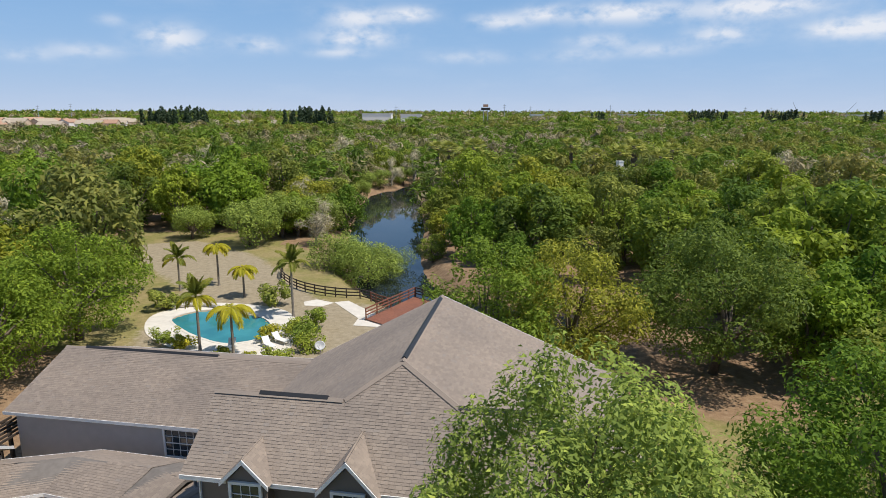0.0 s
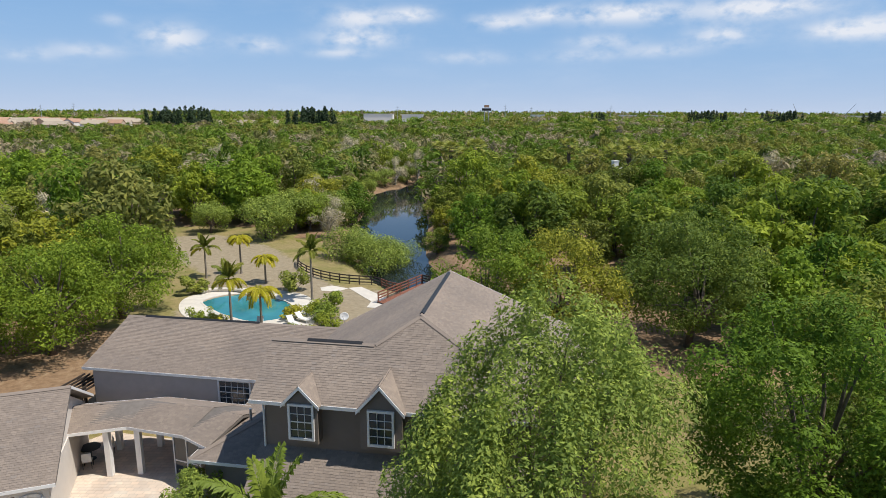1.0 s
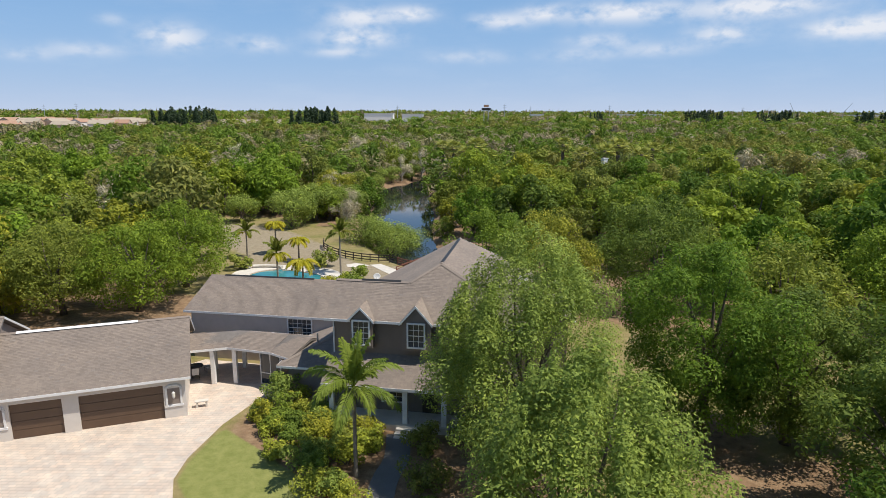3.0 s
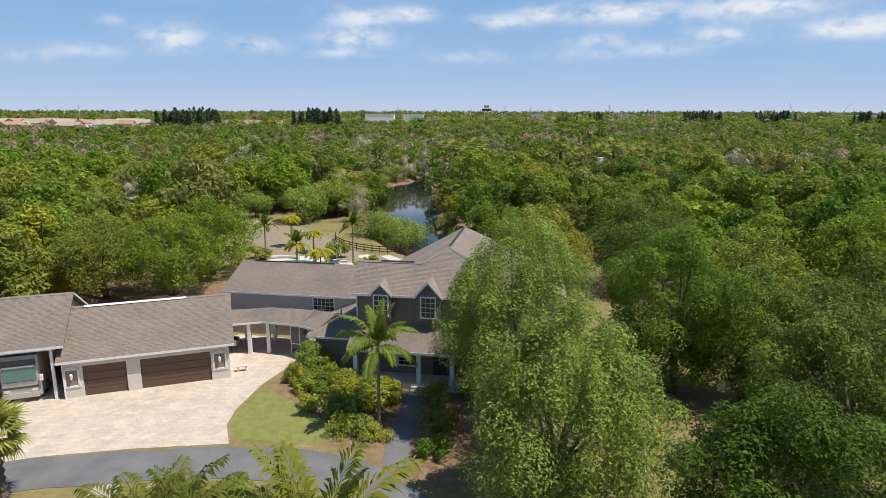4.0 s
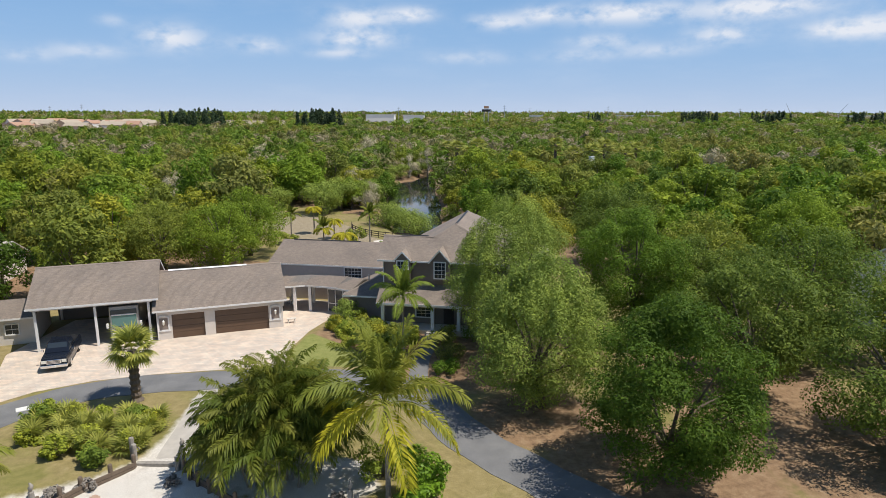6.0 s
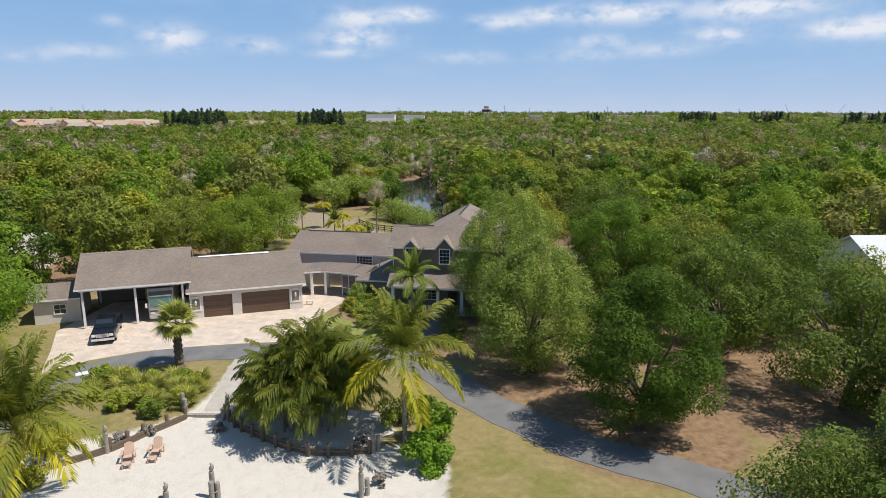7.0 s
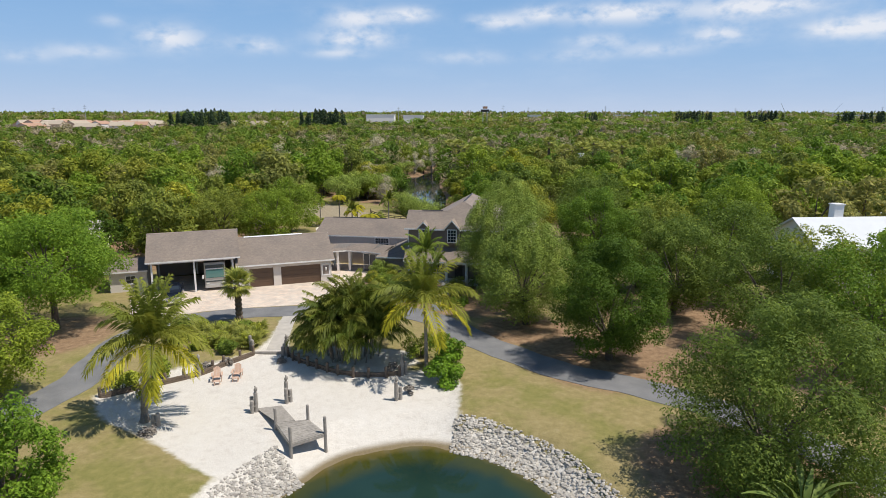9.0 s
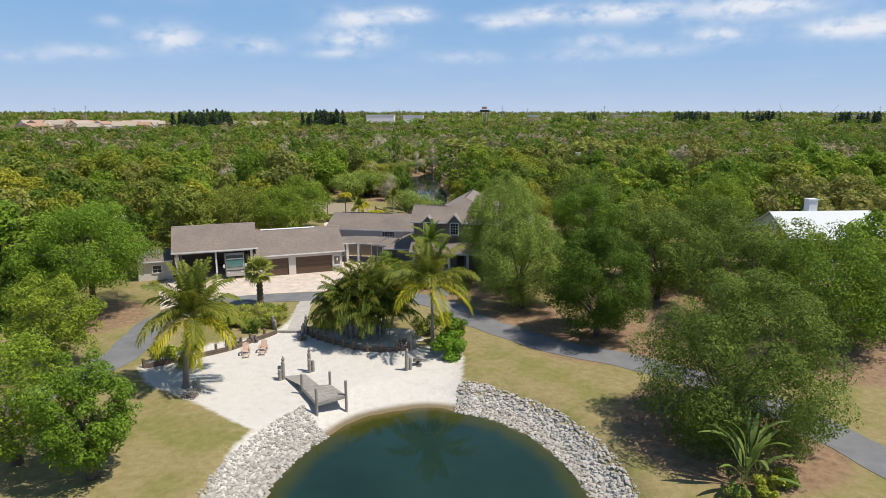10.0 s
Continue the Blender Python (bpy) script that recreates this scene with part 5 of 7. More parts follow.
SHRUBS = [
    (-4.9, -15.0, 1.75, 2.3, M_GLOSSY, "glossy round sea-grape bush on sand", 2600, 0.13), (-4.7, -12.6, 1.65, 3.3, M_GLOSSY, "tall glossy sea-grape bush on sand", 2600, 0.13),
    (-7.0, -10.2, 1.6, 2.2, M_SHRUB, "leafy shrub behind the palms", 1500, 0.11),
    (-13.6, 17.3, 1.7, 2.4, M_LIGHT, "grey-green feathery shrub beside the entry", 2000, 0.10), (-12.6, 15.4, 1.4, 1.8, M_SHRUB, "clipped green shrub in the front bed", 1500, 0.1),
    (-11.2, 14.6, 1.3, 1.7, M_CROTON, "yellow-leaved shrub in the front bed", 1500, 0.1), (-9.6, 12.9, 1.5, 1.7, M_CROTON, "yellow-green shrub with orange blooms in the front bed", 1500, 0.1),
    (-8.0, 12.4, 1.3, 1.6, M_SHRUB, "green shrub in the front bed", 1400, 0.1), (-10.6, 11.4, 1.4, 1.2, M_SHRUB, "low dark shrub at the lawn's edge", 1300, 0.1),
    (-12.8, 13.2, 1.2, 1.1, M_SHRUB, "low grey-green shrub at the lawn's edge", 1200, 0.09), (-14.6, 15.9, 1.0, 1.0, M_LIGHT, "low pale shrub beside the paving", 900, 0.09),
    (-9.2, 7.2, 1.5, 1.1, M_SHRUB, "rounded shrub at the lawn's corner", 1500, 0.09), (-7.9, 9.9, 1.2, 1.4, M_SHRUB, "green shrub beside the garden walk", 1200, 0.1),
    (-6.8, 11.6, 1.1, 1.8, M_SHRUB, "spiky dark shrub beside the steps", 1200, 0.12), (-3.4, 11.6, 1.5, 1.6, M_OAK, "dark shrub beside the steps", 1200, 0.11),
    (-3.3, 8.0, 1.6, 1.5, M_OAK, "dark shrub beside the garden walk", 1200, 0.11), (-0.8, 12.6, 1.6, 1.6, M_SHRUB, "green shrub before the porch", 1000, 0.11),
    (-3.6, 4.6, 1.3, 1.2, M_OAK, "dark shrub beside the garden walk", 1000, 0.11),
    (-18.6, 26.6, 1.1, 3.7, M_BRIGHT, "bright green shrub beside the wing wall", 900, 0.1),
    (-16.2, 47.4, 1.2, 1.3, M_CROTON, "yellow-leaved shrub beside the pool", 700, 0.13), (-14.6, 49.5, 1.5, 1.5, M_SHRUB, "green shrub beside the pool", 800, 0.13), (-13.2, 47.6, 1.6, 1.5, M_SHRUB, "green shrub beside the pool", 800, 0.13),
    (-12.2, 45.5, 1.7, 1.5, M_SHRUB, "green shrub beside the pool", 800, 0.13), (-12.9, 50.5, 1.4, 2.0, M_SHRUB, "spiky green shrub beside the pool", 800, 0.15), (-14.4, 43.2, 1.3, 1.0, M_SHRUB, "low green shrub beside the pool", 700, 0.12),
    (-22.8, 45.6, 1.2, 1.1, M_CROTON, "yellow-green shrub behind the house wing", 700, 0.12), (-24.8, 47.0, 1.4, 1.3, M_SHRUB, "green shrub beside the pool", 700, 0.12), (-19.0, 43.4, 1.0, 0.9, M_CROTON, "yellow-green shrub behind the house wing", 600, 0.12),
    (-18.4, 57.6, 1.8, 2.6, M_SHRUB, "broad-leaved plant beyond the pool", 900, 0.18), (-29.2, 56.5, 1.8, 2.6, M_SHRUB, "banana-like plant beyond the pool", 900, 0.18), (-16.5, 42.6, 0.9, 0.8, M_CROTON, "yellow-green shrub behind the house wing", 500, 0.12),
    (-7.6, -17.0, 0.5, 0.6, M_DEAD, "dry grass tuft beside a stump on the sand", 300, 0.12), (-9.3, -13.0, 0.6, 0.7, M_DEAD, "dry grass tuft behind the timber edging", 350, 0.12), (-19.0, -10.8, 0.5, 0.5, M_DEAD, "dry grass tuft on the sand", 250, 0.11),
    (-23.6, -11.4, 0.6, 0.6, M_DEAD, "dry grass tuft behind the timber edging", 300, 0.12), (-25.0, -12.2, 0.6, 0.6, M_DEAD, "dry grass tuft behind the timber edging", 300, 0.12), (-24.8, -23.6, 0.7, 0.5, M_DEAD, "dry grass tuft at the sand's edge", 300, 0.12),
    (-28.6, -14.2, 1.5, 2.2, M_SHRUB, "yellow-green shrub behind the coconut palm", 1500, 0.12), (-30.0, -16.6, 1.5, 2.0, M_SHRUB, "yellow-green shrub behind the coconut palm", 1500, 0.12), (-27.6, -17.6, 1.1, 1.5, M_CROTON, "yellow-green shrub behind the coconut palm", 1000, 0.12),
    (13.2, -36.6, 1.0, 1.2, M_SHRUB, "leafy shrub at the foot of the broad-leaved plant", 1300, 0.09), (11.2, -36.6, 0.8, 0.8, M_LIGHT, "low pale shrub at the pond bank", 900, 0.08), (14.6, -35.4, 0.9, 1.0, M_SHRUB, "leafy shrub under the oak", 1000, 0.09),
    (-17.6, -8.6, 1.1, 1.3, M_SHRUB, "leafy shrub beside the beach walk", 1000, 0.11), (-16.2, -8.0, 1.2, 1.5, M_SHRUB, "leafy shrub beside the areca palms", 1000, 0.11),
]
for i, (x, y, rx, h, mat, label, n, size) in enumerate(SHRUBS):
    shrub(x, y, rx, h, mat, label, n, size, 60 + i)
r2 = np.random.default_rng(14)
for i, (x, y) in enumerate(((-13.2, 14.2), (-12.2, 16.6), (-11.7, 13.4), (-10.4, 13.6), (-10.2, 15.0), (-8.8, 13.6), (-8.6, 11.2), (-9.4, 10.2), (-11.6, 12.0), (-7.4, 13.4), (-9.0, 8.8), (-8.2, 7.0), (-7.2, 6.6), (-14.2, 14.9), (-12.2, 10.6), (-10.4, 9.6))):
    mat = (M_SHRUB, M_CROTON, M_SHRUB, M_LIGHT)[i % 4]
    shrub(x, y, r2.uniform(0.9, 1.4), r2.uniform(0.9, 1.7), mat, ("green leafy shrub in the front bed", "yellow-leaved shrub in the front bed", "green leafy shrub in the front bed", "grey-green feathery shrub in the front bed")[i % 4], 1200, 0.09, 500 + i)
r2 = np.random.default_rng(12)
for i in range(60):
    x, y = r2.uniform(-31.0, -22.0), r2.uniform(-11.0, -3.4)
    if y < -10.5 + 0.55 * (-22.0 - x) * 0.6 or y > -3.0 - 0.15 * (x + 30):
        continue
    if i % 3:
        fan_palm(x, y, 0.15, 20, "low yellow-green palmetto in a sandy bed", 200 + i, True)
    else:
        shrub(x, y, r2.uniform(0.8, 1.2), r2.uniform(1.0, 1.6), M_SHRUB, "yellow-green shrub in a sandy bed", 800, 0.11, 200 + i)

# broad-leaved plant under the oak by the pond
bop = empty("banana_plant", pose(12.2, -35.6, ground_z(12.2, -35.6)) @ Matrix.Scale(1.4, 4), "pale broad-leaved plant at the pond bank", "plant")
M_BROAD = foliage("broad_leaves", [(0.16, 0.22, 0.07), (0.18, 0.24, 0.08)], 0.3, rough=0.4)
for i in range(19):
    e, L, w = radians(89 - i * 2.6), 1.5, 0.12
    q, x, z = [], 0.9 * math.cos(e), 0.9 * math.sin(e)
    pts = [(0, 0), (x, z)]
    for k in range(6):
        e -= radians(9)
        x, z = x + L / 6 * math.cos(e), z + L / 6 * math.sin(e)
        pts.append((x, z))
    ws = [0.02, 0.03, w * 0.7, w, w, w * 0.8, w * 0.5, 0.02]
    vs = [(px_, s * ww, pz + abs(s) * ww * 0.35) for (px_, pz), ww in zip(pts, ws) for s in (-1, 0, 1)]
    fs = [(3 * k + j, 3 * k + 3 + j, 3 * k + 4 + j, 3 * k + 1 + j) for k in range(7) for j in (0, 1)]
    mesh_ob("leaf", vs, fs, M_BROAD, bop, smooth=True).matrix_basis = Matrix.Rotation(radians(i * 137.5), 4, "Z") @ Matrix.Translation((0.05 + 0.03 * (i % 4), 0, 0.28 * (i % 6)))

M_EDGING = plain("brown_weathered_timber", (0.15, 0.11, 0.08), 0.85, grain=6.0, amount=0.3, relief=0.4)

# ---- beach: edging, posts, dock, chairs ----


def piling(name, parent, x, y, h, r0=0.14, z=None, mat=None):
    z = ground_z(x, y) if z is None else z
    pts = [(0, 0, -0.4), (0, 0, h - 0.06), (0, 0, h)]
    vs, fs = tube(pts, [r0, r0 * 0.96, r0 * 0.8], 10)
    ob = mesh_ob(name, vs, fs, mat or M_GREYWOOD, parent, "weathered round timber post")
    ob.matrix_basis = Matrix.Translation((x, y, z)) if parent is None else parent.matrix_basis.inverted() @ Matrix.Translation((x, y, z))
    return ob


def edging(line, label):
    e = empty("timber_edging", pose(line[0][0], line[0][1], -0.28), label, "edging")
    inv = e.matrix_basis.inverted()
    pts = smooth_line(line, 1.15)
    for i, p in enumerate(pts):
        piling("edging_post", e, p[0], p[1], 0.95, 0.13, -0.3, M_EDGING)
        if i + 1 < len(pts):
            q = pts[i + 1]
            a = math.atan2(q[1] - p[1], q[0] - p[0])
            L = float(np.linalg.norm(q - p))
            for z0 in (-0.02, 0.23):
                box("board", e, M_EDGING, 0.0, 0.06, z0, L, 0.16, z0 + 0.22, 0.012, m=inv @ Matrix.Translation((p[0], p[1], -0.28)) @ Matrix.Rotation(a, 4, "Z"))


edging([(-31.0, -18.0), (-29.0, -16.5), (-27.2, -15.3), (-25.0, -13.5), (-23.8, -11.6), (-22.0, -9.2)][::-1], "curved weathered timber edging beside the white sand")
edging([(-19.2, -9.0), (-18.2, -10.3), (-16.6, -11.6), (-13.7, -13.5), (-11.1, -14.1), (-8.6, -13.7)], "curved weathered timber edging beside the white sand")


def marker(x, y, hs, label, finial=True):
    z = ground_z(x, y)
    e = empty("piling_cluster", pose(x, y, z), label, "post")
    for i, h in enumerate(hs):
        a = i * 2.2 + x
        ob = mesh_ob("piling", *tube([(0, 0, -0.4), (0, 0, h - 0.05), (0, 0, h)], [0.15, 0.145, 0.12], 10), M_GREYWOOD, e, "weathered round timber piling")
        ob.matrix_basis = Matrix.Translation((0.2 * math.cos(a), 0.2 * math.sin(a), 0))
        if finial and i == 0:
            top = mesh_ob("finial", *tube([(0, 0, 0), (0, 0, 0.12), (0.02, 0, 0.22), (0.08, 0, 0.34), (0.0, 0, 0.46), (-0.06, 0, 0.52)], [0.05, 0.11, 0.14, 0.10, 0.06, 0.02], 8), M_GREYWOOD, ob, "carved grey wooden finial", smooth=True)
            top.matrix_basis = Matrix.Translation((0, 0, h))
    vs, fs = tube([(0.26 * math.cos(w), 0.26 * math.sin(w), hs[-1] * 0.55) for w in np.linspace(0, 6.0, 12)], [0.03] * 12, 5)
    mesh_ob("rope", vs, fs, M_GREYWOOD, e, "rope binding")


marker(-18.7, -20.1, (1.5, 1.1, 0.95), "cluster of weathered pilings with a carved top at the jetty")
marker(-16.6, -18.5, (1.6, 1.2, 1.0), "cluster of weathered pilings with a carved top at the jetty")
marker(-8.4, -18.0, (1.5, 1.05), "cluster of weathered pilings with a carved top on the sand")
marker(-22.3, -8.4, (1.3, 1.0), "weathered pilings at the end of the edging", False)
marker(-19.2, -9.2, (1.5, 1.05, 0.9), "cluster of weathered pilings with a carved top at the beach walk")
marker(-8.3, -13.4, (1.5, 1.1), "cluster of weathered pilings with a carved top at the edging")
marker(-25.3, -13.7, (1.4, 1.0), "weathered pilings beside the edging")
marker(-24.8, -22.4, (1.0, 0.8), "short weathered pilings beside the coconut palm", False)
box("step_beam", None, M_GREYWOOD, -22.0, -9.05, -0.35, -19.4, -8.75, -0.02, 0.02)
tagged(bpy.data.objects["step_beam"], "weathered timber step at the foot of the beach walk", "step")

DA, DB, DC, DD = Vector((-14.65, -25.6, 0)), Vector((-12.7, -24.2, 0)), Vector((-16.35, -22.8, 0)), Vector((-14.25, -22.3, 0))
dock = empty("jetty", pose(-15.0, -23.0, -0.9), "grey weathered plank jetty at the pond's edge", "jetty")
dinv = dock.matrix_basis.inverted()
zt = 0.28
n = 14
for i in range(n):
    a0, a1 = DA.lerp(DC, i / n), DA.lerp(DC, (i + 0.93) / n)
    b0, b1 = DB.lerp(DD, i / n), DB.lerp(DD, (i + 0.93) / n)
    vs, fs = prism([(a0.x, a0.y), (b0.x, b0.y), (b1.x, b1.y), (a1.x, a1.y)], zt - 0.045, zt + 0.004 * (i % 3))
    mesh_ob("plank", vs, fs, M_GREYWOOD, dock).matrix_basis = dinv
GA, GB = Vector((-18.6, -19.7, 0)), Vector((-16.9, -19.2, 0))
n = 26
for i in range(n):
    t0, t1 = i / n, (i + 0.93) / n
    f = lambda t: Vector((-16.3, -22.75, 0)).lerp(GA, t)
    g = lambda t: Vector((-15.1, -22.48, 0)).lerp(GB, t)
    zz = zt + (ground_z(-17.5, -19.7) + 0.06 - zt) * t0
    vs, fs = prism([(f(t0).x, f(t0).y), (g(t0).x, g(t0).y), (g(t1).x, g(t1).y), (f(t1).x, f(t1).y)], zz - 0.045, zz)
    mesh_ob("plank", vs, fs, M_GREYWOOD, dock).matrix_basis = dinv
for p, q in ((DA, DB), (DC, DA), (DD, DB)):
    d = (q - p)
    a = math.atan2(d.y, d.x)
    box("joist", dock, M_GREYWOOD, 0, -0.05, zt - 0.25, d.length, 0.05, zt - 0.05, m=dinv @ Matrix.Translation(p) @ Matrix.Rotation(a, 4, "Z"))
for p in (DA, DB, DC, DD):
    piling("piling", dock, p.x, p.y, 2.6 if p in (DA, DB) else 1.95, 0.11, -1.15 if p in (DA, DB) else -0.6)


def adirondack(x, y, turn):
    """A low slatted garden chair, facing local -y."""
    c = empty("garden_chair", pose(x, y, ground_z(x, y), 0, 0, turn), "salmon-painted slatted wooden garden chair on sand", "chair", "garden chairs on the beach")
    for i in range(6):
        box("seat_slat", c, M_CHAIR, -0.28, -0.32 + i * 0.1, 0.36 - i * 0.02, 0.28, -0.23 + i * 0.1, 0.385 - i * 0.02, 0.005)
    for i in range(5):
        x0 = -0.27 + i * 0.11
        top = 0.95 + 0.09 * math.cos((i - 2) * 0.75)
        box("back_slat", c, M_CHAIR, x0, -0.012, 0.0, x0 + 0.1, 0.012, top - 0.25, 0.005, m=Matrix.Translation((0, 0.25, 0.27)) @ Matrix.Rotation(radians(-24), 4, "X"))
    for s in (-1, 1):
        box("arm", c, M_CHAIR, s * 0.38 - 0.07, -0.42, 0.55, s * 0.38 + 0.07, 0.38, 0.575, 0.006)
        box("leg", c, M_CHAIR, s * 0.33 - 0.03, -0.36, 0.0, s * 0.33 + 0.03, -0.28, 0.55, 0.005)
        box("leg", c, M_CHAIR, s * 0.33 - 0.03, 0.3, 0.0, s * 0.33 + 0.03, 0.38, 0.55, 0.005)
    f = empty("footstool", pose(x, y, ground_z(x, y), 0, 0, turn) @ Matrix.Translation((0, -0.85, 0)), "salmon-painted slatted footstool on sand", "footstool", "footstools on the beach")
    for i in range(4):
        box("slat", f, M_CHAIR, -0.25, -0.2 + i * 0.1, 0.3, 0.25, -0.11 + i * 0.1, 0.325, 0.005)
    for sx in (-1, 1):
        for sy in (-1, 1):
            box("leg", f, M_CHAIR, sx * 0.21 - 0.03, sy * 0.15 - 0.03, 0, sx * 0.21 + 0.03, sy * 0.15 + 0.03, 0.3)


adirondack(-23.3, -14.6, 18)
adirondack(-21.9, -13.9, 8)

# ---- riprap ----
ROCKS = []
for i in range(8):
    bm = bmesh.new()
    bmesh.ops.create_icosphere(bm, subdivisions=1, radius=1.0)
    rr = random.Random(i)
    sx, sy, sz = rr.uniform(0.8, 1.25), rr.uniform(0.7, 1.1), rr.uniform(0.45, 0.75)
    for v in bm.verts:
        k = rr.uniform(0.75, 1.2)
        v.co = Vector((v.co.x * sx * k, v.co.y * sy * k, v.co.z * sz * k))
    me = bpy.data.meshes.new("stone")
    bm.to_mesh(me)
    bm.free()
    me.materials.append(M_ROCK)
    ROCKS.append(me)
bank = empty("stone_bank", pose(0, 0, 0), "pale limestone riprap bank around the pond", "stone bank", kind="stuff")
r2 = np.random.default_rng(21)
spots = []
for n, a0, a1, d0, d1 in ((3300, -8, 80, -0.4, 2.5), (3300, 138, 200, -0.3, 3.3)):
    for i in range(n):
        a = radians(r2.uniform(a0, a1))
        d = r2.uniform(d0, d1)
        k = 1 + d / 11.0
        x, y = POND_C[0] + POND_R[0] * k * math.cos(a), POND_C[1] + POND_R[1] * k * math.sin(a)
        spots.append((x, y, (0.06 + 0.15 * r2.uniform(0, 1) ** 1.7) * (0.75 if d > 2.3 else 1)))
spots.sort(key=lambda s: -s[2])
vs, fs = [], []
for i, (x, y, s) in enumerate(spots):
    m = Matrix.Translation((x, y, ground_z(x, y) + s * 0.12)) @ Euler((r2.uniform(-0.4, 0.4), r2.uniform(-0.4, 0.4), r2.uniform(0, 6.3))).to_matrix().to_4x4() @ Matrix.Scale(s, 4)
    me = ROCKS[i % 8]
    if i % 7 == 0 and i < 2100:
        link("stone", me, bank, m)
    else:
        o = len(vs)
        vs += [m @ v.co for v in me.vertices]
        fs += [tuple(o + k for k in p.vertices) for p in me.polygons]
tagged(mesh_ob("stones", vs, fs, M_ROCK, bank), kind="stuff")

# ---- vehicles ----


def lathe_wheel(parent, x, y, r0=0.4, w=0.26):
    t = mesh_ob("wheel", *tube([(-w / 2, 0, 0), (-w / 2 + 0.03, 0, 0), (w / 2 - 0.03, 0, 0), (w / 2, 0, 0)], [r0 * 0.9, r0, r0, r0 * 0.9], 20), M_RUBBER, parent, "black tyre")
    t.matrix_basis = Matrix.Translation((x, y, r0))
    mesh_ob("rim", *tube([(-w / 2 - 0.01, 0, 0), (w / 2 + 0.01, 0, 0)], [r0 * 0.6, r0 * 0.6], 14), M_CHROME, t, "bright alloy rim")


def loft(sections, ring):
    """Skin over cross-sections: each (y, half width bottom, half width top, z0, z1)."""
    vs, fs = [], []
    for y, w0, w1, z0, z1 in sections:
        vs += [(-w0, y, z0), (w0, y, z0), (w0, y, z0 + (z1 - z0) * 0.6), (w1, y, z1), (-w1, y, z1), (-w0, y, z0 + (z1 - z0) * 0.6)]
    n = 6
    for i in range(len(sections) - 1):
        for k in range(n):
            fs.append((i * n + k, i * n + (k + 1) % n, (i + 1) * n + (k + 1) % n, (i + 1) * n + k))
    fs.append(tuple(range(n)))
    fs.append(tuple((len(sections) - 1) * n + k for k in range(n))[::-1])
    return vs, fs


def pickup():
    t = empty("pickup_truck", GARAGE @ Matrix.Translation((-17.2, -5.2, 0.035)), "dark blue crew-cab pickup truck with chrome grille", "pickup truck")
    body = mesh_ob("body", *loft([(0.0, 0.9, 0.86, 0.55, 1.08), (0.12, 0.97, 0.9, 0.45, 1.14), (1.35, 1.0, 0.92, 0.45, 1.22), (3.6, 1.0, 0.94, 0.45, 1.2), (5.75, 1.0, 0.95, 0.5, 1.2), (5.85, 0.97, 0.93, 0.55, 1.15)], 6), M_CARPAINT, t, "dark blue body")
    mesh_ob("cab", *loft([(1.25, 0.9, 0.86, 1.15, 1.25), (1.95, 0.88, 0.72, 1.15, 1.88), (3.3, 0.88, 0.72, 1.15, 1.9), (3.75, 0.88, 0.76, 1.15, 1.5)], 6), M_CARPAINT, t, "dark blue cab")
    mesh_ob("windscreen", [(-0.76, 1.32, 1.27), (0.76, 1.32, 1.27), (0.66, 1.9, 1.83), (-0.66, 1.9, 1.83), (-0.76, 1.30, 1.26), (0.76, 1.30, 1.26), (0.66, 1.88, 1.86), (-0.66, 1.88, 1.86)],
            [(3, 2, 1, 0), (4, 5, 6, 7), (0, 1, 5, 4), (2, 3, 7, 6)], M_PANE, t, "dark windscreen")
    for s in (-1, 1):
        box("side_window", t, M_PANE, s * 0.86 - 0.02, 2.0, 1.28, s * 0.86 + 0.02, 3.3, 1.62, label="dark side window")
        lathe_wheel(t, s * 0.86, 1.05), lathe_wheel(t, s * 0.86, 4.6)
        box("headlight", t, M_LAMPGLASS, s * 0.72 - 0.17, -0.03, 0.78, s * 0.72 + 0.17, 0.04, 1.02, 0.01, "clear headlight")
        box("mirror", t, M_CHROME, s * 1.12 - 0.1, 1.62, 1.2, s * 1.12 + 0.1, 1.76, 1.42, 0.02, "chrome door mirror")
    g = box("grille", t, M_CHROME, -0.52, -0.05, 0.7, 0.52, 0.03, 1.05, 0.02, "chrome grille")
    for z in (0.76, 0.86, 0.96):
        box("grille_slot", g, M_BLACK, -0.45, -0.056, z, 0.45, -0.048, z + 0.05)
    box("bumper", t, M_CHROME, -0.95, -0.16, 0.42, 0.95, 0.02, 0.66, 0.03, "chrome bumper")
    box("bed", t, M_BLACK, -0.82, 3.85, 1.17, 0.82, 5.7, 1.215, label="black cargo bed cover")
    box("number_plate", t, M_MARKWHITE, -0.16, -0.175, 0.48, 0.16, -0.165, 0.6)


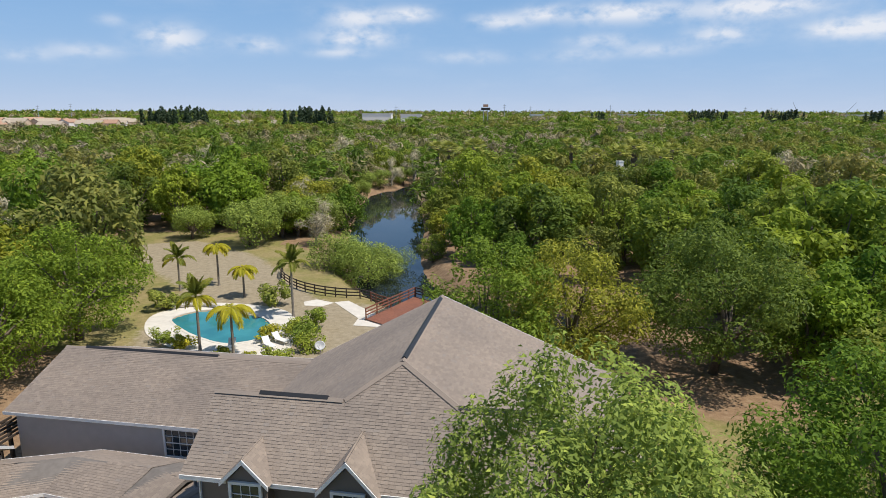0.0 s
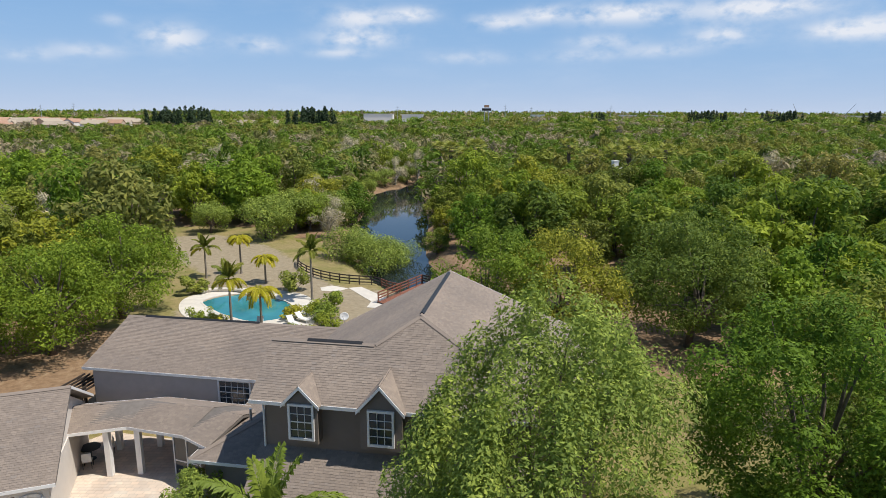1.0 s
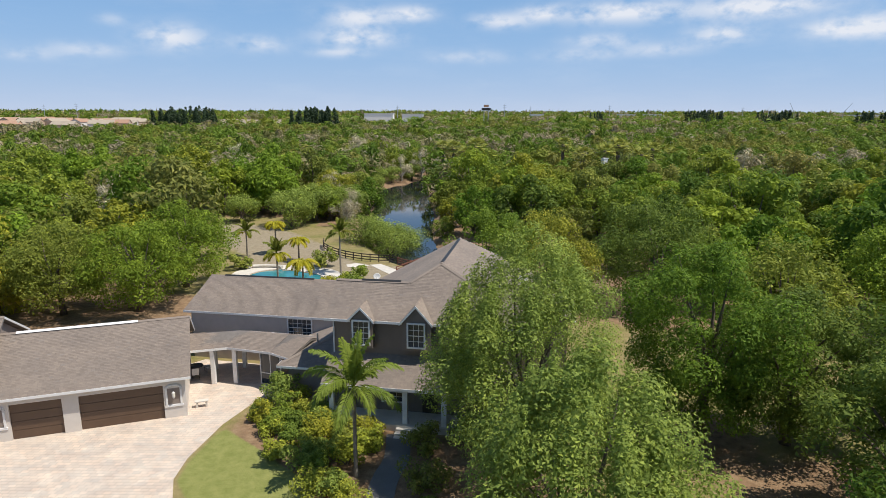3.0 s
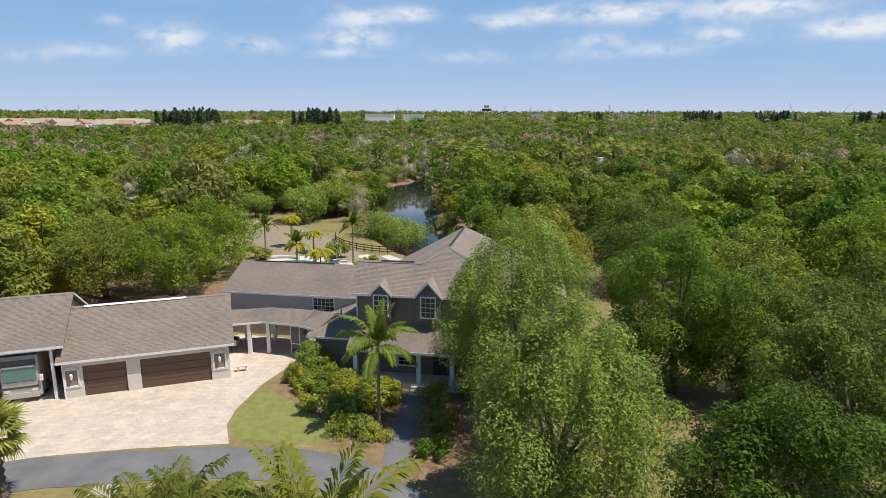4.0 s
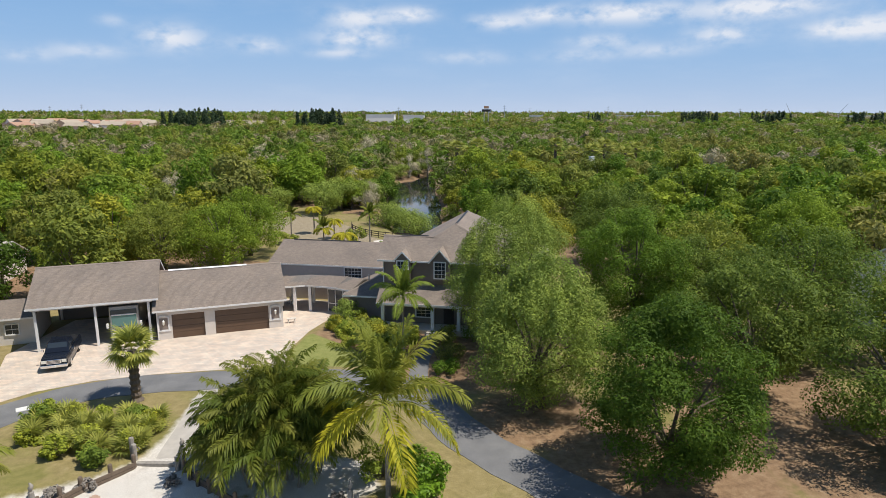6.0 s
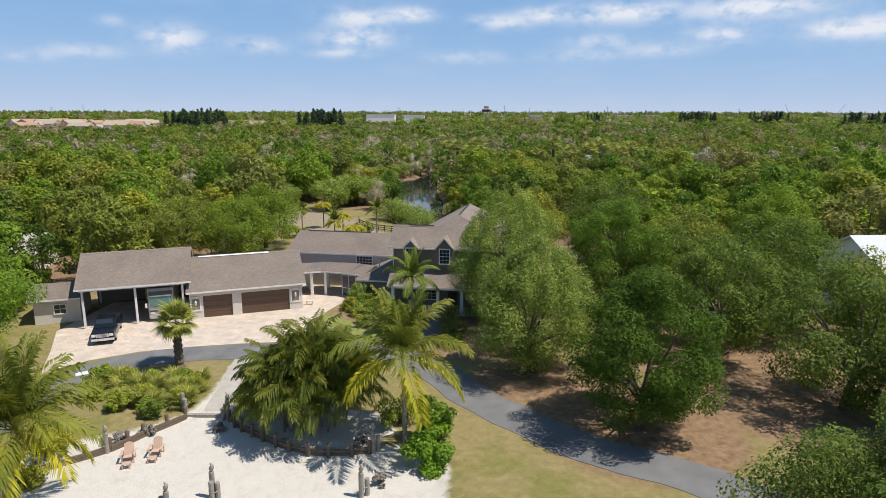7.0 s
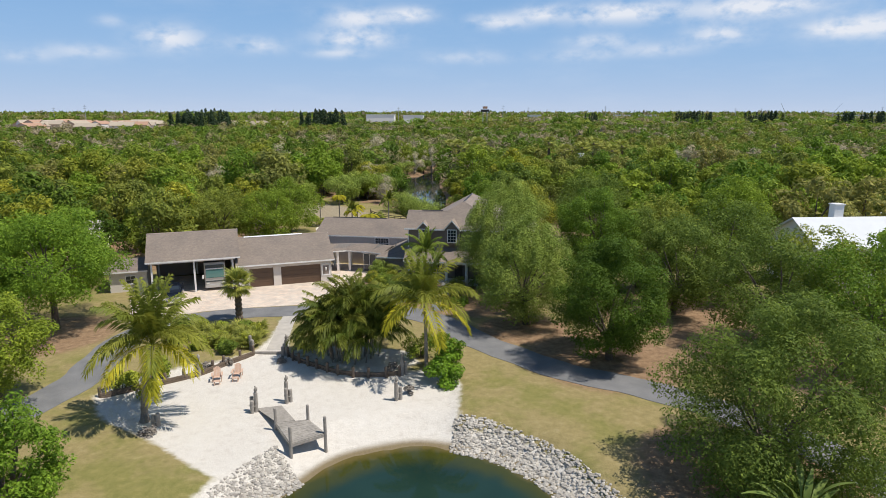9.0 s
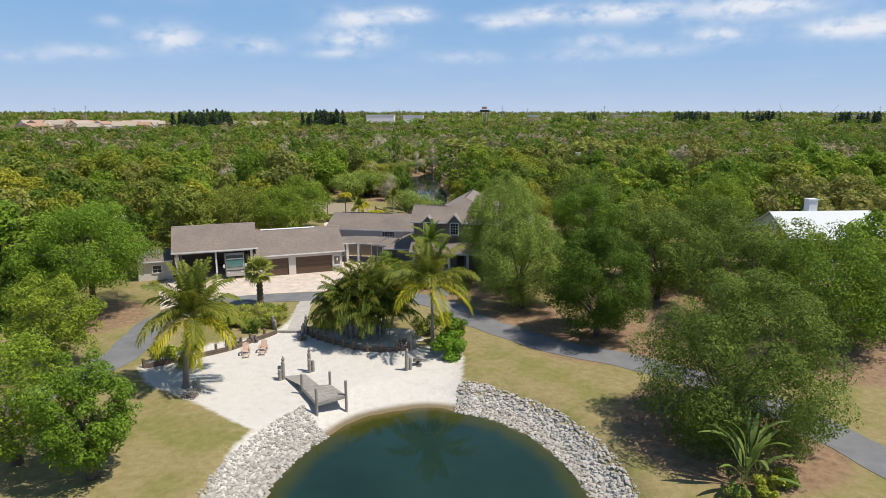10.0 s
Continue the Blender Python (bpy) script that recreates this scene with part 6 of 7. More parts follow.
def white_car(m):
    t = empty("car", m, "white saloon car parked on dry grass beyond the drive", "car")
    mesh_ob("body", *loft([(0.0, 0.78, 0.74, 0.45, 0.72), (0.15, 0.86, 0.8, 0.3, 0.8), (1.3, 0.9, 0.82, 0.3, 0.95), (3.9, 0.9, 0.82, 0.3, 0.98), (4.6, 0.84, 0.78, 0.35, 0.9)], 6), M_WHITE, t, "white car body")
    cab = mesh_ob("cabin", *loft([(1.2, 0.8, 0.74, 0.9, 0.97), (1.9, 0.78, 0.6, 0.9, 1.42), (3.1, 0.78, 0.6, 0.9, 1.44), (4.0, 0.78, 0.7, 0.9, 1.0)], 6), M_PANE, t, "dark glazed cabin")
    box("roof_panel", cab, M_WHITE, -0.6, 1.85, 1.42, 0.6, 3.15, 1.46, 0.01, "white roof panel")
    for s in (-1, 1):
        lathe_wheel(t, s * 0.78, 0.95, 0.32, 0.22), lathe_wheel(t, s * 0.78, 3.6, 0.32, 0.22)
        box("headlight", t, M_LAMPGLASS, s * 0.62 - 0.13, -0.02, 0.58, s * 0.62 + 0.13, 0.05, 0.7, 0.01)


def coach():
    c = empty("motorhome", GARAGE @ Matrix.Translation((-12.6, 0.35, 0.035)), "silver and dark motorhome parked under the carport", "motorhome")
    mesh_ob("body", *loft([(0.0, 1.1, 1.05, 0.45, 3.2), (0.15, 1.22, 1.18, 0.38, 3.4), (8.2, 1.25, 1.2, 0.38, 3.45)], 6), M_RVPAINT, c, "silver coachwork")
    box("windscreen", c, M_SHIELD, -1.02, -0.06, 1.55, 1.02, 0.03, 2.65, 0.02, "green-tinted windscreen")
    box("brow", c, M_RVDARK, -1.08, -0.05, 2.7, 1.08, 0.04, 3.15, 0.03, "dark painted brow")
    box("sun_visor", c, M_WHITE, -1.0, -0.12, 2.62, 1.0, -0.02, 2.74, 0.02)
    box("band", c, M_RVDARK, -1.09, -0.045, 1.05, 1.09, 0.02, 1.2, 0.01, "dark painted band")
    box("bumper", c, M_RVPAINT, -1.12, -0.12, 0.35, 1.12, 0.05, 0.75, 0.04)
    for s in (-1, 1):
        box("headlight", c, M_LAMPGLASS, s * 0.85 - 0.18, -0.07, 0.8, s * 0.85 + 0.18, 0.0, 1.0, 0.02)
        box("mirror", c, M_WHITE, s * 1.36 - 0.1, -0.25, 1.55, s * 1.36 + 0.1, -0.08, 2.0, 0.03, "white door mirror")
        lathe_wheel(c, s * 1.1, 1.6, 0.48, 0.28)
        lathe_wheel(c, s * 1.1, 6.0, 0.48, 0.28)
    for x in (-0.5, 0.5):
        box("wiper", c, M_BLACK, x - 0.35, -0.075, 1.56, x + 0.35, -0.065, 1.6)


pickup()
coach()
white_car(pose(40.2, -8.0, 0.0, 0, 0, 60))
drain = box("drain_cover", None, M_MARKWHITE, -0.8, -0.35, 0, 0.8, 0.35, 0.06, 0.02, m=pose(-33.0, -2.0, 0.02, 0, 0, 35))
tagged(drain, "pale concrete drain cover in the asphalt", "drain cover")

# terrace furniture under the breezeway
tbl = empty("patio_table", pose(-21.5, 22.4, 0.04), "dark round metal patio table", "table")
mesh_ob("tabletop", *tube([(0, 0, 0.7), (0, 0, 0.74)], [0.55, 0.55], 18), M_BLACK, tbl)
mesh_ob("pedestal", *tube([(0, 0, 0), (0, 0, 0.05), (0, 0, 0.7)], [0.28, 0.06, 0.05], 10), M_BLACK, tbl)
for i, a in enumerate((40, 170, 290)):
    ch = empty("patio_chair", pose(-21.5 + 0.95 * math.cos(radians(a)), 22.4 + 0.95 * math.sin(radians(a)), 0.04, 0, 0, a + 90), "pale mesh patio chair with a dark frame", "chair", "patio chairs")
    box("seat", ch, M_LOUNGE, -0.24, -0.24, 0.41, 0.24, 0.24, 0.44, 0.01)
    box("backrest", ch, M_LOUNGE, -0.24, -0.26, 0.46, 0.24, -0.23, 0.95, 0.01)
    for sx in (-1, 1):
        for sy in (-1, 1):
            box("leg", ch, M_BLACK, sx * 0.22 - 0.015, sy * 0.22 - 0.015, 0, sx * 0.22 + 0.015, sy * 0.22 + 0.015, 0.41)
bench = box("stone_bench", None, M_CONCRETE, -0.45, -0.18, 0.38, 0.45, 0.18, 0.46, 0.02, m=pose(-19.0, 17.0, 0.04, 0, 0, 20))
tagged(bench, "small pale stone bench beside the garage wall", "bench")
for s in (-0.3, 0.3):
    box("leg", bench, M_CONCRETE, s - 0.06, -0.14, 0, s + 0.06, 0.14, 0.38)

# timber pergola at the wing's end
perg = empty("pergola", HOUSE @ Matrix.Translation((-16.6, 6.4, 0)), "dark timber pergola at the end of the house wing", "pergola")
for x in (0, 1.6):
    for y in (0, 2.2):
        box("post", perg, M_DARKWOOD, x - 0.08, y - 0.08, 0, x + 0.08, y + 0.08, 2.5)
for y in (0, 2.2):
    box("beam", perg, M_DARKWOOD, -0.4, y - 0.05, 2.5, 2.0, y + 0.05, 2.7)
for i in range(6):
    box("rafter", perg, M_DARKWOOD, -0.2 + i * 0.36, -0.4, 2.7, -0.13 + i * 0.36, 2.6, 2.82)


def dish(m, label):
    d = empty("satellite_dish", m, label, "satellite dish")
    vs, fs = [], []
    n, k = 20, 5
    for j in range(k + 1):
        rad = 0.34 * j / k
        for i in range(n):
            w = 2 * math.pi * i / n
            vs.append((rad * math.cos(w), rad * math.sin(w) * 0.85, 0.55 * rad * rad))
    for j in range(k):
        fs += [(j * n + i, j * n + (i + 1) % n, (j + 1) * n + (i + 1) % n, (j + 1) * n + i) for i in range(n)]
    b = mesh_ob("reflector", vs, fs, M_MARKWHITE, d, "pale grey dish", smooth=True)
    b.modifiers.new("thick", "SOLIDIFY").thickness = 0.015
    b.matrix_basis = Matrix.Translation((0, 0, 1.0)) @ Matrix.Rotation(radians(62), 4, "X")
    mesh_ob("mast", *tube([(0, 0.05, -0.1), (0, 0.05, 0.7), (0, 0.1, 1.0)], [0.03, 0.03, 0.03], 6), M_STEEL, d)
    mesh_ob("feed_arm", *tube([(0, -0.05, 0.75), (0, -0.45, 1.15)], [0.015, 0.02], 5), M_STEEL, d)


dish(HOUSE @ Matrix.Translation((12.0, 5.5, 7.3)), "round pale satellite dish on the shingled roof")
dish(HOUSE @ Matrix.Translation((-1.5, 15.9, 4.3)), "round pale satellite dish behind the house roof")

# ---- pool garden ----
POOL = smooth_line([(-26.9, 52.9), (-26.3, 54.8), (-24.2, 56.0), (-21.0, 54.9), (-18.3, 53.3), (-16.8, 50.4), (-17.2, 47.9), (-19.6, 46.7), (-22.1, 48.0), (-24.3, 49.8)], 0.5, True)
TERRACE = smooth_line([(-14.0, 47.4), (-14.6, 43.9), (-19, 43.4), (-24, 45.8), (-27.8, 49.5), (-29.2, 54.5), (-25.8, 58.0), (-21.9, 58.0), (-17.5, 56.3), (-15.3, 53.2)], 0.5, True)
PC = np.array([-21.6, 51.4])


def by_angle(loop, n=72):
    a = np.arctan2(loop[:, 1] - PC[1], loop[:, 0] - PC[0])
    d = np.hypot(loop[:, 0] - PC[0], loop[:, 1] - PC[1])
    o = np.argsort(a)
    w = np.linspace(-math.pi, math.pi, n, endpoint=False)
    return w, np.interp(w, a[o], d[o], period=2 * math.pi)


w, pr = by_angle(POOL)
w, tr = by_angle(TERRACE)
tr = np.maximum(tr, pr + 0.9)
rings = [(pr, -0.5), (pr, 0.07), (pr + 0.3, 0.07), (pr + 0.3, 0.05), (tr, 0.05), (tr, -0.1)]
vs, fs = [], []
for rad, z in rings:
    vs += [(PC[0] + q * math.cos(a), PC[1] + q * math.sin(a), z) for a, q in zip(w, rad)]
n = len(w)
for j in range(len(rings) - 1):
    fs += [(j * n + i, j * n + (i + 1) % n, (j + 1) * n + (i + 1) % n, (j + 1) * n + i) for i in range(n)]
pool = tagged(mesh_ob("pool_terrace", vs, fs, M_CONCRETE), "pale concrete terrace around a free-form pool", "terrace", kind="structure")
tagged(mesh_ob("water_pool", [(PC[0] + q * math.cos(a), PC[1] + q * math.sin(a), -0.02) for a, q in zip(w, pr + 0.02)], [tuple(range(n))], M_POOL), "turquoise pool water", "pool", kind="structure")
# raised spa wall at the far end
spa = empty("spa_wall", pose(-25.8, 56.0, 0.05), "low curved pale spa wall at the pool's end", "wall")
mesh_ob("rim", *tube([(2.2 * math.cos(a), 1.0 * math.sin(a), 0.25) for a in np.linspace(0.2, 3.2, 14)], [0.22] * 14, 6), M_CONCRETE, spa)
for x, y, h, L, yel, s in ((-21.1, 44.9, 4.6, 1.9, 5, 51), (-18.1, 44.1, 4.0, 2.3, 13, 52), (-26.8, 65.2, 4.6, 1.7, 13, 53), (-22.5, 60.7, 3.2, 1.8, 13, 54), (-15.7, 54.1, 5.2, 2.0, 0, 55), (-30.2, 62.8, 3.6, 2.0, 2, 56)):
    feather_palm(x, y, h, L, 13, "slender palm with yellow-green fronds beside the pool" if yel > 6 else "slender green palm beside the pool", 0.13, 0.09, (0, 0), 0.5, yel, s)
for x, y, a in ((-15.6, 45.6, 40), (-14.9, 46.8, 55), (-18.6, 45.0, 10)):
    l = empty("sun_lounger", pose(x, y, 0.05, 0, 0, a), "white mesh sun lounger on the pool terrace", "sun lounger", "sun loungers by the pool")
    box("mattress", l, M_LOUNGE, -0.3, -0.7, 0.3, 0.3, 0.5, 0.34, 0.01)
    box("backrest", l, M_LOUNGE, -0.3, 0, 0, 0.3, 0.65, 0.04, 0.01, m=Matrix.Translation((0, 0.5, 0.32)) @ Matrix.Rotation(radians(45), 4, "X"))
    for sx in (-1, 1):
        for sy in (-0.6, 0.45):
            box("leg", l, M_WHITE, sx * 0.27 - 0.02, sy - 0.02, 0, sx * 0.27 + 0.02, sy + 0.02, 0.3)

# paths, deck and fence at the river
slab("pavement_river", [(-12.6, 58.8), (-11.2, 59.3), (-7.4, 54.2), (-6.6, 51.0), (-9.6, 51.5), (-9.4, 53.6)], -0.1, 0.03, M_CONCRETE, "pale concrete path down to the river deck", "path")
slab("pavement_patch", [(-15.8, 58.9), (-14.6, 59.8), (-12.6, 58.6), (-13.6, 57.4), (-15.4, 57.6)], -0.1, 0.02, M_CONCRETE, "pale sandy patch beside the fence", "path")


def fence(line, mat, label, h=1.1, gap=2.1, rails=(0.3, 0.65, 1.0), z=None):
    pts = smooth_line(line, gap)
    f = empty("fence", pose(pts[0][0], pts[0][1], 0 if z is None else z), label, "fence")
    inv = f.matrix_basis.inverted()
    for i, p in enumerate(pts):
        zz = ground_z(p[0], p[1]) if z is None else z
        box("post", f, mat, -0.06, -0.06, -0.2, 0.06, 0.06, h, 0.008, m=inv @ Matrix.Translation((p[0], p[1], zz)))
        if i + 1 < len(pts):
            q = pts[i + 1]
            z2 = ground_z(q[0], q[1]) if z is None else z
            L, a = float(np.linalg.norm(q - p)), math.atan2(q[1] - p[1], q[0] - p[0])
            tilt = math.atan2(z2 - zz, L)
            for k in rails:
                box("rail", f, mat, 0, -0.03, k - 0.06, L, 0.03, k + 0.06, m=inv @ Matrix.Translation((p[0], p[1], zz)) @ Matrix.Rotation(a, 4, "Z") @ Matrix.Rotation(-tilt, 4, "Y"))


fence([(-21.2, 71.5), (-20.6, 68.5), (-18.8, 65.3), (-16.5, 62.8), (-14.0, 61.2), (-11.6, 60.4), (-9.0, 60.2)], M_DARKWOOD, "dark-stained timber rail fence along the river bank")
deck = empty("river_deck", pose(-5.4, 55.6, 0), "red-brown plank deck with rails beside the river", "deck")
D4 = [Vector((-8.6, 53.0, 0)), Vector((-5.6, 50.4, 0)), Vector((-0.6, 57.2, 0)), Vector((-4.4, 60.6, 0))]
n = 40
for i in range(n):
    p0, p1, q0, q1 = D4[0].lerp(D4[3], i / n), D4[0].lerp(D4[3], (i + 0.95) / n), D4[1].lerp(D4[2], i / n), D4[1].lerp(D4[2], (i + 0.95) / n)
    vs, fs = prism([(p0.x, p0.y), (q0.x, q0.y), (q1.x, q1.y), (p1.x, p1.y)], 0.12, 0.16)
    mesh_ob("plank", vs, fs, M_REDWOOD, deck).matrix_basis = deck.matrix_basis.inverted()
for p in D4:
    vs, fs = tube([(p.x, p.y, -2.5), (p.x, p.y, 0.12)], [0.12, 0.12], 8)
    mesh_ob("pile", vs, fs, M_DARKWOOD, deck).matrix_basis = deck.matrix_basis.inverted()
fence([(-8.6, 53.1), (-6.6, 56.7), (-4.4, 60.5)], M_REDWOOD, "red-brown timber rail along the deck", 1.05, 1.4, (0.35, 0.65, 0.98), 0.16)
fence([(-4.3, 60.5), (-2.5, 58.9), (-0.7, 57.2)], M_DARKWOOD, "dark timber rail along the deck", 1.05, 1.4, (0.35, 0.65, 0.98), 0.16)
fence([(-9.0, 60.1), (-7.6, 58.4), (-6.6, 57.0)], M_REDWOOD, "red-brown timber rail beside the path", 1.05, 1.4, (0.35, 0.65, 0.98))

# trees round the pool garden and the river
PALE = make_tree(71, 4.8, 5.2, 26, 9500, 0.12, M_LIGHT, 0.1, 0.25, 0.1)
OLIVE = make_tree(72, 4.6, 6.2, 24, 7500, 0.15, M_LIGHT, 0.15, 0.3)
M_TWIG = foliage("grey_twigs", [(0.38, 0.34, 0.29), (0.44, 0.40, 0.35)], 0.1, rough=0.9)
BARE = [make_tree(73 + i, 4.0, 8.6, 16, 1700, 0.6, M_TWIG, 0.1, 0.6, 0, 0.2, M_GREYBARK, aspect=0.05) for i in range(2)]
for me_pair in BARE:
    me_pair[1].materials[0] = M_TWIG
for x, y, s in ((-11.2, 72.5, 1.0), (-14.6, 74.5, 0.95), (-9.6, 79.0, 0.85)):
    place_tree(PALE, x, y, "low feathery yellow-green tree leaning over the river", (s, s, s), x)
for x, y, s in ((-5.5, 158.0, 0.75), (-3.5, 166.0, 0.8), (1.0, 172.5, 0.75), (-22.5, 148.0, 0.7), (-23.0, 158.0, 0.8), (-19.5, 168.0, 0.8), (-14.0, 178.0, 0.85), (-6.0, 187.0, 0.85), (-30.0, 87.5, 1.05), (-27.0, 93.5, 1.1), (-40.5, 92.0, 0.8), (-22.0, 97.0, 1.0)):
    place_tree(OLIVE, x, y, "olive-brown tree at the edge of open ground by the river", (s, s, s), x)
for x, y, s in ((-20.5, 88.0, 0.8), (-24.0, 101.0, 1.0), (-55.0, 75.0, 1.15), (-60.0, 72.0, 1.0), (63.0, 120.0, 1.35), (58.0, 116.0, 1.1), (67.0, 112.0, 1.2), (-17.0, 172.0, 1.0), (-11.0, 180.0, 1.2), (-24.0, 176.0, 1.0), (-5.0, 182.0, 1.1), (-33.0, 190.0, 1.5), (-30.0, 196.0, 1.3), (40.0, 170.0, 1.2), (-62.0, 160.0, 1.3), (-48.0, 128.0, 1.1)):
    place_tree(BARE[int(abs(x)) % 2], x, y, "bare grey tree among green woods", (s, s, s), x, group="bare trees")
for i, (x, y) in enumerate(((34, 150), (39, 146), (44, 152), (49, 147), (54, 154), (30, 158), (58, 148), (47, 160), (-4, 168), (3, 176), (-1, 160), (5, 150))):
    fan_palm(x, y, 8.0 + i % 3, 16, "tall cabbage palm above the woods", 400 + i, r0=0.3).scale = (1.7, 1.7, 1.15)

# ---- neighbours and distance ----
M_WHITEROOF = plain("white_metal_roof", (0.58, 0.59, 0.60), 0.45, grain=1.0, amount=0.05)
M_TAN = plain("tan_stucco", (0.55, 0.44, 0.33), 0.85, grain=0.5, amount=0.1)
M_TANROOF = plain("tan_roof_tiles", (0.40, 0.33, 0.25), 0.85, grain=0.8, amount=0.15)
M_TILE = plain("clay_tile", (0.40, 0.24, 0.16), 0.85, grain=0.8, amount=0.2)


def simple_house(x, y, turn, L, W, H, rise, wall, roof, label, chimney=False, windows=4, name="house"):
    h = empty(name, pose(x, y, 0, 0, 0, turn), label, "house")
    wall_mesh("wall", h, [slab_box(-L / 2, -W / 2, 0, L / 2, W / 2, H), gable([(-W / 2, H), (W / 2, H), (0, H + rise)], "u", -L / 2), gable([(-W / 2, H), (W / 2, H), (0, H + rise)], "u", L / 2 - 0.15)], wall)
    o = 0.5
    for s in (-1, 1):
        e = H - rise * o / (W / 2)
        P = [(-L / 2 - o, s * (W / 2 + o), e), (L / 2 + o, s * (W / 2 + o), e), (L / 2 + o, 0, H + rise), (-L / 2 - o, 0, H + rise)]
        mesh_ob("roof", P + [(a, b, c + 0.18) for a, b, c in P], [(0, 1, 2, 3), (7, 6, 5, 4), (0, 4, 5, 1), (1, 5, 6, 2), (2, 6, 7, 3), (3, 7, 4, 0)], roof, h)
    for i in range(windows):
        box("window", h, M_PANE, -L / 2 + L * (i + 0.3) / windows, -W / 2 - 0.04, 1.0, -L / 2 + L * (i + 0.3) / windows + 1.2, -W / 2 + 0.02, 2.3)
    if chimney:
        ch = box("chimney", h, M_WHITE, -1.2, 0.6, H, 0.0, 1.7, H + rise + 1.7, 0.02, "white chimney")
        box("chimney_cap", ch, M_WHITE, -1.3, 0.5, H + rise + 1.55, 0.1, 1.8, H + rise + 1.68)
    return h


simple_house(44.8, 15.6, 4, 13.0, 10.0, 5.6, 2.6, M_WHITE, M_WHITEROOF, "white neighbouring house with a white metal roof", True)
simple_house(70.0, 38.0, 4, 12.0, 9.0, 3.2, 2.2, M_WHITE, M_WHITEROOF, "white neighbouring house with a pale roof among trees")
simple_house(-64.0, 33.0, 12, 11.0, 8.0, 2.6, 2.0, M_STUCCO_PALE, M_WALK, "pale-roofed neighbouring house among trees")
simple_house(38.0, 137.0, 20, 3.0, 2.6, 6.0, 1.2, M_WHITE, M_WHITEROOF, "small white building above the woods", True, 2)
r2 = np.random.default_rng(33)
for i in range(34):
    d = r2.uniform(600, 800)
    px_ = r2.uniform(-20, 235)
    x = (px_ - 790) / 1120 * (d + 3)
    simple_house(x, d, r2.uniform(0, 90), r2.uniform(16, 30), 14, r2.uniform(7.5, 11), 3.5, M_TAN if i % 3 else M_MARKWHITE, M_TANROOF if i % 4 else M_TILE, "distant tan house with a tiled roof", windows=3)
for px0, px1, d, h in ((640, 690, 1500, 19), (706, 742, 1450, 18), (1085, 1110, 1900, 18), (1130, 1160, 1900, 18), (930, 952, 1800, 18), (1480, 1540, 1900, 18)):
    x0, x1 = (px0 - 790) / 1120 * d, (px1 - 790) / 1120 * d
    b = empty("warehouse", pose((x0 + x1) / 2, d, 0), "long white flat-roofed warehouse on the horizon", "warehouse")
    box("wall", b, M_WHITE, -(x1 - x0) / 2, -20, 0, (x1 - x0) / 2, 20, h)
    box("roof", b, M_WHITEROOF, -(x1 - x0) / 2 - 1, -21, h, (x1 - x0) / 2 + 1, 21, h + 0.8)
    for k in range(4):
        box("door", b, M_STEEL, -(x1 - x0) / 2 + (x1 - x0) * (k + 0.3) / 4, -20.2, 0, -(x1 - x0) / 2 + (x1 - x0) * (k + 0.6) / 4, -19.9, 5)
sign = empty("tall_sign", pose(50, 900, 0), "tall dark and red roadside sign on two poles", "sign")
for s in (-3, 3):
    mesh_ob("pole", *tube([(s, 0, 0), (s, 0, 26)], [0.6, 0.5], 8), M_STEEL, sign)
box("lower_panel", sign, M_BLACK, -6.5, -0.6, 24, 6.5, 0.6, 27.5)
box("upper_panel", sign, M_TILE, -3.5, -0.7, 28.5, 3.5, 0.7, 32)
mast_px = (72, 130, 697, 885, 930, 1068, 1300, 1560, 1345)
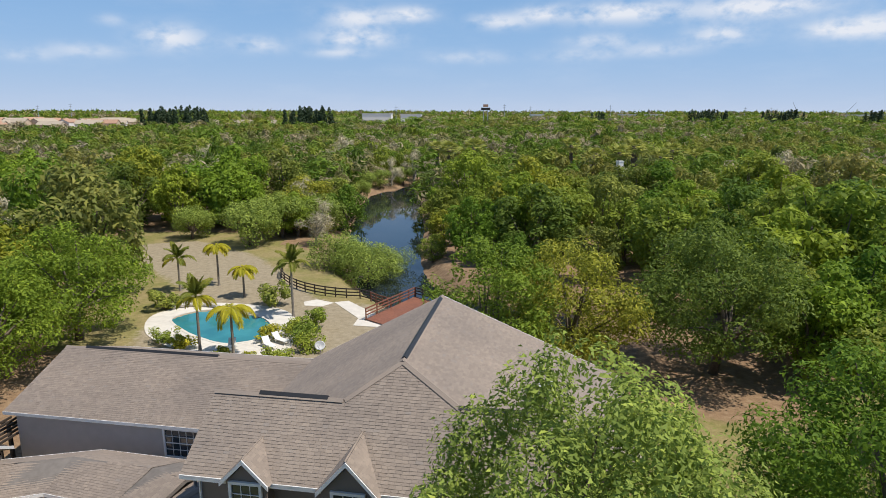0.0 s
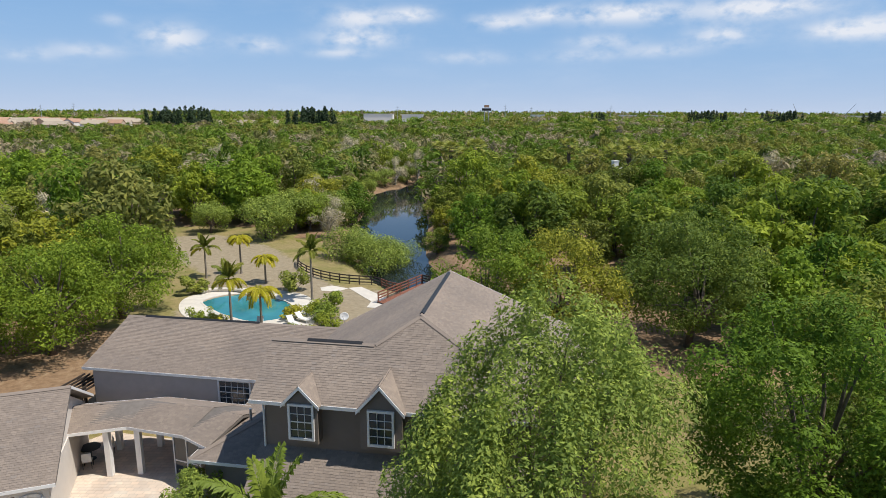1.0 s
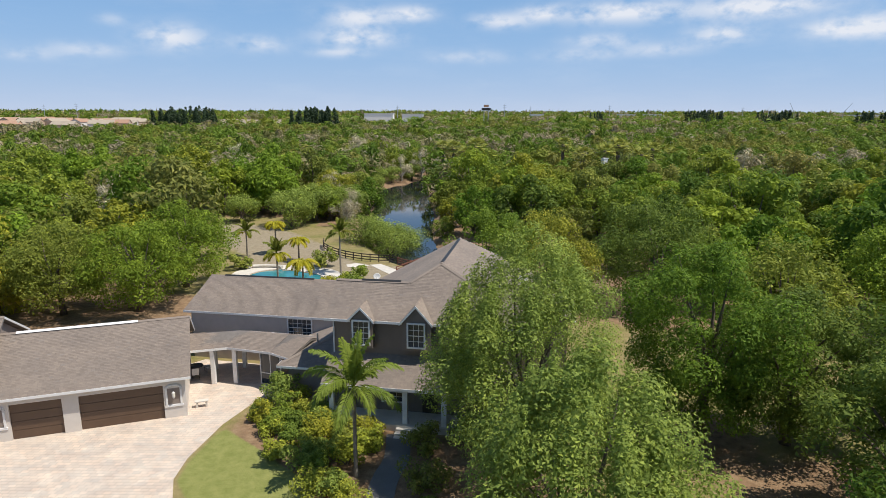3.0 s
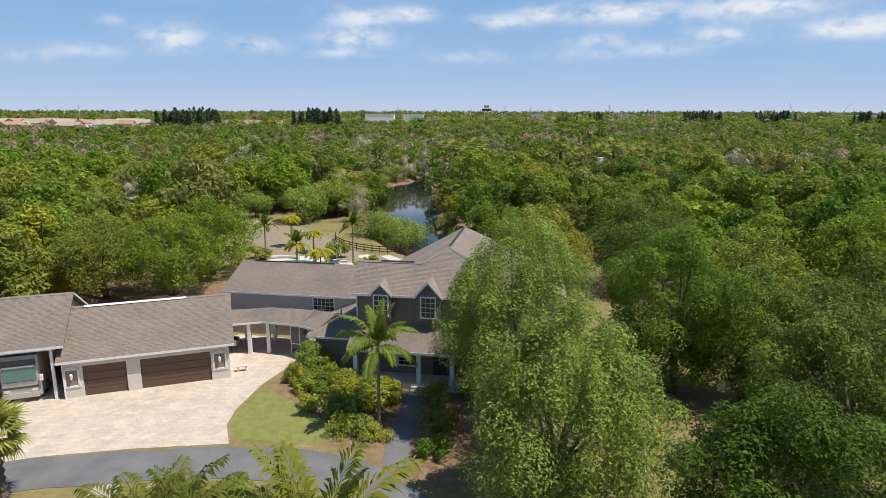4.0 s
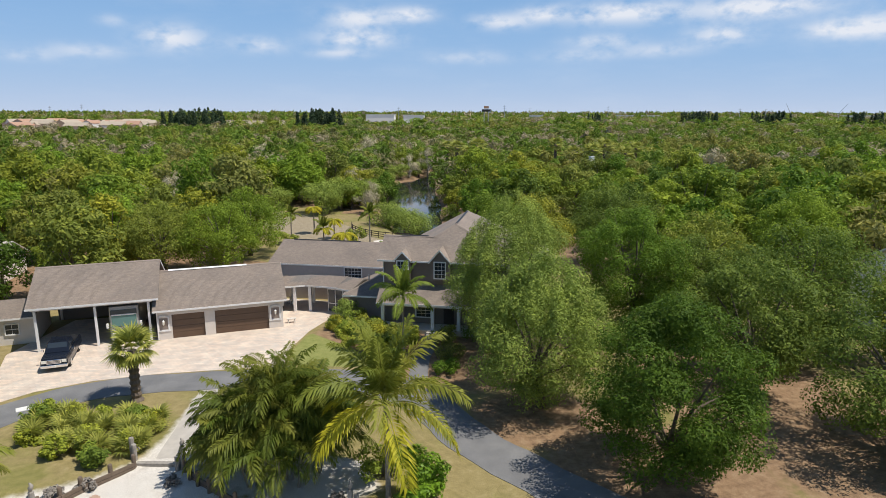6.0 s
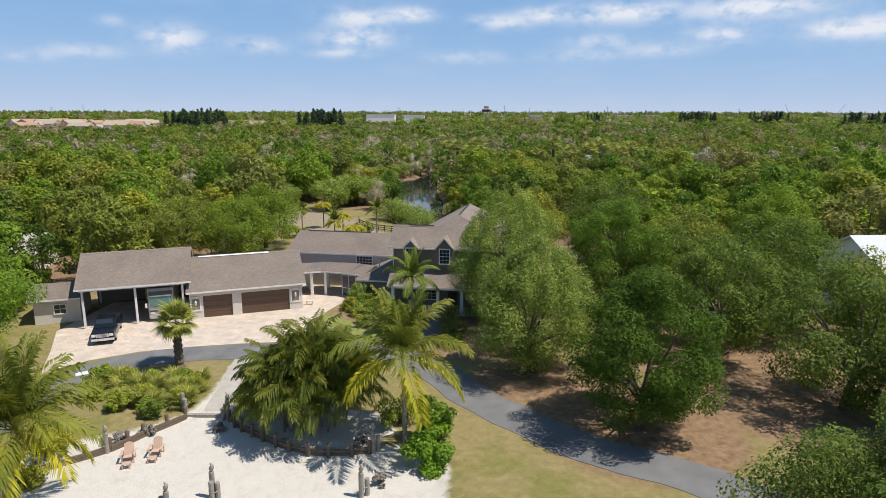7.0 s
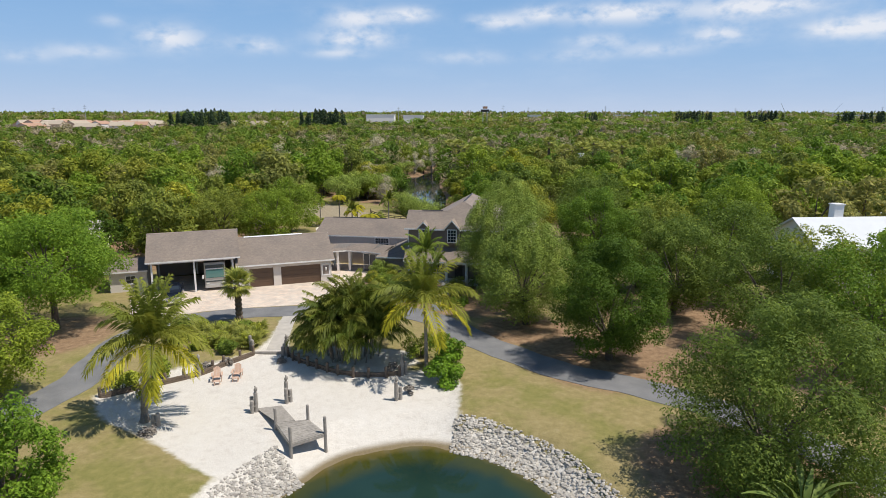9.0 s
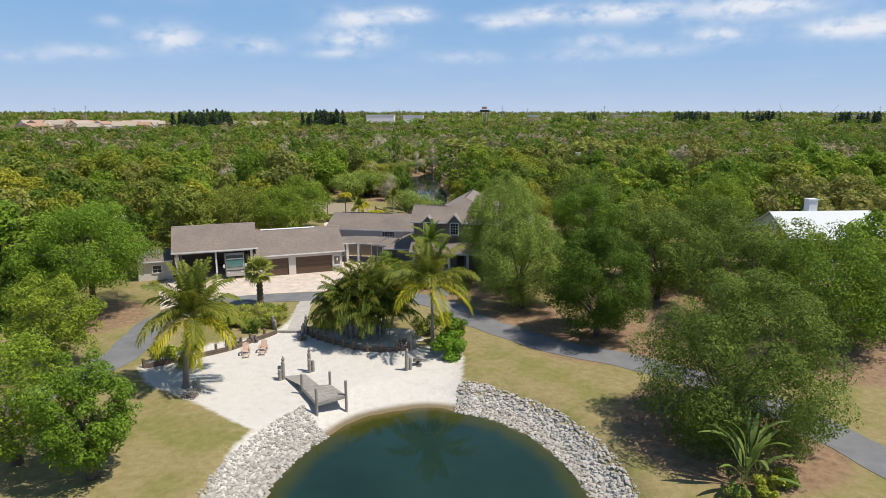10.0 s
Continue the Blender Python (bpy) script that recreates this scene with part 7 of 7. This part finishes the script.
for i, p in enumerate(mast_px):
    d = 1500 + 37 * i
    m = empty("pylon", pose((p - 790) / 1120 * d, d, 0), "thin grey lattice pylon on the horizon", "pylon")
    top = 38 + 5 * (i % 2)
    mesh_ob("mast", *tube([(0, 0, 0), (0, 0, top)], [0.9, 0.3], 4), M_STEEL, m)
    for z in (top - 4, top - 9):
        box("cross_arm", m, M_STEEL, -4, -0.2, z, 4, 0.2, z + 0.5)
for p, e in ((1390, -0.5), (1475, 0.8)):
    d = 1600
    c = empty("crane", pose((p - 790) / 1120 * d, d, 0), "distant thin crane with a raised jib", "crane")
    mesh_ob("mast", *tube([(0, 0, 0), (0, 0, 26)], [0.8, 0.6], 4), M_STEEL, c)
    mesh_ob("jib", *tube([(0, 0, 24), (e * 26, 0, 48)], [0.7, 0.3], 4), M_STEEL, c)


def pines(px0, px1, d, hmin, hmax, n, label):
    out = []
    M = []
    r3 = np.random.default_rng(int(px0))
    for i in range(int(n * 1.7)):
        x = (r3.uniform(float(px0), float(px1)) - 790) / 1120 * d
        y, h = d + r3.uniform(-25, 25), r3.uniform(hmin, hmax)
        k = 260
        t = r3.uniform(0.1, 1, k)
        a = r3.uniform(0, 6.28, k)
        rad = h * 0.23 * (1.03 - t) ** 0.65 * r3.uniform(0.3, 1.1, k)
        p = np.stack([x + rad * np.cos(a), y + rad * np.sin(a), t * h], 1)
        dd = np.stack([np.cos(a), np.sin(a), np.full(k, 0.2)], 1)
        out.append(leaf_quads(r3, p, dd, 0.95))
    tagged(link("pine_stand", quad_mesh("pine_stand", np.concatenate(out), M_PINE)), label, "pine stand", kind="stuff")


M_PINE = foliage("dark_pine_needles", [(0.028, 0.05, 0.028), (0.032, 0.055, 0.03)], 0.1)
pines(262, 362, 640, 17, 27, 30, "dark stand of tall pines on the horizon")
pines(506, 582, 640, 17, 27, 24, "dark stand of tall pines on the horizon")
pines(1212, 1272, 900, 19, 26, 18, "dark stand of tall pines on the horizon")
pines(1335, 1400, 900, 19, 26, 16, "dark stand of tall pines on the horizon")
pines(1500, 1600, 800, 20, 25, 14, "dark stand of tall pines on the horizon")
pines(1040, 1060, 1000, 18, 24, 5, "dark stand of tall pines on the horizon")
